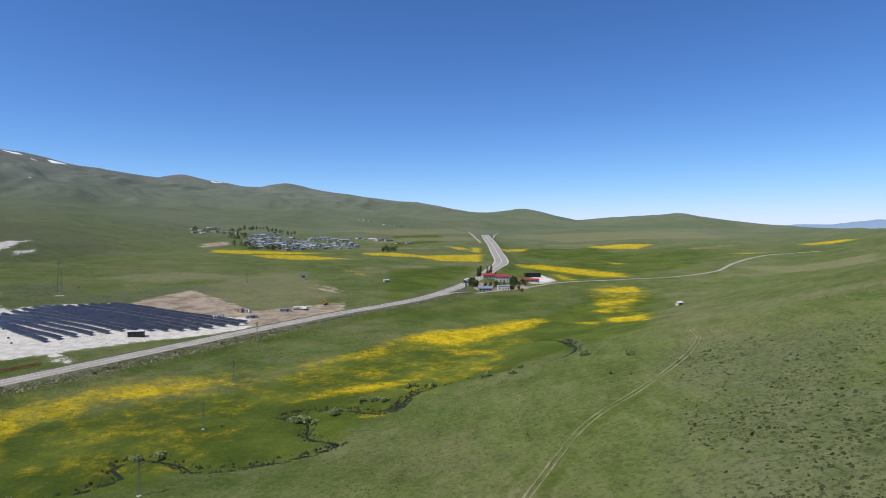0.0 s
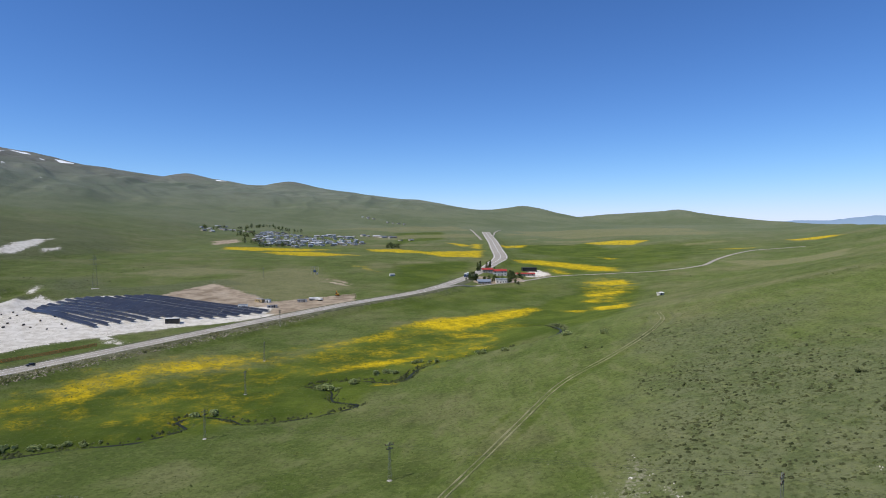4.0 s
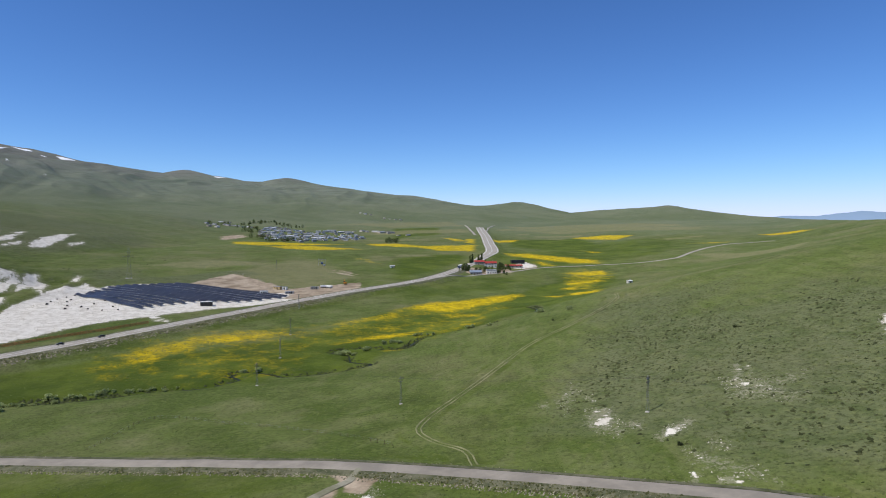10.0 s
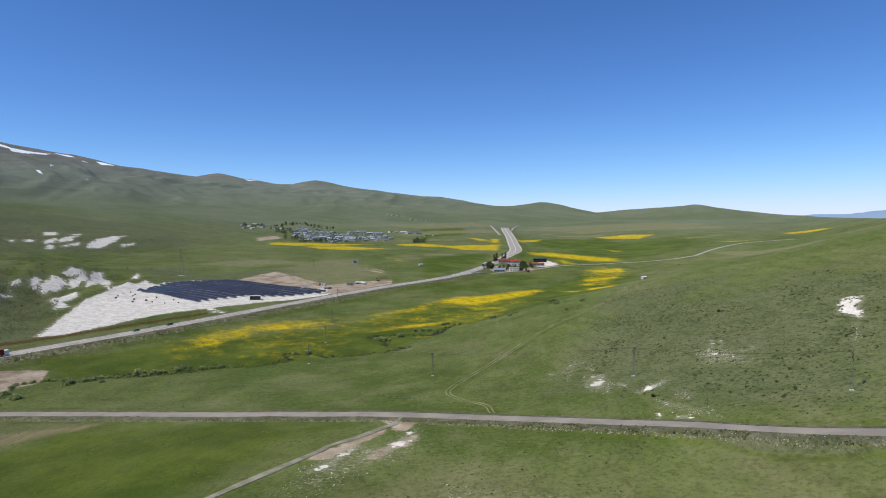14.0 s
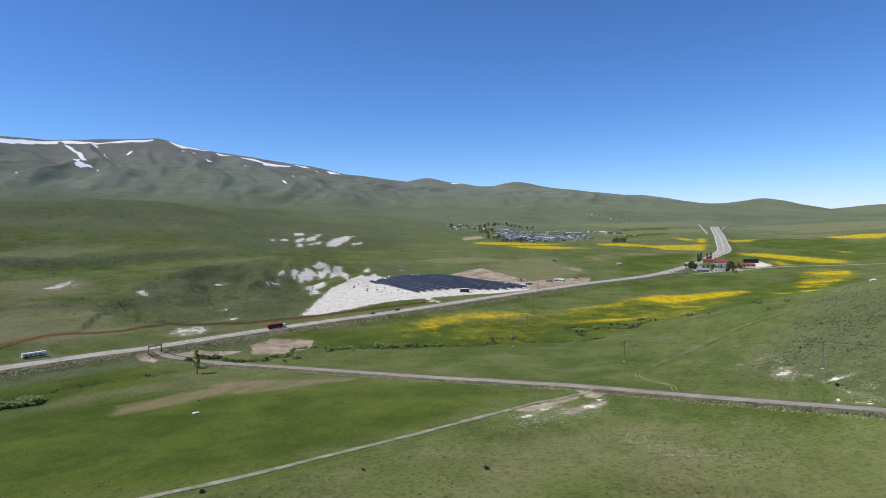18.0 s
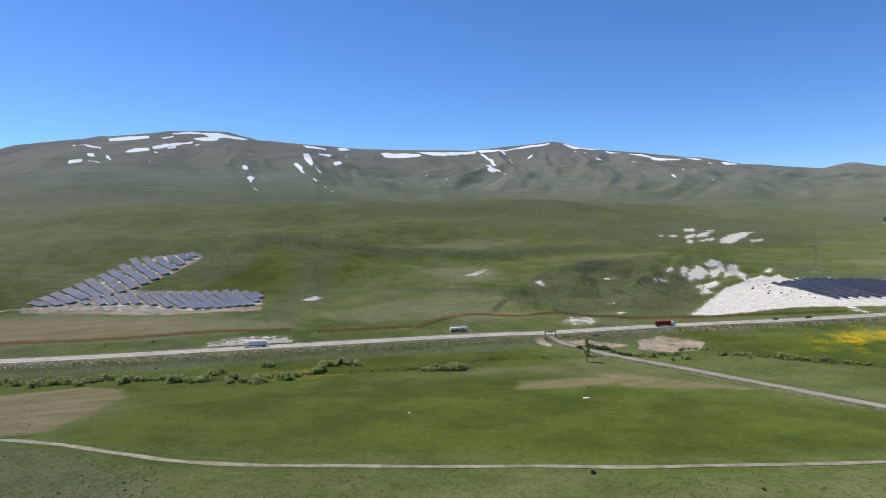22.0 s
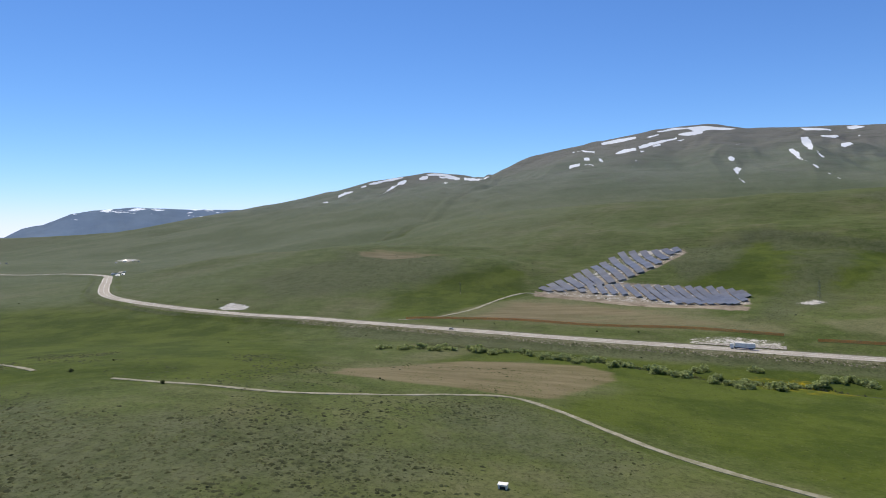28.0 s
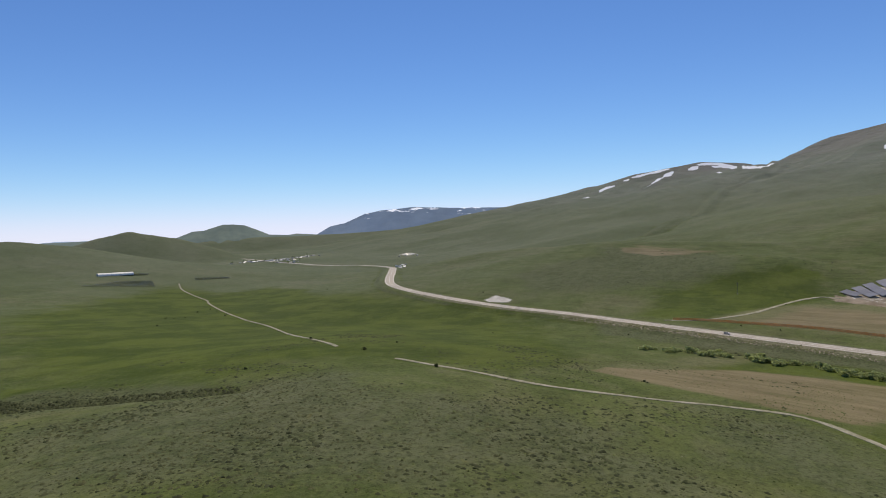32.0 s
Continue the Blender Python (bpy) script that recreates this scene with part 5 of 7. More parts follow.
LOWER_ROWS_BACK = [(-652, -175), (-665, -164), (-668, -154), (-669, -145), (-670, -135), (-665, -126), (-660, -116), (-654, -107), (-649, -98), (-645, -89), (-641, -80), (-637, -70), (-631, -62), (-628, -52), (-621, -44), (-612, -37), (-604, -31)]
LOWER_ROWS_FRONT = [(-640, -171), (-634, -160), (-631, -151), (-627, -141), (-623, -132), (-612, -120), (-596, -109), (-584, -99), (-573, -90), (-567, -82), (-560, -74), (-558, -66), (-557, -58), (-553, -53), (-554, -47), (-566, -37), (-582, -29)]
SNOW_FENCE_A = [(-509.2, -331.5), (-502.9, -279.5), (-495.2, -221.1), (-464.9, -136.4), (-454.4, -111.6), (-422.6, -57.7)]
SNOW_FENCE_B = [(-408.1, -43.0), (-396.0, 3.9), (-390.9, 27.0), (-387.0, 28.6), (-396.0, 55.4), (-397.1, 98.1), (-373.4, 138.1), (-331.4, 162.6), (-310.0, 181.0), (-278.6, 218.9), (-256.9, 248.4), (-233.7, 277.8), (-206.6, 313.2)]
VILLAGE_EDGE = [(-442, 1368), (-483, 1641), (-392, 1472), (-300, 1311), (-281, 1464), (-218, 1330), (-166, 1205), (-147, 1081), (-187, 1078), (-222, 1050), (-254, 1021), (-292, 1056), (-319, 1047), (-368, 1137)]
VILLAGE_WEST = [(-605.1, 1485.4), (-619.0, 1557.9), (-593.2, 1597.5), (-588.2, 1619.3), (-524.6, 1577.6), (-514.1, 1592.6), (-634.1, 1724.7)]
VILLAGE_TREES = [(-524, 1504), (-568, 1656), (-588, 1775), (-575, 1810), (-565, 1835), (-546, 1857), (-495, 1766), (-447, 1681), (-384, 1521), (-477, 1479), (-487, 1396), (-463, 1375), (-361, 1117), (-297, 1038), (-306, 1035), (-282, 1056), (-624, 1630), (-617, 1583), (-92, 1036), (-89, 1055)]
EAST_HOUSES = [(-193.4, 1412.9), (-177.5, 1377.9), (-140.8, 1369.0), (-127.4, 1392.8), (-69.8, 1249.5), (-323.1, 2540.6), (-296.1, 2510.6), (-203.5, 2380.8), (-179.7, 2359.0)]
SMALL_POLES = [(-15.5, 126.4), (64.9, 67.8), (-90.0, 179.7), (109.6, 8.2), (-93.8, 238.2), (-102.3, 297.7), (-190.7, 595.0), (-114.7, 377.1), (-633.7, -300.3), (-318.4, 295.6)]
TALL_PYLON = [(-320.7, 510.7), (-549.0, 16.2)]
GATE = [(-301.8, 81.5), (-299.7, 89.7)]
ROADSIDE_TREE = [(-241.2, 57.5)]
LANE_BUSHES = [(-269.2, 80.8), (-261.2, 89.5), (-258.4, 91.3), (-257.3, 94.2), (-247.7, 89.5), (-243.3, 89.1), (-238.1, 87.2), (-265.9, 90.6)]
STREAM_BUSHES_A = [(-383.0, -321.8), (-389.9, -310.8), (-386.5, -305.6), (-393.7, -296.8), (-386.9, -288.0), (-399.3, -279.3), (-391.3, -273.5), (-393.3, -262.7), (-383.6, -256.9), (-390.0, -252.8), (-381.7, -245.7), (-385.4, -239.6), (-387.0, -233.2), (-378.6, -219.9), (-371.3, -214.9), (-373.4, -203.5), (-364.8, -198.9), (-370.5, -193.6), (-362.1, -189.2), (-365.9, -183.9), (-359.9, -176.1), (-352.4, -168.7), (-353.7, -161.8), (-348.5, -155.9)]
STREAM_BUSHES_B = [(-340.8, -152.2), (-339.9, -149.1), (-335.6, -145.0), (-337.7, -141.2), (-332.4, -139.0), (-346.0, -127.3), (-332.5, -123.9), (-315.4, -123.6), (-309.2, -120.5), (-319.6, -110.7), (-347.6, -100.0), (-315.4, -98.7), (-308.8, -99.3), (-319.5, -77.9), (-332.7, -68.7), (-330.1, -60.6), (-322.5, -54.8), (-282.0, -26.7), (-276.1, -23.5), (-276.6, -16.1), (-273.8, -12.7), (-272.7, -9.9), (-283.5, -17.8)]
STREAM_BUSHES_C = [(-207.4, 137.2), (-201.2, 140.0), (-196.9, 143.8), (-191.3, 143.7), (-183.6, 151.8), (-177.4, 155.9), (-167.5, 158.9), (-160.6, 165.5), (-155.7, 167.6), (-140.5, 170.7), (-133.8, 172.8), (-61.7, 250.4), (-50.0, 247.0), (-45.5, 257.1), (-40.1, 261.6), (-33.0, 269.7), (-25.2, 271.3), (-13.9, 293.7), (-5.6, 293.9), (23.7, 293.6), (31.6, 285.8), (69.4, 291.2), (83.8, 268.7)]
HEDGE_LINE = [(-231, 111), (-225, 118), (-226, 135), (-214, 143), (-190, 148), (-173, 161), (-155, 171), (-130, 179)]
STREAM_BUSHES_D = [(-317.8, -116.3), (-322.0, -110.5), (-347.9, -98.6), (-317.8, -95.3), (-318.0, -91.5), (-319.6, -76.4), (-287.2, -22.6), (-280.5, -18.3), (-277.5, -13.1), (-274.6, -7.9), (-219.6, 144.3), (-207.4, 143.0), (-194.2, 147.0), (-181.5, 159.4), (-160.8, 167.9), (-107.5, 211.6), (-98.6, 212.3), (-225.9, 100.0), (-212.5, 100.1), (-212.1, 109.0), (-57.8, 249.9), (-45.2, 255.0)]
DOT_SHRUBS_A = [(-371, -783), (-416, -825), (-442, -839), (-431, -814), (-408, -768), (-419, -779), (-337, -602), (-269, -496), (-270, -429), (-405, -442), (-354, -789), (-301, -717), (-358, -783), (-234, -423), (-598, -558), (-258, -287), (-169, -437), (-219, -368), (-643, -847)]
DOT_SHRUBS_B = [(-255.5, -285.0), (-487.5, -252.6), (-452.9, -144.9), (-668.3, 54.0), (-495.6, -280.5), (-481.6, -327.2), (-379.0, -154.4), (-442.5, -347.6), (-459.0, -173.9), (73.8, 237.3), (82.5, 160.5), (63.6, 39.0), (-170.0, 290.5), (69.2, 243.3), (123.9, 133.0), (115.3, 173.7), (286.4, 659.3), (-189.7, 3.7), (-70.9, -65.8), (-38.5, -56.2), (-103.0, -88.8), (-667.5, 57.8), (-246.5, 186.6)]
CARS = [(-219.7, 242.9), (-205.5, 261.9), (8.7, 661.9), (-451.4, -283.8)]
TRUCK = [(-401.4, -99.2), (-399.2, -87.0)]
RED_TRUCK = [(-267.3, 165.2), (-259.8, 178.3)]
TRAILER = [(-365.8, 44.9), (-361.1, 57.7)]
FARM_HOUSE = [(56.2, 679.2), (78.3, 708.4)]
FARM_WHITE = [(58.5, 629.5), (70.4, 638.2)]
FARM_BLUE = [(37.2, 613.0), (50.6, 626.8)]
FARM_SHED = [(91.7, 693.7), (110.6, 721.3)]
FARM_BARN = [(105.5, 753.5), (120.6, 763.0)]
FARM_TREES = [(30.1, 623.6), (32.7, 635.5), (34.5, 628.9), (42.4, 712.9), (46.6, 723.5), (37.5, 626.6), (44.3, 634.4), (50.7, 636.4), (56.9, 647.6), (77.7, 671.1), (83.5, 682.0), (87.0, 674.9), (79.9, 700.7), (74.1, 638.1), (78.5, 631.3), (55.7, 734.3), (92.2, 680.3), (60.5, 734.0), (66.5, 647.0)]
YARD_BOXES = [(-160.0, 435.8), (-154.6, 462.4), (-148.4, 462.3), (-138.1, 440.8), (-120.6, 469.6)]
DIGGERS = [(-113.4, 479.6), (-108.3, 478.4), (-96.6, 503.7)]
PANEL_SHED = [(-194.6, 377.4), (-186.3, 379.3)]
SWITCH_GEAR = [(-148.2, 650.1)]
FIELD_HOUSE = [(-59.6, 652.2), (189.4, 483.8)]
SOUTH_VILLAGE = [(-1335, -1919), (-1383, -1947), (-1350, -1876), (-1370, -1868), (-1366, -1834), (-1397, -1841), (-1434, -1858), (-1397, -1797), (-1460, -1847), (-1483, -1855), (-1416, -1765), (-1530, -1869), (-1553, -1872), (-1662, -1961), (-1733, -2006), (-1731, -1982), (-1341, -1675), (-1307, -1684)]
SOUTH_HAMLET = [(-1089, -1061), (-1108, -1067), (-1137, -1079), (-1155, -1084), (-1013, -992), (-1084, -1035), (-1579, -1428), (-1610, -1423), (-1622, -1405), (-1609, -1378)]
SOUTH_PANELS_A = [(-449.4, -1158.1), (-523.5, -1194.5), (-575.9, -1178.0), (-546.3, -1121.7)]
SOUTH_PANELS_B = [(-644.7, -1162.8), (-662.5, -1188.4), (-724.4, -1183.1), (-722.0, -1166.9)]
SOUTH_PANELS_C = [(-571.2, -1237.2), (-581.6, -1252.0), (-609.7, -1247.2), (-602.3, -1235.0)]
GREENHOUSE = [(-524.9, -1254.0), (-578.1, -1240.7)]
WIRE_FENCE = [(-120.7, 88.3), (-115.8, 126.7), (-77.7, 111.8), (-49.5, 97.1), (-28.4, 83.4), (-14.9, 72.1)]
YARD_FENCE = [(-229.8, 554.0), (-200.9, 525.4), (-168.1, 489.4), (-145.0, 467.0), (-132.6, 467.3), (-121.9, 474.7), (-109.9, 485.5), (-94.2, 497.7), (-82.0, 510.8), (-77.3, 479.9)]
PILE_STACKS = [(-308.4, 359.5), (-320.1, 382.4), (-320.2, 391.1), (-316.9, 398.5), (-300.7, 372.6), (-307.8, 389.6), (-314.5, 406.2), (-278.0, 353.3), (-270.0, 348.0), (-275.6, 366.6), (-257.8, 345.9), (-274.2, 379.8), (-257.0, 360.1), (-247.2, 348.6), (-285.4, 344.9), (-289.3, 354.2), (-310.9, 408.0)]
CONCRETE_BOX = [(-140.5, -224.8)]
WHITE_SLAB = [(-173.2, -16.7), (-197.5, -91.3)]

# ---- building kit ----


class Shape:
    """Collects corners and faces of one part."""

    def __init__(self):
        self.v, self.f = [], []

    def add(self, verts, faces):
        n = len(self.v)
        self.v += [tuple(q) for q in verts]
        self.f += [tuple(n + i for i in q) for q in faces]
        return self

    def box(self, c, s, turn=0.0, bevel=0.0):
        """Box with centre c and size s; bevel chamfers the upright edges and the top."""
        x, y, z = (k / 2 for k in s)
        b = min(bevel, x * 0.5, y * 0.5)
        if b:
            ring = [(-x + b, -y), (x - b, -y), (x, -y + b), (x, y - b), (x - b, y), (-x + b, y), (-x, y - b), (-x, -y + b)]
            top = [(p * (x - b) / x, q * (y - b) / y) for p, q in ring]
            v = [(p, q, -z) for p, q in ring] + [(p, q, z - b) for p, q in ring] + [(p, q, z) for p, q in top]
            f = [tuple(range(7, -1, -1)), tuple(range(16, 24))]
            for k in (0, 8):
                f += [(k + i, k + (i + 1) % 8, k + 8 + (i + 1) % 8, k + 8 + i) for i in range(8)]
        else:
            v = [(p, q, r) for r in (-z, z) for p, q in ((-x, -y), (x, -y), (x, y), (-x, y))]
            f = [(3, 2, 1, 0), (4, 5, 6, 7), (0, 1, 5, 4), (1, 2, 6, 5), (2, 3, 7, 6), (3, 0, 4, 7)]
        ca, sa = math.cos(turn), math.sin(turn)
        return self.add([(c[0] + p * ca - q * sa, c[1] + p * sa + q * ca, c[2] + r) for p, q, r in v], f)

    def beam(self, a, b, r, sides=4, r2=None):
        a, b = Vector(a), Vector(b)
        d = (b - a).normalized()
        u = d.orthogonal().normalized()
        w = d.cross(u)
        v = []
        for p, k in ((a, r), (b, r if r2 is None else r2)):
            v += [p + (u * math.cos(6.2832 * i / sides) + w * math.sin(6.2832 * i / sides)) * k for i in range(sides)]
        f = [(i, (i + 1) % sides, sides + (i + 1) % sides, sides + i) for i in range(sides)]
        return self.add(v, f + [tuple(range(sides - 1, -1, -1)), tuple(range(sides, 2 * sides))])

    def gable(self, w, d, z, rise, over=0.5, thick=0.25):
        """Pitched roof sheet over a w x d box; ridge along x."""
        x, y = w / 2 + over, d / 2 + over
        drop = rise * over / (d / 2)
        v = []
        for s in (0, -thick):
            v += [(-x, -y, z - drop + s), (x, -y, z - drop + s), (x, 0, z + rise + s), (-x, 0, z + rise + s), (x, y, z - drop + s), (-x, y, z - drop + s)]
        f = [(0, 1, 2, 3), (3, 2, 4, 5), (9, 8, 7, 6), (11, 10, 8, 9), (0, 6, 7, 1), (4, 10, 11, 5), (1, 7, 8, 2), (2, 8, 10, 4), (3, 9, 6, 0), (5, 11, 9, 3)]
        return self.add(v, f)

    def wheel(self, c, r, w, axis=1, sides=12):
        a, b = list(c), list(c)
        a[axis] -= w / 2
        b[axis] += w / 2
        return self.beam(a, b, r, sides)


def part(name, shape, material, parent=None, label=""):
    ob = mesh_object(name, shape.v, shape.f, material, parent)
    return tagged(ob, label) if label else ob


def thing(name, label, category, group=""):
    return tagged(new(name), label, category, group)


def place(ob, x, y, turn=0.0, scale=1.0, sink=0.12):
    z = float(ground_z(x, y)[0])
    s = scale if isinstance(scale, tuple) else (scale,) * 3
    ob.matrix_basis = Matrix.Translation((x, y, z - sink)) @ Matrix.Rotation(turn, 4, "Z") @ Matrix.Diagonal((*s, 1))
    return ob


def copy_at(ob, x, y, turn=0.0, scale=1.0, sink=0.12):
    z = float(ground_z(x, y)[0])
    s = scale if isinstance(scale, tuple) else (scale,) * 3
    return copy_thing(ob, Matrix.Translation((x, y, z - sink)) @ Matrix.Rotation(turn, 4, "Z") @ Matrix.Diagonal((*s, 1)))


def bearing_of(a, b):
    return math.atan2(b[1] - a[1], b[0] - a[0])


def middle(a, b):
    return (a[0] + b[0]) / 2, (a[1] + b[1]) / 2


rng = random.Random(7)
# pale grey cells: the sky's reflection is painted into their colour
PANEL = Mat("panel_glass", 0.32)
cell = PANEL.mix(PANEL.node("ObjectInfo").outputs["Random"], (0.085, 0.087, 0.098), (0.13, 0.132, 0.145))
PANEL.color(PANEL.mix(PANEL.math("MULTIPLY", PANEL.step(PANEL.noise(2.5, 3), 0.45, 0.7), 0.5), cell, (0.115, 0.12, 0.14)))
PANEL.b.inputs["Specular IOR Level"].default_value = 0.3
PANEL = PANEL.m
STEEL = simple("galvanised_steel", (0.42, 0.43, 0.44), (0.25, 0.26, 0.27), 1.5, 0.5, 0.0, 0.6)
POLE_STEEL = simple("weathered_pole_steel", (0.24, 0.25, 0.225), (0.14, 0.15, 0.13), 1.5, 0.65, 0.0, 0.3)
DARK_STEEL = simple("dark_steel", (0.07, 0.065, 0.06), (0.03, 0.03, 0.03), 1.0, 0.6, 0.0, 0.3)
CONCRETE = simple("concrete", (0.5, 0.48, 0.44), (0.33, 0.31, 0.28), 2.0, 0.9, 0.02)
BROWN_WOOD = simple("brown_wood", (0.14, 0.09, 0.055), (0.07, 0.045, 0.03), 1.0, 0.9, 0.01)
BARK = simple("bark", (0.12, 0.09, 0.065), (0.055, 0.04, 0.03), 0.6, 0.95, 0.03)
WALL = own_tone("plastered_wall", (0.62, 0.58, 0.52), (0.3, 0.26, 0.22), 0.9)
WALL_WHITE = simple("whitewashed_wall", (0.75, 0.73, 0.68), (0.55, 0.52, 0.47), 3.0, 0.9, 0.01)
ROOF_GREY = own_tone("sheet_metal_roof", (0.74, 0.74, 0.74), (0.2, 0.2, 0.21), 0.42, 0.35)
ROOF_BLUE = own_tone("blue_metal_roof", (0.3, 0.35, 0.43), (0.14, 0.16, 0.2), 0.45, 0.3)
ROOF_BROWN = own_tone("earth_roof", (0.26, 0.2, 0.15), (0.13, 0.1, 0.08), 0.9)
ROOF_RED = simple("red_tile_roof", (0.4, 0.055, 0.045), (0.25, 0.035, 0.03), 1.5, 0.7, 0.02)
GLASS = simple("dark_window", (0.03, 0.04, 0.05), (0.015, 0.02, 0.025), 1.0, 0.1, 0.0)
TYRE = simple("tyre_rubber", (0.03, 0.03, 0.03), (0.015, 0.015, 0.015), 0.5, 0.9, 0.0)
RED_PAINT = simple("red_paint", (0.28, 0.022, 0.02), (0.16, 0.015, 0.014), 1.5, 0.45, 0.0)
BLUE_PAINT = simple("blue_paint", (0.05, 0.09, 0.2), (0.03, 0.055, 0.13), 1.5, 0.45, 0.0)
DARK_PAINT = simple("dark_paint", (0.03, 0.032, 0.038), (0.016, 0.017, 0.02), 1.5, 0.3, 0.0)
ORANGE_PAINT = simple("orange_paint", (0.55, 0.24, 0.03), (0.36, 0.15, 0.02), 1.0, 0.5, 0.0)


def leaf_material(name, light, dark, glow_through=True):
    m = Mat(name, 0.8)
    g = m.node("NewGeometry")
    c = m.mix(g.outputs["Random Per Island"], dark, light)
    m.color(m.mix(m.math("MULTIPLY", m.node("ObjectInfo").outputs["Random"], 0.4), c, dark))
    m.b.inputs["Specular IOR Level"].default_value = 0.15
    if glow_through:     # thin leaves let light through; so do the fence slats
        t = m.node("BsdfTranslucent")
        m.t.links.new(c, t.inputs["Color"])
        mix = m.node("MixShader")
        mix.inputs[0].default_value = 0.45
        m.t.links.new(m.b.outputs[0], mix.inputs[1])
        m.t.links.new(t.outputs[0], mix.inputs[2])
        m.t.links.new(mix.outputs[0], m.t.nodes["Material Output"].inputs["Surface"])
    return m.m


WILLOW = leaf_material("willow_leaves", (0.43, 0.48, 0.22), (0.21, 0.26, 0.095))
LEAF = leaf_material("poplar_leaves", (0.18, 0.22, 0.08), (0.07, 0.095, 0.034))
SHRUB = leaf_material("dark_shrub_leaves", (0.1, 0.12, 0.05), (0.035, 0.045, 0.018))
STRAW = leaf_material("tussock_blades", (0.13, 0.14, 0.062), (0.05, 0.062, 0.024))
CHALKSTONE = leaf_material("chalk_stone", (0.56, 0.53, 0.46), (0.2, 0.19, 0.13), False)
# translucent like plastic netting, added to brighten the fence's shaded side
FENCE_SLATS = leaf_material("orange_brown_boards", (0.72, 0.4, 0.17), (0.5, 0.28, 0.12))

# ---- solar fields ----
# darker copy without the painted sky reflection
DARK_PANEL = PANEL.copy()
for nd in DARK_PANEL.node_tree.nodes:
    if nd.type == "MIX":
        for k in (6, 7):
            if not nd.inputs[k].is_linked:
                q = nd.inputs[k].default_value
                nd.inputs[k].default_value = (q[0] * 0.28, q[1] * 0.29, q[2] * 0.33, 1)


def sample(line, n):
    """n even points on a polyline."""
    p = np.asarray(line, float)
    s = np.concatenate([[0], np.cumsum(np.linalg.norm(np.diff(p, axis=0), axis=1))])
    t = np.linspace(0, s[-1], n)
    return np.column_stack([np.interp(t, s, p[:, i]) for i in range(2)])


def panel_row(a, b, group, label, table=9.0, depth=4.0, tilt=26, dark=False):
    """One row of tilted panel tables from a to b on posts, its low edge to the sunny side."""
    a, b = np.asarray(a, float), np.asarray(b, float)
    run = b - a
    length = float(np.linalg.norm(run))
    run /= length
    face = np.array([run[1], -run[0]])
    if face[1] > 0:
        face = -face
    n = max(1, round(length / table))
    mid = (a + b) / 2
    base = float(ground_z(*mid)[0])
    row = thing("solar_panel_row", label, "solar panels", group)
    row.location = (*mid, base)
    half = depth * math.cos(radians(tilt)) / 2
    rise = depth * math.sin(radians(tilt))
    for k in range(n):
        e0, e1 = a + run * (length * k / n + 0.15), a + run * (length * (k + 1) / n - 0.15)
        z0, z1 = ground_z(*e0)[0], ground_z(*e1)[0]
        corner = []
        for dz in (0.0, 0.14):
            for e, z in ((e0, z0), (e1, z1)):
                for s, up in ((1, 0.7), (-1, 0.7 + rise)):
                    q = e + face * half * s - mid
                    corner.append((q[0], q[1], z + up + dz - base))
        sh = Shape().add(corner, [(4, 6, 7, 5), (0, 1, 3, 2), (0, 2, 6, 4), (1, 5, 7, 3), (0, 4, 5, 1), (2, 3, 7, 6)])
        tb = part("panel_table", sh, dark and DARK_PANEL or PANEL, row)
        tb.data.materials.append(STEEL)
        tb.data.polygons.foreach_set("material_index", [0, 1, 1, 1, 1, 1])
        for e, z in ((e0 + run * 1.8, z0), (e1 - run * 1.8, z1)):
            q = e - face * half * 0.25 - mid
            part("post", Shape().beam((q[0], q[1], z - base - 0.4), (q[0], q[1], z + 0.72 + rise * 0.6 - base), 0.12), STEEL, row)
    return row


BACK_ROWS, FRONT_ROWS = ([*map(tuple, sample(line[:12], 13))] + line[12:] for line in (PANEL_FIELD_BACK, PANEL_FIELD_FRONT))
for p, q in zip(BACK_ROWS, FRONT_ROWS):
    panel_row(p, q, "rows of the valley solar field", "long row of dark blue solar panels on white chalk ground", 9.0, 3.1, 20, True)
for p, q in zip(UPPER_ROWS_BACK, UPPER_ROWS_FRONT):
    panel_row(p, q, "rows of the hillside solar field", "short row of blue-grey solar panels on a green hillside", 10, 8.5, 14)
for p, q in zip(LOWER_ROWS_BACK, LOWER_ROWS_FRONT):
    panel_row(p, q, "rows of the hillside solar field", "short row of blue-grey solar panels above the highway", 10, 6.0, 16)
for quad, rows in ((SOUTH_PANELS_A, 7), (SOUTH_PANELS_B, 4), (SOUTH_PANELS_C, 3)):
    q = np.asarray(quad)
    for k in np.linspace(0.05, 0.95, rows):
        panel_row(q[0] + (q[1] - q[0]) * k, q[3] + (q[2] - q[3]) * k, "rows of the far plain solar field", "long dark row of solar panels out on the plain", 22, 3.6, 2, True)
# piles of mounting parts on the bare chalk
stack = thing("parts_stack", "small grey stack of mounting parts on chalk", "building material", "stacks on the chalk ground")
part("pallet", Shape().box((0, 0, 0.12), (2.2, 1.4, 0.24)), BROWN_WOOD, stack)
part("bundle", Shape().box((0, 0, 0.65), (2.0, 1.1, 0.8), 0.05, 0.08).box((0.2, 0.1, 1.2), (1.5, 0.8, 0.3), 0.2, 0.05), DARK_STEEL, stack)
place(stack, *PILE_STACKS[0], 0.3)
for x, y in PILE_STACKS[1:]:
    copy_at(stack, x, y, rng.uniform(0, 3.1), rng.uniform(0.6, 0.9))
# cabinet house, containers, diggers


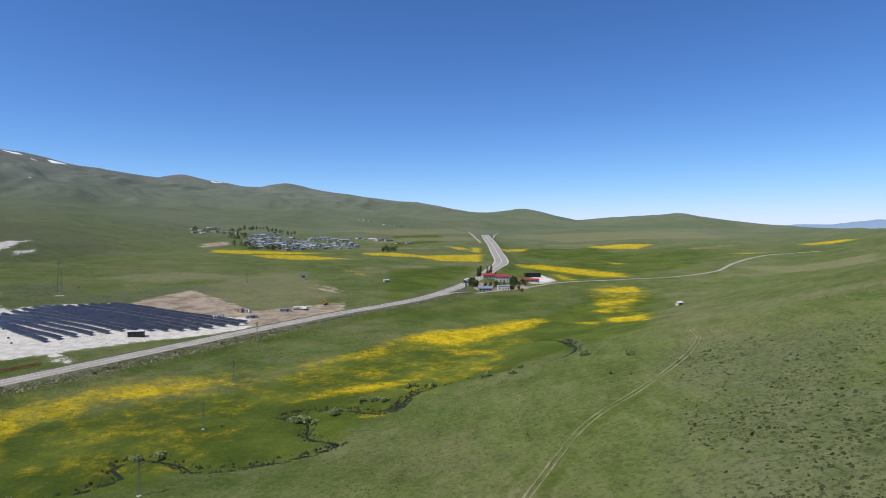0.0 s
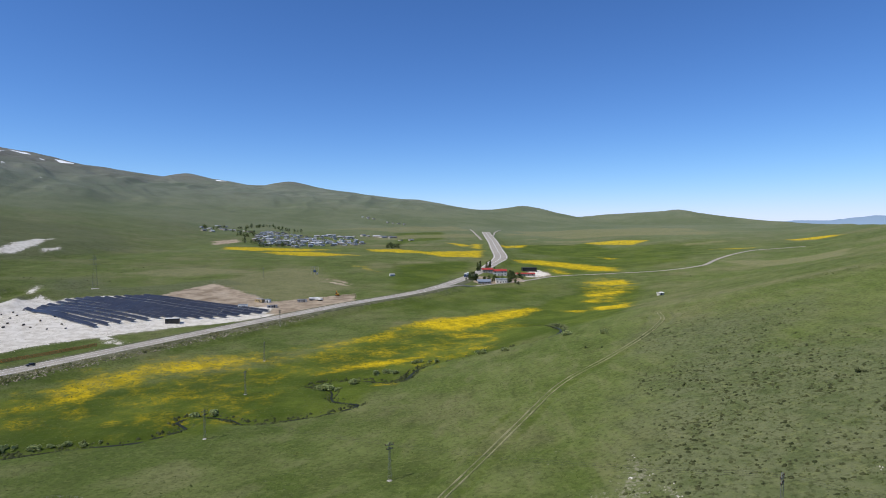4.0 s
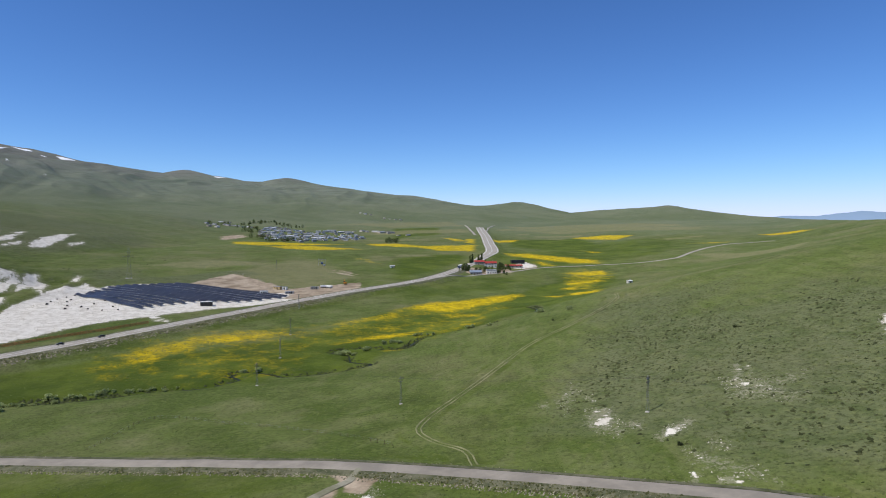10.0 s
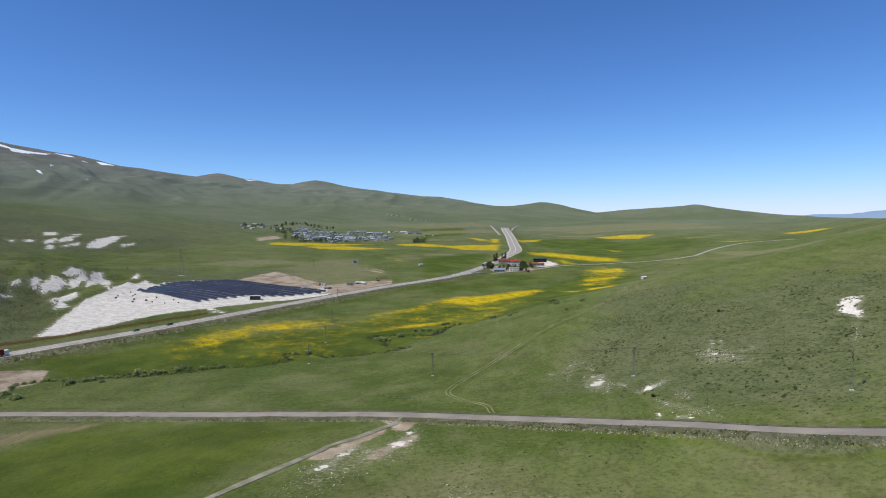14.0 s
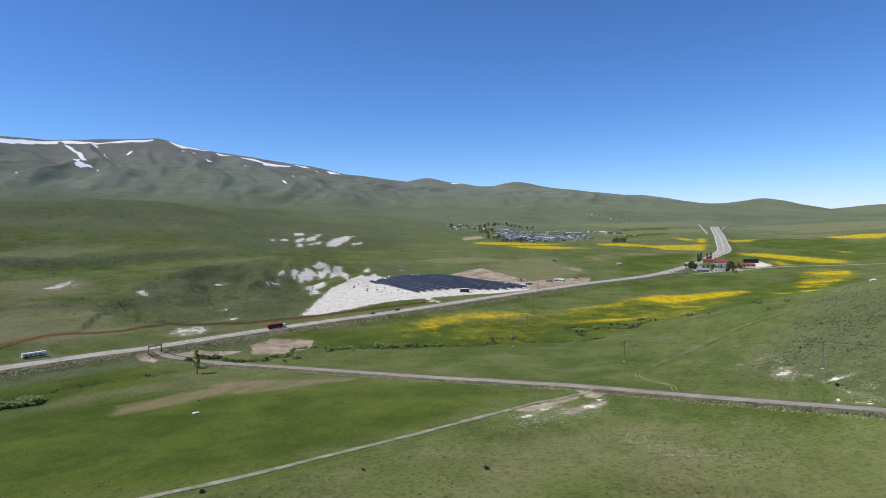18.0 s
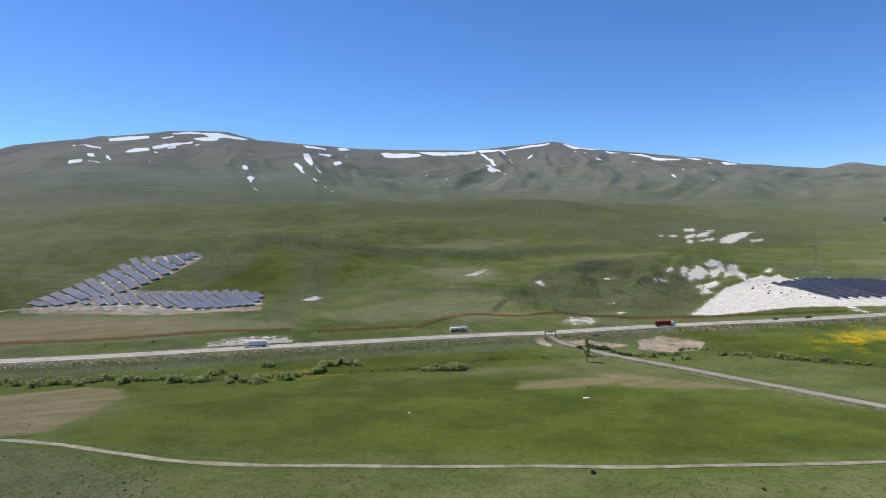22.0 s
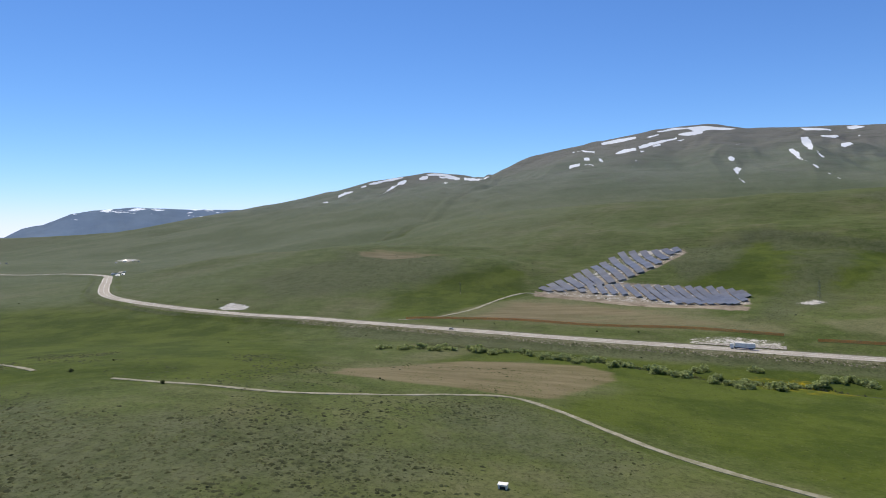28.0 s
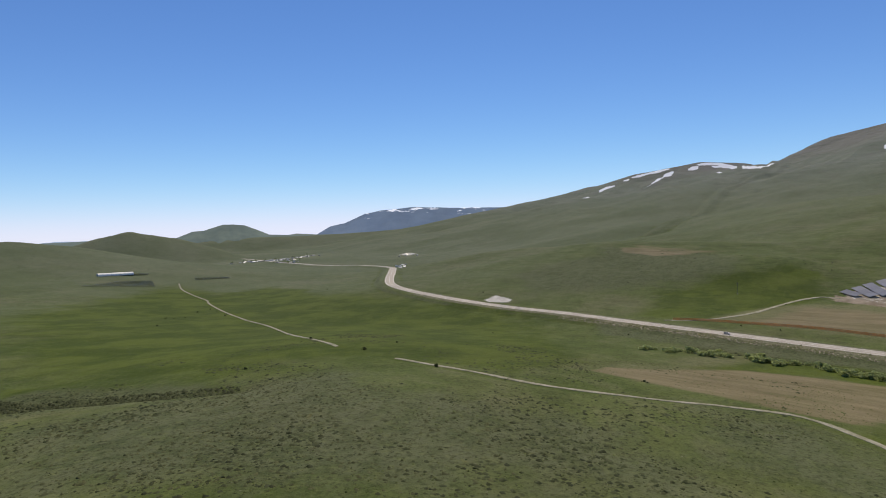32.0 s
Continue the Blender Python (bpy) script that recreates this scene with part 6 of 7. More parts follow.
def container(label, x, y, turn, size, material, category="container", roof=None):
    ob = thing("site_cabin" if category == "cabin" else "container", label, category)
    w, d, h = size
    part("body", Shape().box((0, 0, h / 2 + 0.15), (w, d, h), 0, 0.08), material, ob)
    part("roof", Shape().box((0, 0, h + 0.22), (w + 0.25, d + 0.25, 0.14)), roof or STEEL, ob)
    part("door", Shape().box((w * 0.2, -d / 2 - 0.02, 1.1 + 0.15), (1.0, 0.08, 2.0)), DARK_STEEL, ob)
    for k in (-0.3, 0.0):
        part("window", Shape().box((w * k, -d / 2 - 0.02, h * 0.6), (1.0, 0.07, 0.8)), GLASS, ob)
    part("skid", Shape().box((0, -d * 0.35, 0.05), (w, 0.2, 0.3)).box((0, d * 0.35, 0.05), (w, 0.2, 0.3)), DARK_STEEL, ob)
    return place(ob, x, y, turn)


a, b = PANEL_SHED
container("dark grey transformer house with a pale roof beside the panels", *middle(a, b), bearing_of(a, b), (9.0, 4.0, 3.4), DARK_STEEL, "transformer house", PAINT_WHITE)
container("white site cabin at the panel field's edge", *YARD_BOXES[0], 0.1, (7, 3, 2.8), PAINT_WHITE, "cabin")
container("sand-coloured site cabin on bare ground", *YARD_BOXES[1], -0.5, (8, 3, 2.6), simple("sand_paint", (0.5, 0.38, 0.2), (0.35, 0.26, 0.14), 2, 0.7, 0), "cabin")
container("pale container on the building yard", *YARD_BOXES[2], -0.3, (6, 2.5, 2.5), PAINT_WHITE)
container("pale flat container beside the track", *YARD_BOXES[3], 0.4, (8, 2.6, 1.8), CONCRETE)
container("grey container on the gravel yard", *YARD_BOXES[4], 0.2, (8, 2.5, 2.2), CONCRETE)


def excavator(label, x, y, turn):
    ob = thing("excavator", label, "digger")
    for s in (-1, 1):
        t = part("track", Shape().box((0, s * 1.1, 0.45), (4.2, 0.6, 0.9), 0, 0.25), TYRE, ob)
    part("house", Shape().box((-0.6, 0, 1.75), (3.2, 2.6, 1.3), 0, 0.15), ORANGE_PAINT, ob)
    part("cab", Shape().box((0.5, 0.75, 2.4), (1.5, 1.0, 1.7), 0, 0.12), GLASS, ob)
    part("boom", Shape().beam((0.9, -0.2, 2.0), (3.6, -0.2, 4.8), 0.28, 6), ORANGE_PAINT, ob)
    part("arm", Shape().beam((3.6, -0.2, 4.8), (5.4, -0.2, 2.4), 0.2, 6), ORANGE_PAINT, ob)
    part("bucket", Shape().box((5.5, -0.2, 1.9), (0.9, 1.2, 1.0), 0, 0.2), DARK_STEEL, ob)
    return place(ob, x, y, turn)


excavator("orange digger with a dark bucket on the building yard", *DIGGERS[2], 2.0)
for (x, y), tu in zip(DIGGERS[:2], (0.3, 2.6)):
    ob = thing("tipper_lorry", "white tipper lorry standing on the gravel yard", "lorry", "lorries on the yard")
    part("cab", Shape().box((3.4, 0, 1.7), (2.0, 2.4, 2.2), 0, 0.2), PAINT_WHITE, ob)
    part("windscreen", Shape().box((4.4, 0, 2.1), (0.06, 2.0, 0.9)), GLASS, ob)
    part("tipper_body", Shape().box((-0.8, 0, 1.9), (5.6, 2.5, 1.6), 0, 0.12), PAINT_WHITE, ob)
    part("chassis", Shape().box((0.5, 0, 0.8), (8.2, 1.0, 0.35)), DARK_STEEL, ob)
    for wx in (3.2, -1.2, -2.6):
        for wy in (-1.05, 1.05):
            part("wheel", Shape().wheel((wx, wy, 0.5), 0.5, 0.35), TYRE, ob)
    place(ob, x, y, tu)

# ---- trees and bushes ----


def leaf_cloud(n, sampler, size, seed):
    """n small crossed leaf sprays at places from sampler."""
    r = random.Random(seed)
    sh = Shape()
    for _ in range(n):
        c = Vector(sampler(r))
        u = Vector((r.gauss(0, 1), r.gauss(0, 1), r.gauss(0, 0.7))).normalized()
        w = u.orthogonal().normalized()
        w.rotate(Matrix.Rotation(r.uniform(0, 6.28), 3, u))
        k = size * r.uniform(0.55, 1.3)
        q = u.cross(w)
        sh.add([c - u * k, c + w * k * 0.7 + q * k * 0.2, c + u * k, c - w * k * 0.7 + q * k * 0.25], [(0, 1, 2, 3)])
    return sh


def lumpy(r, centres):
    c, rad = centres[r.randrange(len(centres))]
    d = Vector((r.gauss(0, 1), r.gauss(0, 1), r.gauss(0, 1))).normalized() * rad * r.uniform(0.55, 1.05)
    return c[0] + d[0], c[1] + d[1], max(0.1, c[2] + d[2])


def make_bush(seed, material, label, group, wide=1.6, high=1.7, n=230):
    r = random.Random(seed)
    ob = thing("willow_bush" if material is WILLOW else "shrub", label, "bush", group)
    stems = Shape()
    cs = []
    for k in range(7):
        a, d = r.uniform(0, 6.28), r.uniform(0.1, 1) * wide
        h = high * r.uniform(0.35, 0.8) * (1.1 - 0.4 * d / wide)
        cs.append(((math.cos(a) * d, math.sin(a) * d, h), r.uniform(0.55, 0.95) * high * 0.55))
        stems.beam((math.cos(a) * 0.15, math.sin(a) * 0.15, -0.3), (math.cos(a) * d, math.sin(a) * d, h), 0.07, 4, 0.025)
    part("stems", stems, BARK, ob)
    part("foliage", leaf_cloud(n, lambda q: lumpy(q, cs), 0.3 * high / 1.7, seed), material, ob)
    return ob


def make_tree(seed, material, label, group, high=9.0, spread=2.8, bare=0.22, n=520, slim=False):
    r = random.Random(seed)
    ob = thing("poplar_tree" if slim else "tree", label, "tree", group)
    trunk = Shape().beam((0, 0, -0.4), (0.05, 0, high * 0.45), 0.022 * high + 0.05, 7, 0.012 * high).beam((0.05, 0, high * 0.45), (0, 0.1, high * 0.86), 0.012 * high, 6, 0.02)
    limbs = Shape()
    cs = []
    for k in range(13):
        t = bare + (1 - bare) * (k + 0.5) / 13
        a = k * 2.4 + r.uniform(-0.4, 0.4)
        w = spread * (math.sin(math.pi * min(1, (t - bare) / (1 - bare) * 0.85 + 0.12)) ** 0.7) * r.uniform(0.6, 1.05)
        base = (0, 0, high * max(0.15, t - 0.13))
        tip = (math.cos(a) * w * 0.7, math.sin(a) * w * 0.7, high * t)
        limbs.beam(base, tip, 0.008 * high, 4, 0.02)
        cs.append((tip, max(0.45, (0.3 + 0.35 * r.random()) * spread)))
    cs.append(((0, 0, high * 0.92), spread * 0.33))
    part("trunk", trunk, BARK, ob)
    part("limbs", limbs, BARK, ob)
    part("crown", leaf_cloud(n, lambda q: lumpy(q, cs), 0.035 * high + 0.16, seed), material, ob)
    return ob


def scatter(masters, spots, seed, lo=0.7, hi=1.3, jitter=1.0):
    """The masters stand at the first places, copies at the rest."""
    r = random.Random(seed)
    for i, (x, y) in enumerate(spots):
        x, y = x + r.uniform(-jitter, jitter), y + r.uniform(-jitter, jitter)
        s = r.uniform(lo, hi)
        sc = (s * r.uniform(0.85, 1.3), s * r.uniform(0.85, 1.3), s)
        m = masters[i % len(masters)]
        (place if i < len(masters) and not m.get("set") else copy_at)(m, x, y, r.uniform(0, 6.28), sc, 0.2)
        m["set"] = 1


bushes = [make_bush(20 + k, WILLOW, "grey-green rounded willow bush beside the stream", "willow bushes along the stream") for k in range(4)]
more = []
r = random.Random(3)
for x, y in STREAM_BUSHES_A + STREAM_BUSHES_B:
    more.append((x, y))
    for _ in range(2):
        more.append((x + r.uniform(-4, 4), y + r.uniform(-6, 6)))
scatter(bushes, more, 5, 0.8, 1.5)
scatter(bushes, STREAM_BUSHES_D, 6, 0.7, 1.2)
low = []
for x, y in STREAM_BUSHES_C:
    low += [(x + r.uniform(-3, 3), y + r.uniform(-2, 2)) for _ in range(2)]
scatter(bushes, [q for q in low if q[0] > -75 or q[0] < -185], 8, 0.5, 1.0)
row = spline(HEDGE_LINE, 3.2)
scatter(bushes, [(x + r.uniform(-1.5, 1.5), y + r.uniform(-1.5, 1.5)) for x, y in row], 18, 0.4, 0.8)
shrubs = [make_bush(40 + k, SHRUB, "small dark green shrub alone in the grass", "lone shrubs in the meadows", 0.9, 1.4, 130) for k in range(3)]
scatter(shrubs, DOT_SHRUBS_A, 9, 0.7, 1.25)
scatter(shrubs, DOT_SHRUBS_B, 10, 0.5, 0.9)
HEDGE = leaf_material("hedge_leaves", (0.26, 0.32, 0.12), (0.11, 0.15, 0.05))
hedge = [make_bush(50 + k, HEDGE, "leafy green roadside bush by the lane", "bushes beside the lane", 1.5, 2.6, 260) for k in range(2)]
scatter(hedge, LANE_BUSHES, 11, 0.8, 1.15)
lone = make_tree(60, leaf_material("lime_green_leaves", (0.34, 0.4, 0.14), (0.16, 0.2, 0.06)), "tall slender green tree beside the lane", "", 14, 2.2, 0.28, 300)
place(lone, *ROADSIDE_TREE[0], 0.3)
poplars = [make_tree(70 + k, LEAF, "dark green poplar beside the farmstead", "farmstead trees", 10 + k, 1.5, 0.1, 420, True) for k in range(2)]
broad = [make_tree(80 + k, LEAF, "dense dark green tree around the farmstead", "farmstead trees", 7.5 + k, 3.2, 0.15, 520) for k in range(3)]
scatter(poplars, [FARM_TREES[i] for i in (3, 4, 15, 17)], 12, 0.9, 1.15)
scatter(broad, [p for i, p in enumerate(FARM_TREES) if i not in (3, 4, 15, 17)], 13, 0.65, 1.0, 2)
scatter(broad, [(x + r.uniform(-7, 7), y + r.uniform(-6, 6)) for x, y in FARM_TREES for _ in range(2)], 16, 0.4, 0.75, 2)
town = [make_tree(90 + k, LEAF, "dark green tree among the village houses", "village trees", 10, 4.0, 0.12, 300) for k in range(2)]
spots = []
for x, y in VILLAGE_TREES:
    spots += [(x + r.uniform(-24, 24), y + r.uniform(-10, 24)) for _ in range(3)]
    spots += [(x, y), (x + r.uniform(-14, 14), y + r.uniform(-14, 14))]
scatter(town, spots, 14, 0.65, 1.1, 3)
scatter(town, [(x + r.uniform(-25, 25), y + r.uniform(-25, 25)) for x, y in SOUTH_VILLAGE], 15, 0.6, 1.0)

# ---- houses ----


def house(name, label, category, group, size, wall, roof, rise=1.6, storeys=1, flat=False, windows=True):
    w, d, h = size
    ob = thing(name, label, category, group)
    body = Shape().box((0, 0, h / 2 - 0.4), (w, d, h + 0.8))
    if not flat:
        for s in (-1, 1):
            body.add([(s * w / 2, -d / 2, h), (s * w / 2, d / 2, h), (s * w / 2, 0, h + rise)], [(0, 1, 2) if s > 0 else (2, 1, 0)])
    part("wall", body, wall, ob)
    if flat:
        part("roof", Shape().box((0, 0, h + 0.15), (w + 0.7, d + 0.7, 0.32), 0, 0.06), roof, ob)
    else:
        rf = part("roof", Shape().gable(w, d, h, rise), roof, ob)
        part("chimney", Shape().box((w * 0.22, d * 0.12, h + rise + 0.2), (0.6, 0.6, 1.3), 0, 0.05), CONCRETE, rf)
    part("door", Shape().box((-w * 0.1, -d / 2 - 0.03, 1.0), (1.0, 0.1, 2.05)), BROWN_WOOD, ob)
    if windows:
        for k in range(storeys):
            for u in (-0.36, 0.14, 0.36):
                win = part("window", Shape().box((w * u, -d / 2 - 0.03, 1.6 + 2.9 * k), (1.2, 0.1, 1.2)), GLASS, ob)
                part("sill", Shape().box((w * u, -d / 2 - 0.08, 0.96 + 2.9 * k), (1.4, 0.2, 0.08)), PAINT_WHITE, win)
    return ob


def inside(x, y, ring):
    odd = False
    for (ax, ay), (bx, by) in zip(ring, ring[1:] + ring[:1]):
        if (ay > y) != (by > y) and x < ax + (y - ay) * (bx - ax) / (by - ay):
            odd = not odd
    return odd


r = random.Random(21)
VG = "village houses"
kinds = [
    house("house", "low village house with a silvery sheet metal roof", "house", VG, (13, 9, 3.4), WALL, ROOF_GREY),
    house("house", "low village house with a blue-grey metal roof", "house", VG, (11, 9, 3.4), WALL, ROOF_BLUE, 1.9),
    house("house", "long low village barn with a grey metal roof", "barn", VG, (19, 9, 3.2), WALL, ROOF_GREY, 1.3),
    house("house", "flat-roofed earthen village house", "house", VG, (12, 9, 3.2), WALL, ROOF_BROWN, 0, 1, True),
    house("house", "whitewashed village house with a pale metal roof", "house", VG, (11, 8, 5.6), WALL_WHITE, ROOF_GREY, 1.6, 2),
]
taken = []
lo = [min(p[i] for p in VILLAGE_EDGE) for i in (0, 1)]
hi = [max(p[i] for p in VILLAGE_EDGE) for i in (0, 1)]
used = set()


def put_house(i, x, y, turn, s=1.0):
    (copy_at if i in used else place)(kinds[i], x, y, turn, s, 0.3)
    used.add(i)


for _ in range(4000):
    x, y = r.uniform(lo[0], hi[0]), r.uniform(lo[1], hi[1])
    if len(taken) < 210 and inside(x, y, VILLAGE_EDGE) and all((x - p) ** 2 + (y - q) ** 2 > 15 ** 2 for p, q in taken):
        taken.append((x, y))
        put_house(r.choice((0, 0, 1, 1, 2, 3, 3, 4)), x, y, r.choice((0.25, 1.82)) + r.uniform(-0.25, 0.25), r.uniform(0.65, 1.0))
for x, y in VILLAGE_WEST + EAST_HOUSES:
    for k in range(2):
        put_house(r.choice((0, 2, 3)), x + 22 * k * r.choice((-1, 1)), y + r.uniform(-6, 6), r.uniform(0, 3), r.uniform(0.8, 1.1))
for x, y in SOUTH_VILLAGE:
    for k in range(5):
        put_house(r.choice((0, 1, 1, 1, 3)), x + r.uniform(-24, 24), y + r.uniform(-24, 24), r.uniform(0, 3), r.uniform(0.6, 0.85))
for x, y in SOUTH_HAMLET:
    put_house(r.choice((0, 1, 4)), x, y, r.uniform(0, 3), r.uniform(0.6, 0.9))

# farmstead
a, b = FARM_HOUSE
red = house("farmhouse", "two-storey white farmhouse with a red tiled roof", "house", "", (17, 11, 5.8), WALL_WHITE, ROOF_RED, 2.2, 2)
place(red, (a[0] + b[0]) / 2 + 1, (a[1] + b[1]) / 2 + 6, 0.12, 1.0, 0.3)
wing = house("farm_wing", "lower wing with a dark red roof beside the farmhouse", "outbuilding", "", (13, 9, 4.0), WALL, ROOF_RED, 1.8)
place(wing, (a[0] + b[0]) / 2 - 14, (a[1] + b[1]) / 2 + 4, 0.12, 1.0, 0.3)
a, b = FARM_WHITE
place(house("white_shed", "white flat-roofed shed beside the farm lane", "outbuilding", "", (12.5, 7, 4.6), WALL_WHITE, ROOF_GREY, 0, 1, True), *middle(a, b), 0.1, 1.0, 0.3)
a, b = FARM_BLUE
place(house("blue_roofed_house", "small house with a blue-grey metal roof by the lane", "house", "", (14, 9, 3.4), WALL, ROOF_BLUE, 2.0), *middle(a, b), 0.1, 1.0, 0.3)
a, b = FARM_SHED
place(house("long_shed", "long low shed with a dark red roof at the yard", "outbuilding", "", (23, 8, 3.2), WALL, ROOF_RED, 1.2), *middle(a, b), 0.15, 1.0, 0.3)
a, b = FARM_BARN
place(house("black_barn", "black open-sided barn behind the gravel yard", "barn", "", (19, 8, 5), DARK_PAINT, DARK_STEEL, 0, 1, True, False), *middle(a, b), 0.1, 1.0, 0.3)
x, y = FIELD_HOUSE[0]
place(house("field_hut", "small pale hut standing alone in the field", "hut", "", (8, 5, 3), WALL_WHITE, ROOF_GREY, 1.0), x, y, 0.4, 0.7)
x, y = FIELD_HOUSE[1]
place(house("white_hut", "tiny white hut beside a looping track", "hut", "", (5, 3.2, 2.4), WALL_WHITE, PAINT_WHITE, 0.6, 1, False, False), x, y, 0.5)
# tunnel greenhouse on the plain
a, b = GREENHOUSE
ob = thing("greenhouse", "long white plastic tunnel greenhouse on the plain", "greenhouse")
ln = math.dist(a, b)
tun = Shape()
ring = [(math.cos(math.pi * k / 10) * 6, math.sin(math.pi * k / 10) * 5) for k in range(11)]
tun.add([(s * ln / 2, p, q) for s in (-1, 1) for p, q in ring], [(i, i + 1, 12 + i, 11 + i) for i in range(10)] + [tuple(range(10, -1, -1)), tuple(range(11, 22))])
part("cover", tun, PAINT_WHITE, ob)
for k in range(9):
    hoop = Shape()
    for (p, q), (p2, q2) in zip(ring[:-1], ring[1:]):
        hoop.beam(((k / 8 - 0.5) * ln, p * 1.01, q * 1.01), ((k / 8 - 0.5) * ln, p2 * 1.01, q2 * 1.01), 0.1)
    part("hoop", hoop, STEEL, ob)
place(ob, *middle(a, b), bearing_of(a, b))

# ---- fences, poles, gate ----
board = Shape().box((0, 0, 0), (3.9, 0.05, 0.42))
post = Shape().box((0, 0.06, 0.85), (0.16, 0.16, 2.5))
slat_mesh = mesh_object("board", board.v, board.f, FENCE_SLATS)
post_mesh = mesh_object("fence_post", post.v, post.f, FENCE_SLATS)


def line_fence(line, label, step=4.0):
    q = spline(line, step)
    ob = thing("snow_fence", label, "fence")
    o = (q[0][0], q[0][1], float(ground_z(*q[0])[0]))
    ob.location = o
    z = ground_z(q[:, 0], q[:, 1])
    for i in range(len(q) - 1):
        d = q[i + 1] - q[i]
        turn = math.atan2(d[1], d[0])
        pitch = math.atan2(z[i + 1] - z[i], np.linalg.norm(d))
        m = ((q[i] + q[i + 1]) / 2 - o[:2])
        zm = (z[i] + z[i + 1]) / 2
        for src, c, zz, tilt in ((slat_mesh, m, zm + 0.45, pitch), (slat_mesh, m, zm + 1.07, pitch), (slat_mesh, m, zm + 1.69, pitch), (post_mesh, q[i] - o[:2], z[i], 0)):
            c2 = src.copy()
            scene.collection.objects.link(c2)
            c2.parent = ob
            c2.matrix_basis = Matrix.Translation((c[0], c[1], zz - o[2])) @ Matrix.Rotation(turn, 4, "Z") @ Matrix.Rotation(-tilt, 4, "Y") @ Matrix.Diagonal((np.linalg.norm(d) / 4, 1, 1, 1))
    return ob


line_fence(SNOW_FENCE_A, "orange-brown slatted snow fence above the highway")
line_fence(SNOW_FENCE_B, "orange-brown slatted snow fence along the hill foot")
for m in (slat_mesh, post_mesh):
    bpy.data.objects.remove(m)


def wire_fence(line, label, step, high):
    q = spline(line, step)
    z = ground_z(q[:, 0], q[:, 1])
    ob = thing("wire_fence", label, "fence")
    ob.location = (*q[0], z[0])
    for (x, y), h in zip(q, z):
        part("fence_post", Shape().beam((x - q[0][0], y - q[0][1], h - z[0] - 0.3), (x - q[0][0], y - q[0][1], h - z[0] + high), 0.055, 5), BROWN_WOOD, ob)
    for lv in (0.35, 0.7, 0.95):
        sh = Shape()
        for i in range(len(q) - 1):
            sh.beam((*(q[i] - q[0]), z[i] - z[0] + high * lv), (*(q[i + 1] - q[0]), z[i + 1] - z[0] + high * lv), 0.012, 3)
        part("wire", sh, STEEL, ob)
    return ob


wire_fence(WIRE_FENCE, "thin wire fence on weathered posts across the pasture", 3.2, 1.3)
wire_fence(YARD_FENCE, "brown post and wire fence round the solar yard", 4.0, 2.0)


def lattice(name, high, foot, label, group, arms):
    ob = thing(name, label, "power pole", group)
    tip = foot * 0.32
    levels = 7
    rad = 0.022 * high / 11 + 0.01
    for sx, sy in ((-1, -1), (1, -1), (1, 1), (-1, 1)):
        part("leg", Shape().beam((sx * foot, sy * foot, -0.3), (sx * tip, sy * tip, high), rad, 4), POLE_STEEL, ob)
    for s in range(4):
        brace = Shape()
        for k in range(levels):
            t0, t1 = k / levels, (k + 1) / levels
            w0, w1 = foot + (tip - foot) * t0, foot + (tip - foot) * t1
            a = [(-w0, -w0), (w0, -w0), (w0, w0), (-w0, w0)]
            b = [(-w1, -w1), (w1, -w1), (w1, w1), (-w1, w1)]
            i, j = (s, (s + 1) % 4) if k % 2 else ((s + 1) % 4, s)
            brace.beam((*a[i], high * t0), (*b[j], high * t1), rad * 0.7, 3)
            brace.beam((*b[i], high * t1), (*b[j], high * t1), rad * 0.7, 3)
        part("bracing", brace, POLE_STEEL, ob)
    for z, w in arms:
        arm = part("crossarm", Shape().box((0, 0, z), (w * 2, 0.14, 0.14)).beam((-w, 0, z), (0, 0, z + 0.8), 0.04, 3).beam((w, 0, z), (0, 0, z + 0.8), 0.04, 3), POLE_STEEL, ob)
        for x in (-w, 0, w):
            part("insulator", Shape().beam((x, 0, z), (x, 0, z + 0.45), 0.09, 6), BROWN_WOOD, arm)
    part("footing", Shape().box((0, 0, 0), (foot * 3, foot * 3, 0.5), 0, 0.06), CONCRETE, ob)
    return ob


pole = lattice("lattice_pole", 11.5, 0.42, "slender grey steel lattice power pole on a concrete foot", "power poles in the meadows", [(10.6, 1.3), (9.4, 1.0)])
place(pole, *SMALL_POLES[0], 0.6)
turns = [0.6, 0.8, 0.9, 0.9, 1.4, 1.4, 1.2, 1.2, 0.5, 0.6]
for (x, y), tu in list(zip(SMALL_POLES, turns))[1:]:
    copy_at(pole, x, y, tu, 1.0)
pylon = lattice("pylon", 31, 2.2, "tall grey steel lattice transmission pylon on the slope", "transmission pylons", [(27, 4.5), (22.5, 5.5)])
place(pylon, *TALL_PYLON[0], 0.5)
copy_at(pylon, *TALL_PYLON[1], 0.5, 0.6)
# slack wires between the near poles
order = [SMALL_POLES[i] for i in (3, 1, 0, 2, 4, 5, 7)]
wire = thing("power_line", "thin slack power wires between lattice poles", "power line")
for s in (-1.25, 0, 1.25):
    sh = Shape()
    for (ax, ay), (bx, by) in zip(order[:-1], order[1:]):
        za, zb = ground_z(ax, ay)[0] + 11, ground_z(bx, by)[0] + 11
        n = Vector((-(by - ay), bx - ax, 0)).normalized() * s
        pts = [(ax + (bx - ax) * t + n.x, ay + (by - ay) * t + n.y, za + (zb - za) * t - 4 * 1.4 * t * (1 - t)) for t in np.linspace(0, 1, 9)]
        for p, q in zip(pts[:-1], pts[1:]):
            sh.beam(p, q, 0.016, 3)
    part("wire", sh, DARK_STEEL, wire)
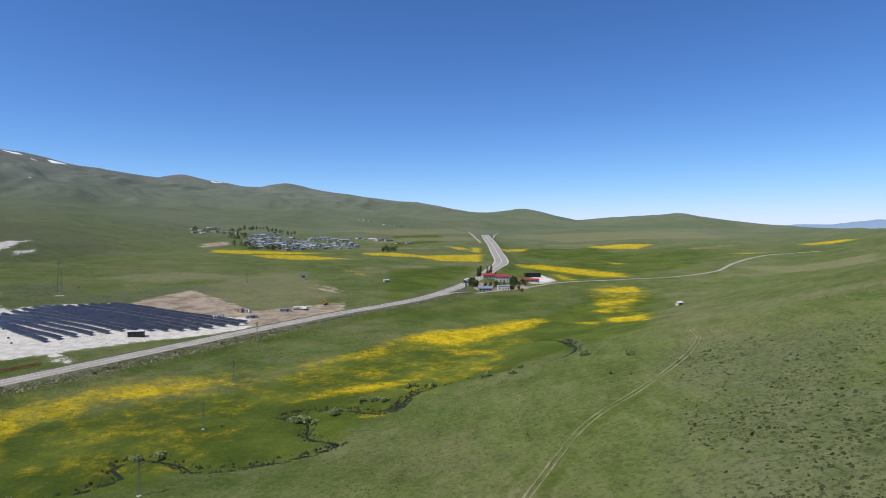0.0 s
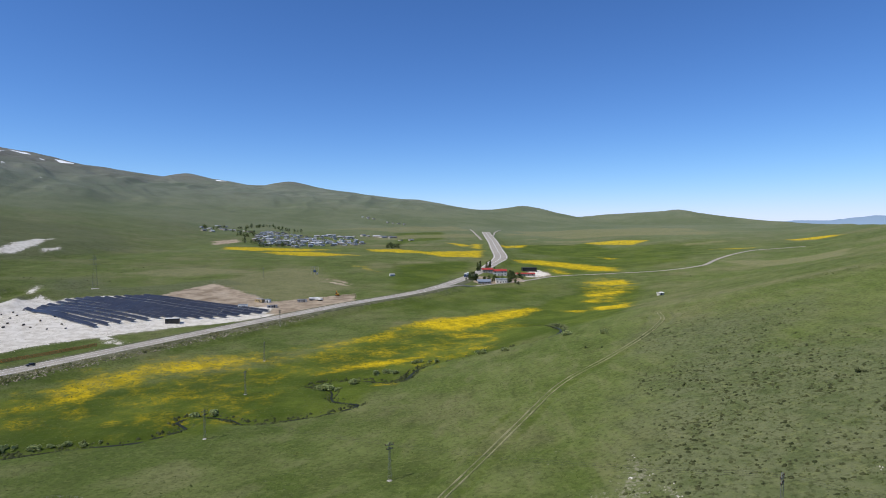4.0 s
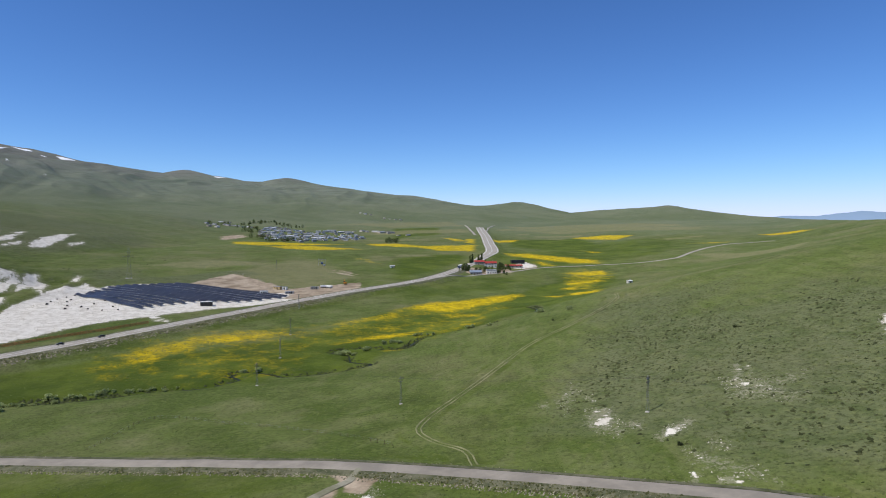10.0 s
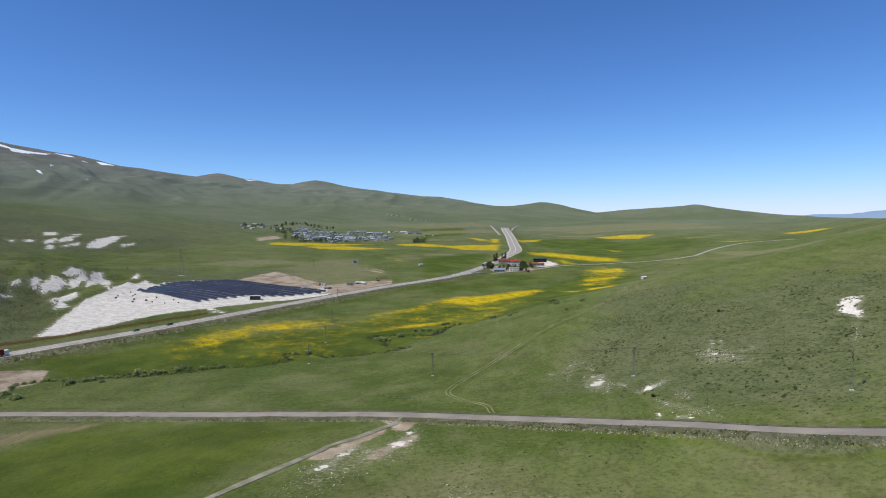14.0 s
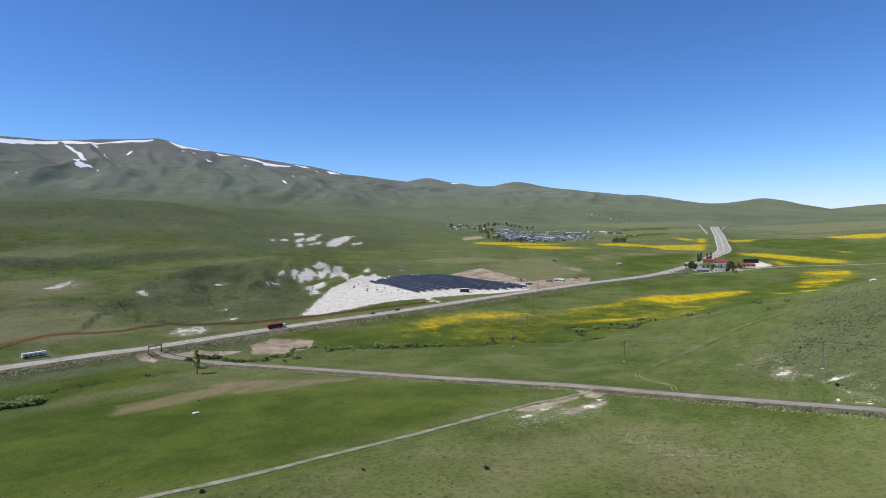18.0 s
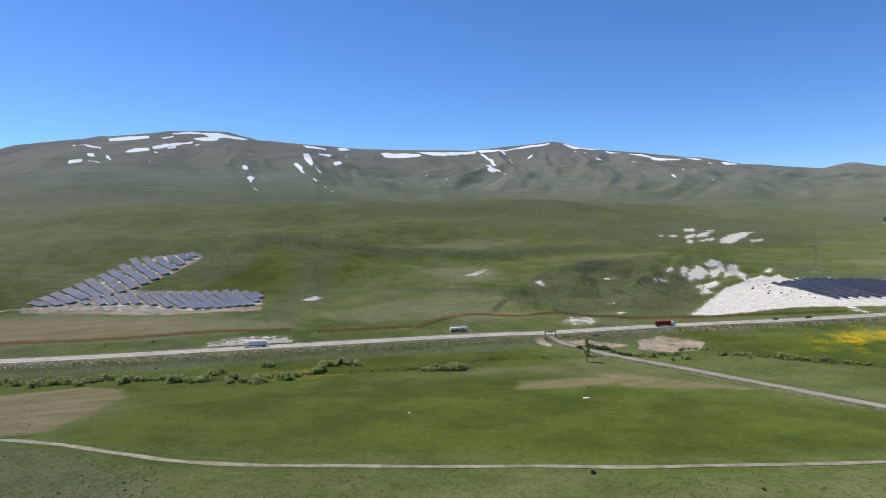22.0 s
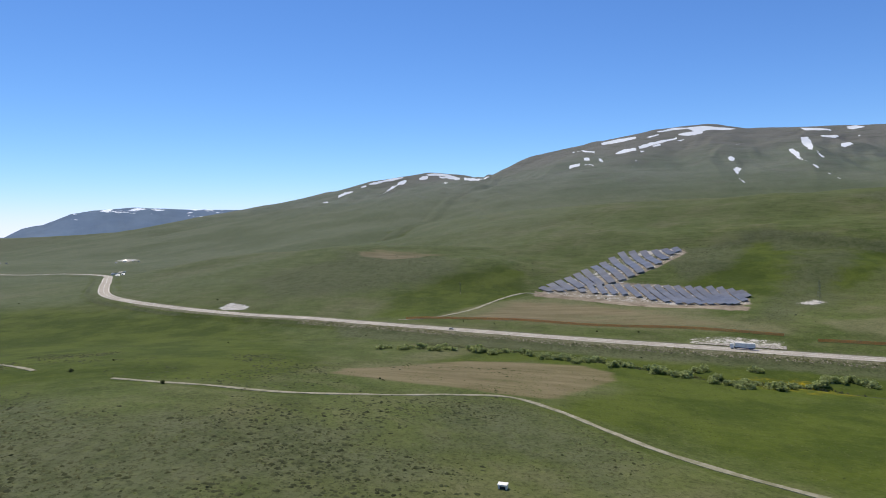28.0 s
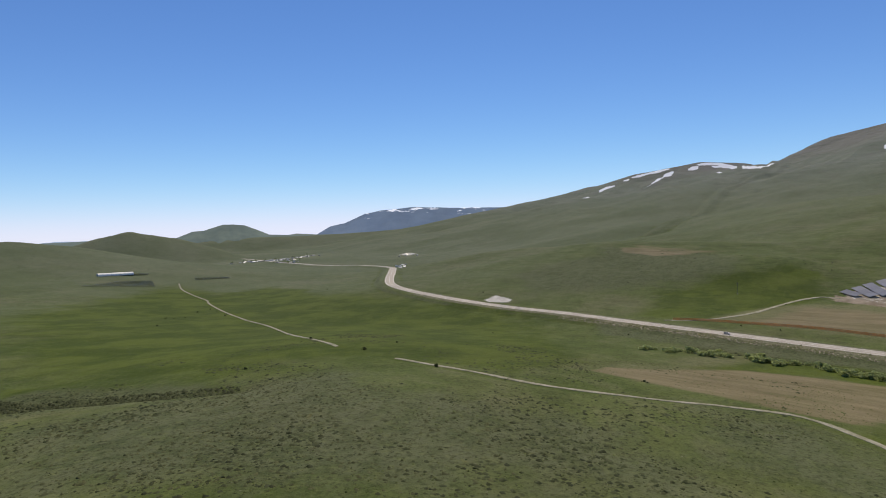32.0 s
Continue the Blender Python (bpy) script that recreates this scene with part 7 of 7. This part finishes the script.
# switch gear on a frame out in the field
x, y = SWITCH_GEAR[0]
ob = thing("switch_frame", "grey steel transformer frame standing in a field", "transformer")
for sx in (-4, 0, 4):
    part("mast", Shape().beam((sx, 0, -0.3), (sx, 0, 9), 0.22, 6, 0.16), STEEL, ob)
part("beam", Shape().box((0, 0, 8.6), (9.5, 0.3, 0.4)).box((0, 0, 5.2), (8.5, 0.25, 0.3)), STEEL, ob)
part("transformer", Shape().box((0, 0.2, 3.6), (3.2, 1.6, 2.2), 0, 0.15), BLUE_PAINT, ob)
part("cabinet", Shape().box((2.6, 0, 1.1), (1.8, 1.2, 2.2), 0, 0.08), STEEL, ob)
place(ob, x, y, 0.2)
# dark height gate over the lane's mouth
a, b = GATE
ln = math.dist(a, b)
ob = thing("height_gate", "dark steel height-limit gate over the lane's mouth", "gate")
for s in (-0.5, 0.5):
    part("upright", Shape().box((s * ln, 0, 2.6), (0.45, 0.45, 5.6), 0, 0.05), DARK_STEEL, ob)
part("crossbeam", Shape().box((0, 0, 5.3), (ln + 0.8, 0.5, 0.7), 0, 0.06), DARK_STEEL, ob)
part("sign_plate", Shape().box((0, -0.3, 4.7), (1.6, 0.06, 0.8)), PAINT_WHITE, ob)
place(ob, *middle(a, b), bearing_of(a, b))
# concrete box, with a dark plate added for its shadow, and loose slabs
ob = thing("well_box", "low white concrete box with a dark plate for its shadow", "well")
part("shell", Shape().box((0, 0, 0.75), (3.0, 2.2, 1.5), 0, 0.1), PAINT_WHITE, ob)
part("lid", Shape().box((0, 0, 1.58), (3.3, 2.5, 0.18), 0, 0.04), PAINT_WHITE, ob)
part("shadow_plate", Shape().box((0.1, -1.08, 0.65), (1.8, 0.12, 0.95)), DARK_STEEL, ob)
place(ob, *CONCRETE_BOX[0], 1.4, 0.75)
ob = tagged(mesh_object("stone_slab", *(lambda s: (s.v, s.f))(Shape().box((0, 0, 0.3), (2.6, 1.3, 0.7), 0.1, 0.2)), PAINT_WHITE), "pale stone slab lying in the pasture", "stone", "pale slabs in the pasture")
place(ob, *WHITE_SLAB[0], 1.0)
copy_at(ob, *WHITE_SLAB[1], 2.0, 0.5)

# ---- vehicles ----


def add_wheel(ob, x, y, r, w=0.3):
    wh = part("wheel", Shape().wheel((x, y, r), r * 0.6, w + 0.03), STEEL, ob)
    part("tyre", Shape().wheel((x, y, r), r, w), TYRE, wh)


def on_road(ob, x, y, turn, lift=0.15):
    line = HIGHWAY_LINE
    i = int(np.argmin((line[:, 0] - x) ** 2 + (line[:, 1] - y) ** 2))
    d = line[min(i + 1, len(line) - 1)] - line[i - 1]
    head = math.atan2(d[1], d[0]) + turn
    side = np.array([d[1], -d[0]]) / np.hypot(d[0], d[1]) * (2.4 if turn == 0 else -2.4)
    pitch = math.atan2(d[2], np.hypot(d[0], d[1])) * (1 if turn == 0 else -1)
    z = max(line[i][2], float(ground_z(line[i][0], line[i][1])[0])) + 0.2 + 0.06
    ob.matrix_basis = Matrix.Translation((line[i][0] + side[0], line[i][1] + side[1], z)) @ Matrix.Rotation(head, 4, "Z") @ Matrix.Rotation(-pitch, 4, "Y")
    return ob


def lorry(label, box, cab, x, y, turn):
    ob = thing("lorry", label, "lorry")
    part("cargo_box", Shape().box((-2.4, 0, 2.6), (11.4, 2.5, 2.7), 0, 0.1), box, ob)
    part("cab", Shape().box((4.9, 0, 2.0), (2.2, 2.45, 2.7), 0, 0.25), cab, ob)
    part("windscreen", Shape().box((6.01, 0, 2.5), (0.05, 2.0, 0.9)), GLASS, ob)
    part("chassis", Shape().box((-1.2, 0, 0.95), (13, 1.0, 0.5)), DARK_STEEL, ob)
    part("skirt", Shape().box((-2.4, -1.2, 1.0), (6.5, 0.06, 0.6)).box((-2.4, 1.2, 1.0), (6.5, 0.06, 0.6)), BLUE_PAINT, ob)
    for wx in (5.0, 2.4, -5.2, -6.5):
        for wy in (-1.05, 1.05):
            add_wheel(ob, wx, wy, 0.5)
    return on_road(ob, x, y, turn)


lorry("white box lorry with a blue skirt on the highway", PAINT_WHITE, PAINT_WHITE, *middle(*TRUCK), math.pi)
lorry("dark red lorry with a white cab on the highway", RED_PAINT, PAINT_WHITE, *middle(*RED_TRUCK), 0)


def car(label, paint, x, y, turn):
    ob = thing("car", label, "car", "cars on the highway")
    sec = [(-2.1, 0.45), (-2.15, 0.85), (-1.9, 1.0), (-1.35, 1.45), (0.25, 1.47), (0.95, 1.02), (1.95, 0.88), (2.1, 0.5)]
    n = len(sec)
    body = Shape().add([(p, s * (0.85 if q < 1.2 else 0.68), q) for s in (-1, 1) for p, q in sec], [(i, i + 1, n + i + 1, n + i) for i in range(n - 1)] + [tuple(range(n - 1, -1, -1)), tuple(range(n, 2 * n)), (n - 1, 0, n, 2 * n - 1)])
    part("body", body, paint, ob)
    part("side_window", Shape().box((-0.5, -0.79, 1.2), (1.9, 0.05, 0.36)), GLASS, ob)
    part("side_window", Shape().box((-0.5, 0.79, 1.2), (1.9, 0.05, 0.36)), GLASS, ob)
    part("windscreen", Shape().add([(0.3, -0.6, 1.45), (0.3, 0.6, 1.45), (0.98, 0.72, 1.05), (0.98, -0.72, 1.05)], [(0, 3, 2, 1)]), GLASS, ob)
    for wx in (-1.3, 1.3):
        for wy in (-0.78, 0.78):
            add_wheel(ob, wx, wy, 0.32, 0.2)
    return on_road(ob, x, y, turn)


car("dark hatchback driving on the highway", DARK_PAINT, *CARS[0], math.pi)
car("dark saloon car driving on the highway", DARK_PAINT, *CARS[1], math.pi)
car("silver-grey car driving on the highway", STEEL, *CARS[3], 0)
lorry("white covered lorry near the farmstead", PAINT_WHITE, BLUE_PAINT, *CARS[2], math.pi)
a, b = TRAILER
ob = thing("parked_trailer", "long white box trailer parked beside the highway", "trailer")
part("box", Shape().box((0, 0, 2.3), (13.0, 2.6, 2.6), 0, 0.1), PAINT_WHITE, ob)
part("lower_panel", Shape().box((0, -1.32, 1.35), (12.6, 0.06, 0.7)).box((0, 1.32, 1.35), (12.6, 0.06, 0.7)), DARK_STEEL, ob)
for k in (-4.5, -2, 0.5, 3):
    part("window", Shape().box((k, -1.33, 2.3), (1.2, 0.07, 0.7)), GLASS, ob)
for wx in (-4.6, -3.4, 4.2):
    for wy in (-1.1, 1.1):
        add_wheel(ob, wx, wy, 0.5)
place(ob, *middle(a, b), bearing_of(a, b))

# ---- loose cover: tussocks, stones, embankment rubble ----


def joined(name, verts, faces, material, label, category):
    me = bpy.data.meshes.new(name)
    v, f = np.asarray(verts, np.float32), np.asarray(faces, np.int32)
    me.vertices.add(len(v))
    me.vertices.foreach_set("co", v.ravel())
    me.loops.add(f.size)
    me.loops.foreach_set("vertex_index", f.ravel())
    me.polygons.add(len(f))
    me.polygons.foreach_set("loop_start", (np.arange(len(f)) * f.shape[1]).astype(np.int32))
    me.update(calc_edges=True)
    me.materials.append(material)
    return tagged(new(name, me), label, category, kind="stuff")


def spread(kind, n, seed, least=0.3):
    """Random places where a cover mask is high enough, within 520 m of the flight."""
    g = np.random.default_rng(seed)
    xs, ys = [], []
    for k, soft, cap, outline in PATCHES:
        if k != kind or cap < least:
            continue
        q = np.asarray(outline, float)
        if np.hypot(q[:, 0] - HUB[0] * 0, q[:, 1] + 100).min() > 520:
            continue
        lo_, hi_ = q.min(0), q.max(0)
        area = np.prod(hi_ - lo_)
        m = int(min(n, area * n / 60000))
        xs.append(g.uniform(lo_[0], hi_[0], m))
        ys.append(g.uniform(lo_[1], hi_[1], m))
    x, y = np.concatenate(xs), np.concatenate(ys)
    return x, y, cover_masks(x, y)[kind], g


def clumps(x, y, size, high, seed, shade=6):
    """Low ragged mounds: a jittered ring and a tip each."""
    g = np.random.default_rng(seed)
    n = len(x)
    z = ground_z(x, y)
    ang = np.linspace(0, 2 * np.pi, shade, endpoint=False)[None, :] + g.uniform(0, 1, (n, 1))
    r = size[:, None] * g.uniform(0.6, 1.3, (n, shade))
    vx, vy = x[:, None] + r * np.cos(ang), y[:, None] + r * np.sin(ang)
    ring = np.stack([vx, vy, np.repeat((z - 0.08)[:, None], shade, 1)], -1)
    tip = np.stack([x + g.normal(0, 0.25, n) * size, y + g.normal(0, 0.25, n) * size, z + high * g.uniform(0.6, 1.4, n)], -1)[:, None]
    v = np.concatenate([ring, tip], 1).reshape(-1, 3)
    b = (np.arange(n) * (shade + 1))[:, None]
    i = np.arange(shade)[None, :]
    f = np.stack([b + i, b + (i + 1) % shade, np.broadcast_to(b + shade, (n, shade))], -1).reshape(-1, 3)
    return v, f


def verge(line, lo_off, hi_off, n, seed):
    """Random places beside a road line."""
    g = np.random.default_rng(seed)
    i = g.integers(0, len(line) - 1, n)
    t = g.uniform(0, 1, n)
    p = line[i, :2] + (line[i + 1, :2] - line[i, :2]) * t[:, None]
    d = line[i + 1, :2] - line[i, :2]
    d /= np.linalg.norm(d, axis=1)[:, None]
    off = g.uniform(lo_off, hi_off, n)
    return p[:, 0] + d[:, 1] * off, p[:, 1] - d[:, 0] * off, g


x, y, m, g = spread("rough", 15000, 31, 0.6)
keep = (m > 0.45) & (fractal(x, y, 24, 44, 3) + 0.55 * g.uniform(-1, 1, len(x)) > 0.12)
x, y = x[keep], y[keep]
size = 0.28 + 0.6 * g.uniform(0, 1, len(x)) ** 2
v, f = clumps(x, y, size, size * 0.5, 32)
joined("tussock_grass", v, f, STRAW, "brown-green tussocks of rough hill grass", "grass")
g = np.random.default_rng(41)
x, y = g.uniform(-330, 90, 60000), g.uniform(-520, -230, 60000)
keep = fractal(x, y, 34, 83, 4) + 0.45 * g.uniform(-1, 1, len(x)) + 0.3 * cover_masks(x, y)["rough"] > 0.42
x, y = x[keep], y[keep]
size = 0.3 + 0.8 * g.uniform(0, 1, len(x)) ** 2
v, f = clumps(x, y, size, size * 0.42, 42, 7)
# dark clumps along the hollow: tall grass that also paints in its shade
hx, hy, hg = verge(spline(KNOLL_HOLLOW, 4), -8, 6, 1500, 43)
hs = hg.uniform(0.4, 1.1, len(hx))
hv, hf = clumps(hx, hy, hs, hs * 0.7, 44, 7)
v, f = np.vstack([v, hv]), np.vstack([f, hf + len(v)])
joined("dark_tussocks", v, f, SHRUB, "dark green tussocks thick on the grassy knoll and as shade in its hollow", "grass")
g = np.random.default_rng(47)
x, y = g.uniform(-330, 260, 130000), g.uniform(-330, 300, 130000)
keep = (fractal(x, y, 16, 87, 4) + 0.35 * g.uniform(-1, 1, len(x)) > 0.08) & (line_dist(x, y, LANE_LINE[::2, :2])[0] > 4) & (line_dist(x, y, np.asarray(MEADOW_TRACK, float))[0] > 3)
for line in (HIGHWAY[12:22], RUT_TRACK):
    keep &= line_dist(x, y, np.asarray(line, float))[0] > (11 if line[0][0] < -200 else 2)
x, y = x[keep], y[keep]
keep = cover_masks(x, y)["dirt"] + cover_masks(x, y)["chalk"] < 0.3
x, y = x[keep], y[keep]
size = 0.16 + 0.36 * g.uniform(0, 1, len(x)) ** 2
v, f = clumps(x, y, size, size * 0.55, 48, 5)
joined("meadow_tufts", v, f, leaf_material("tuft_blades", (0.15, 0.18, 0.06), (0.05, 0.07, 0.018)), "short green grass tufts all over the pasture", "grass")
g = np.random.default_rng(36)
x, y = g.uniform(-1050, -330, 60000), g.uniform(-420, 760, 60000)
m = cover_masks(x, y)["rough"]
keep = (fractal(x, y, 60, 77, 4) + 0.5 * m > 0.3) & (g.uniform(0, 1, len(x)) < 0.13)
x, y = x[keep], y[keep]
lv = ground_z(x, y)
keep = lv > -8
x, y = x[keep], y[keep]
size = 0.4 + 1.1 * g.uniform(0, 1, len(x)) ** 3
v, f = clumps(x, y, size, size * 0.7, 37)
joined("hillside_scrub", v, f, SHRUB, "low dark scrub scattered over the hillside", "shrubs")
x, y, m, g = spread("chalk", 26000, 33)
keep = (m > 0.12) & (fractal(x, y, 9, 51, 3) > 0.0)
x, y = x[keep], y[keep]
size = 0.09 + 0.26 * g.uniform(0, 1, len(x)) ** 2
v, f = clumps(x, y, size, size * 0.8, 34, 5)
joined("chalk_stones", v, f, CHALKSTONE, "loose white chalk stones in the turf", "stones")


near = HIGHWAY_LINE[(HIGHWAY_LINE[:, 1] > -420) & (HIGHWAY_LINE[:, 1] < 420)]
near_lane = LANE_LINE[LANE_LINE[:, 0] < 140]
vs, fs, base = [], [], 0
for line, a, b, n, seed, s in ((near, 8.0, 18, 8000, 61, 0.6), (near, -14, -8.5, 1100, 62, 0.4), (near_lane, 3.6, 9.0, 7000, 63, 0.34), (near_lane, -6, -3.6, 900, 64, 0.25)):
    x, y, g = verge(line, a, b, n, seed)
    size = g.uniform(0.4, 1.2, n) * s
    v, f = clumps(x, y, size, size * 0.8, seed, 5)
    vs.append(v)
    fs.append(f + base)
    base += len(v)
joined("embankment_stones", np.vstack(vs), np.vstack(fs), leaf_material("rubble_stone", (0.36, 0.32, 0.25), (0.05, 0.055, 0.03), False), "grey-brown stones and weeds on the road banks", "stones")

# weeds and dry grass on the road banks
vs, fs, base = [], [], 0
for line, a, b, n, seed, sz in ((near_lane, 3.3, 7.6, 6000, 65, 0.5), (near, 7.6, 16, 6500, 66, 0.8), (near_lane, -5.2, -3.3, 1500, 67, 0.35)):
    x, y, g = verge(line, a, b, n, seed)
    keep = fractal(x, y, 7, 68, 3) + 0.3 * g.uniform(-1, 1, n) > 0
    x, y = x[keep], y[keep]
    size = g.uniform(0.4, 1.2, len(x)) * sz
    v, f = clumps(x, y, size, size * 0.8, seed, 6)
    vs.append(v)
    fs.append(f + base)
    base += len(v)
joined("bank_weeds", np.vstack(vs), np.vstack(fs), leaf_material("bank_weed_leaves", (0.16, 0.16, 0.07), (0.04, 0.055, 0.02)), "dark green and straw weeds on the road banks", "weeds")

# dark sedge thick along the stream's edges
vs, fs, base = [], [], 0
for a, b, n, seed in ((1.2, 3.6, 2600, 71), (-3.6, -1.2, 2600, 72)):
    x, y, g = verge(STREAM_BED, a, b, n, seed)
    keep = fractal(x, y, 30, 73, 3) + 0.4 * g.uniform(-1, 1, n) > -0.05
    x, y = x[keep], y[keep]
    size = g.uniform(0.3, 1.0, len(x))
    v, f = clumps(x, y, size, size * 0.9, seed, 6)
    vs.append(v)
    fs.append(f + base)
    base += len(v)
joined("stream_sedge", np.vstack(vs), np.vstack(fs), SHRUB, "dark green sedge along the stream's banks", "grass")
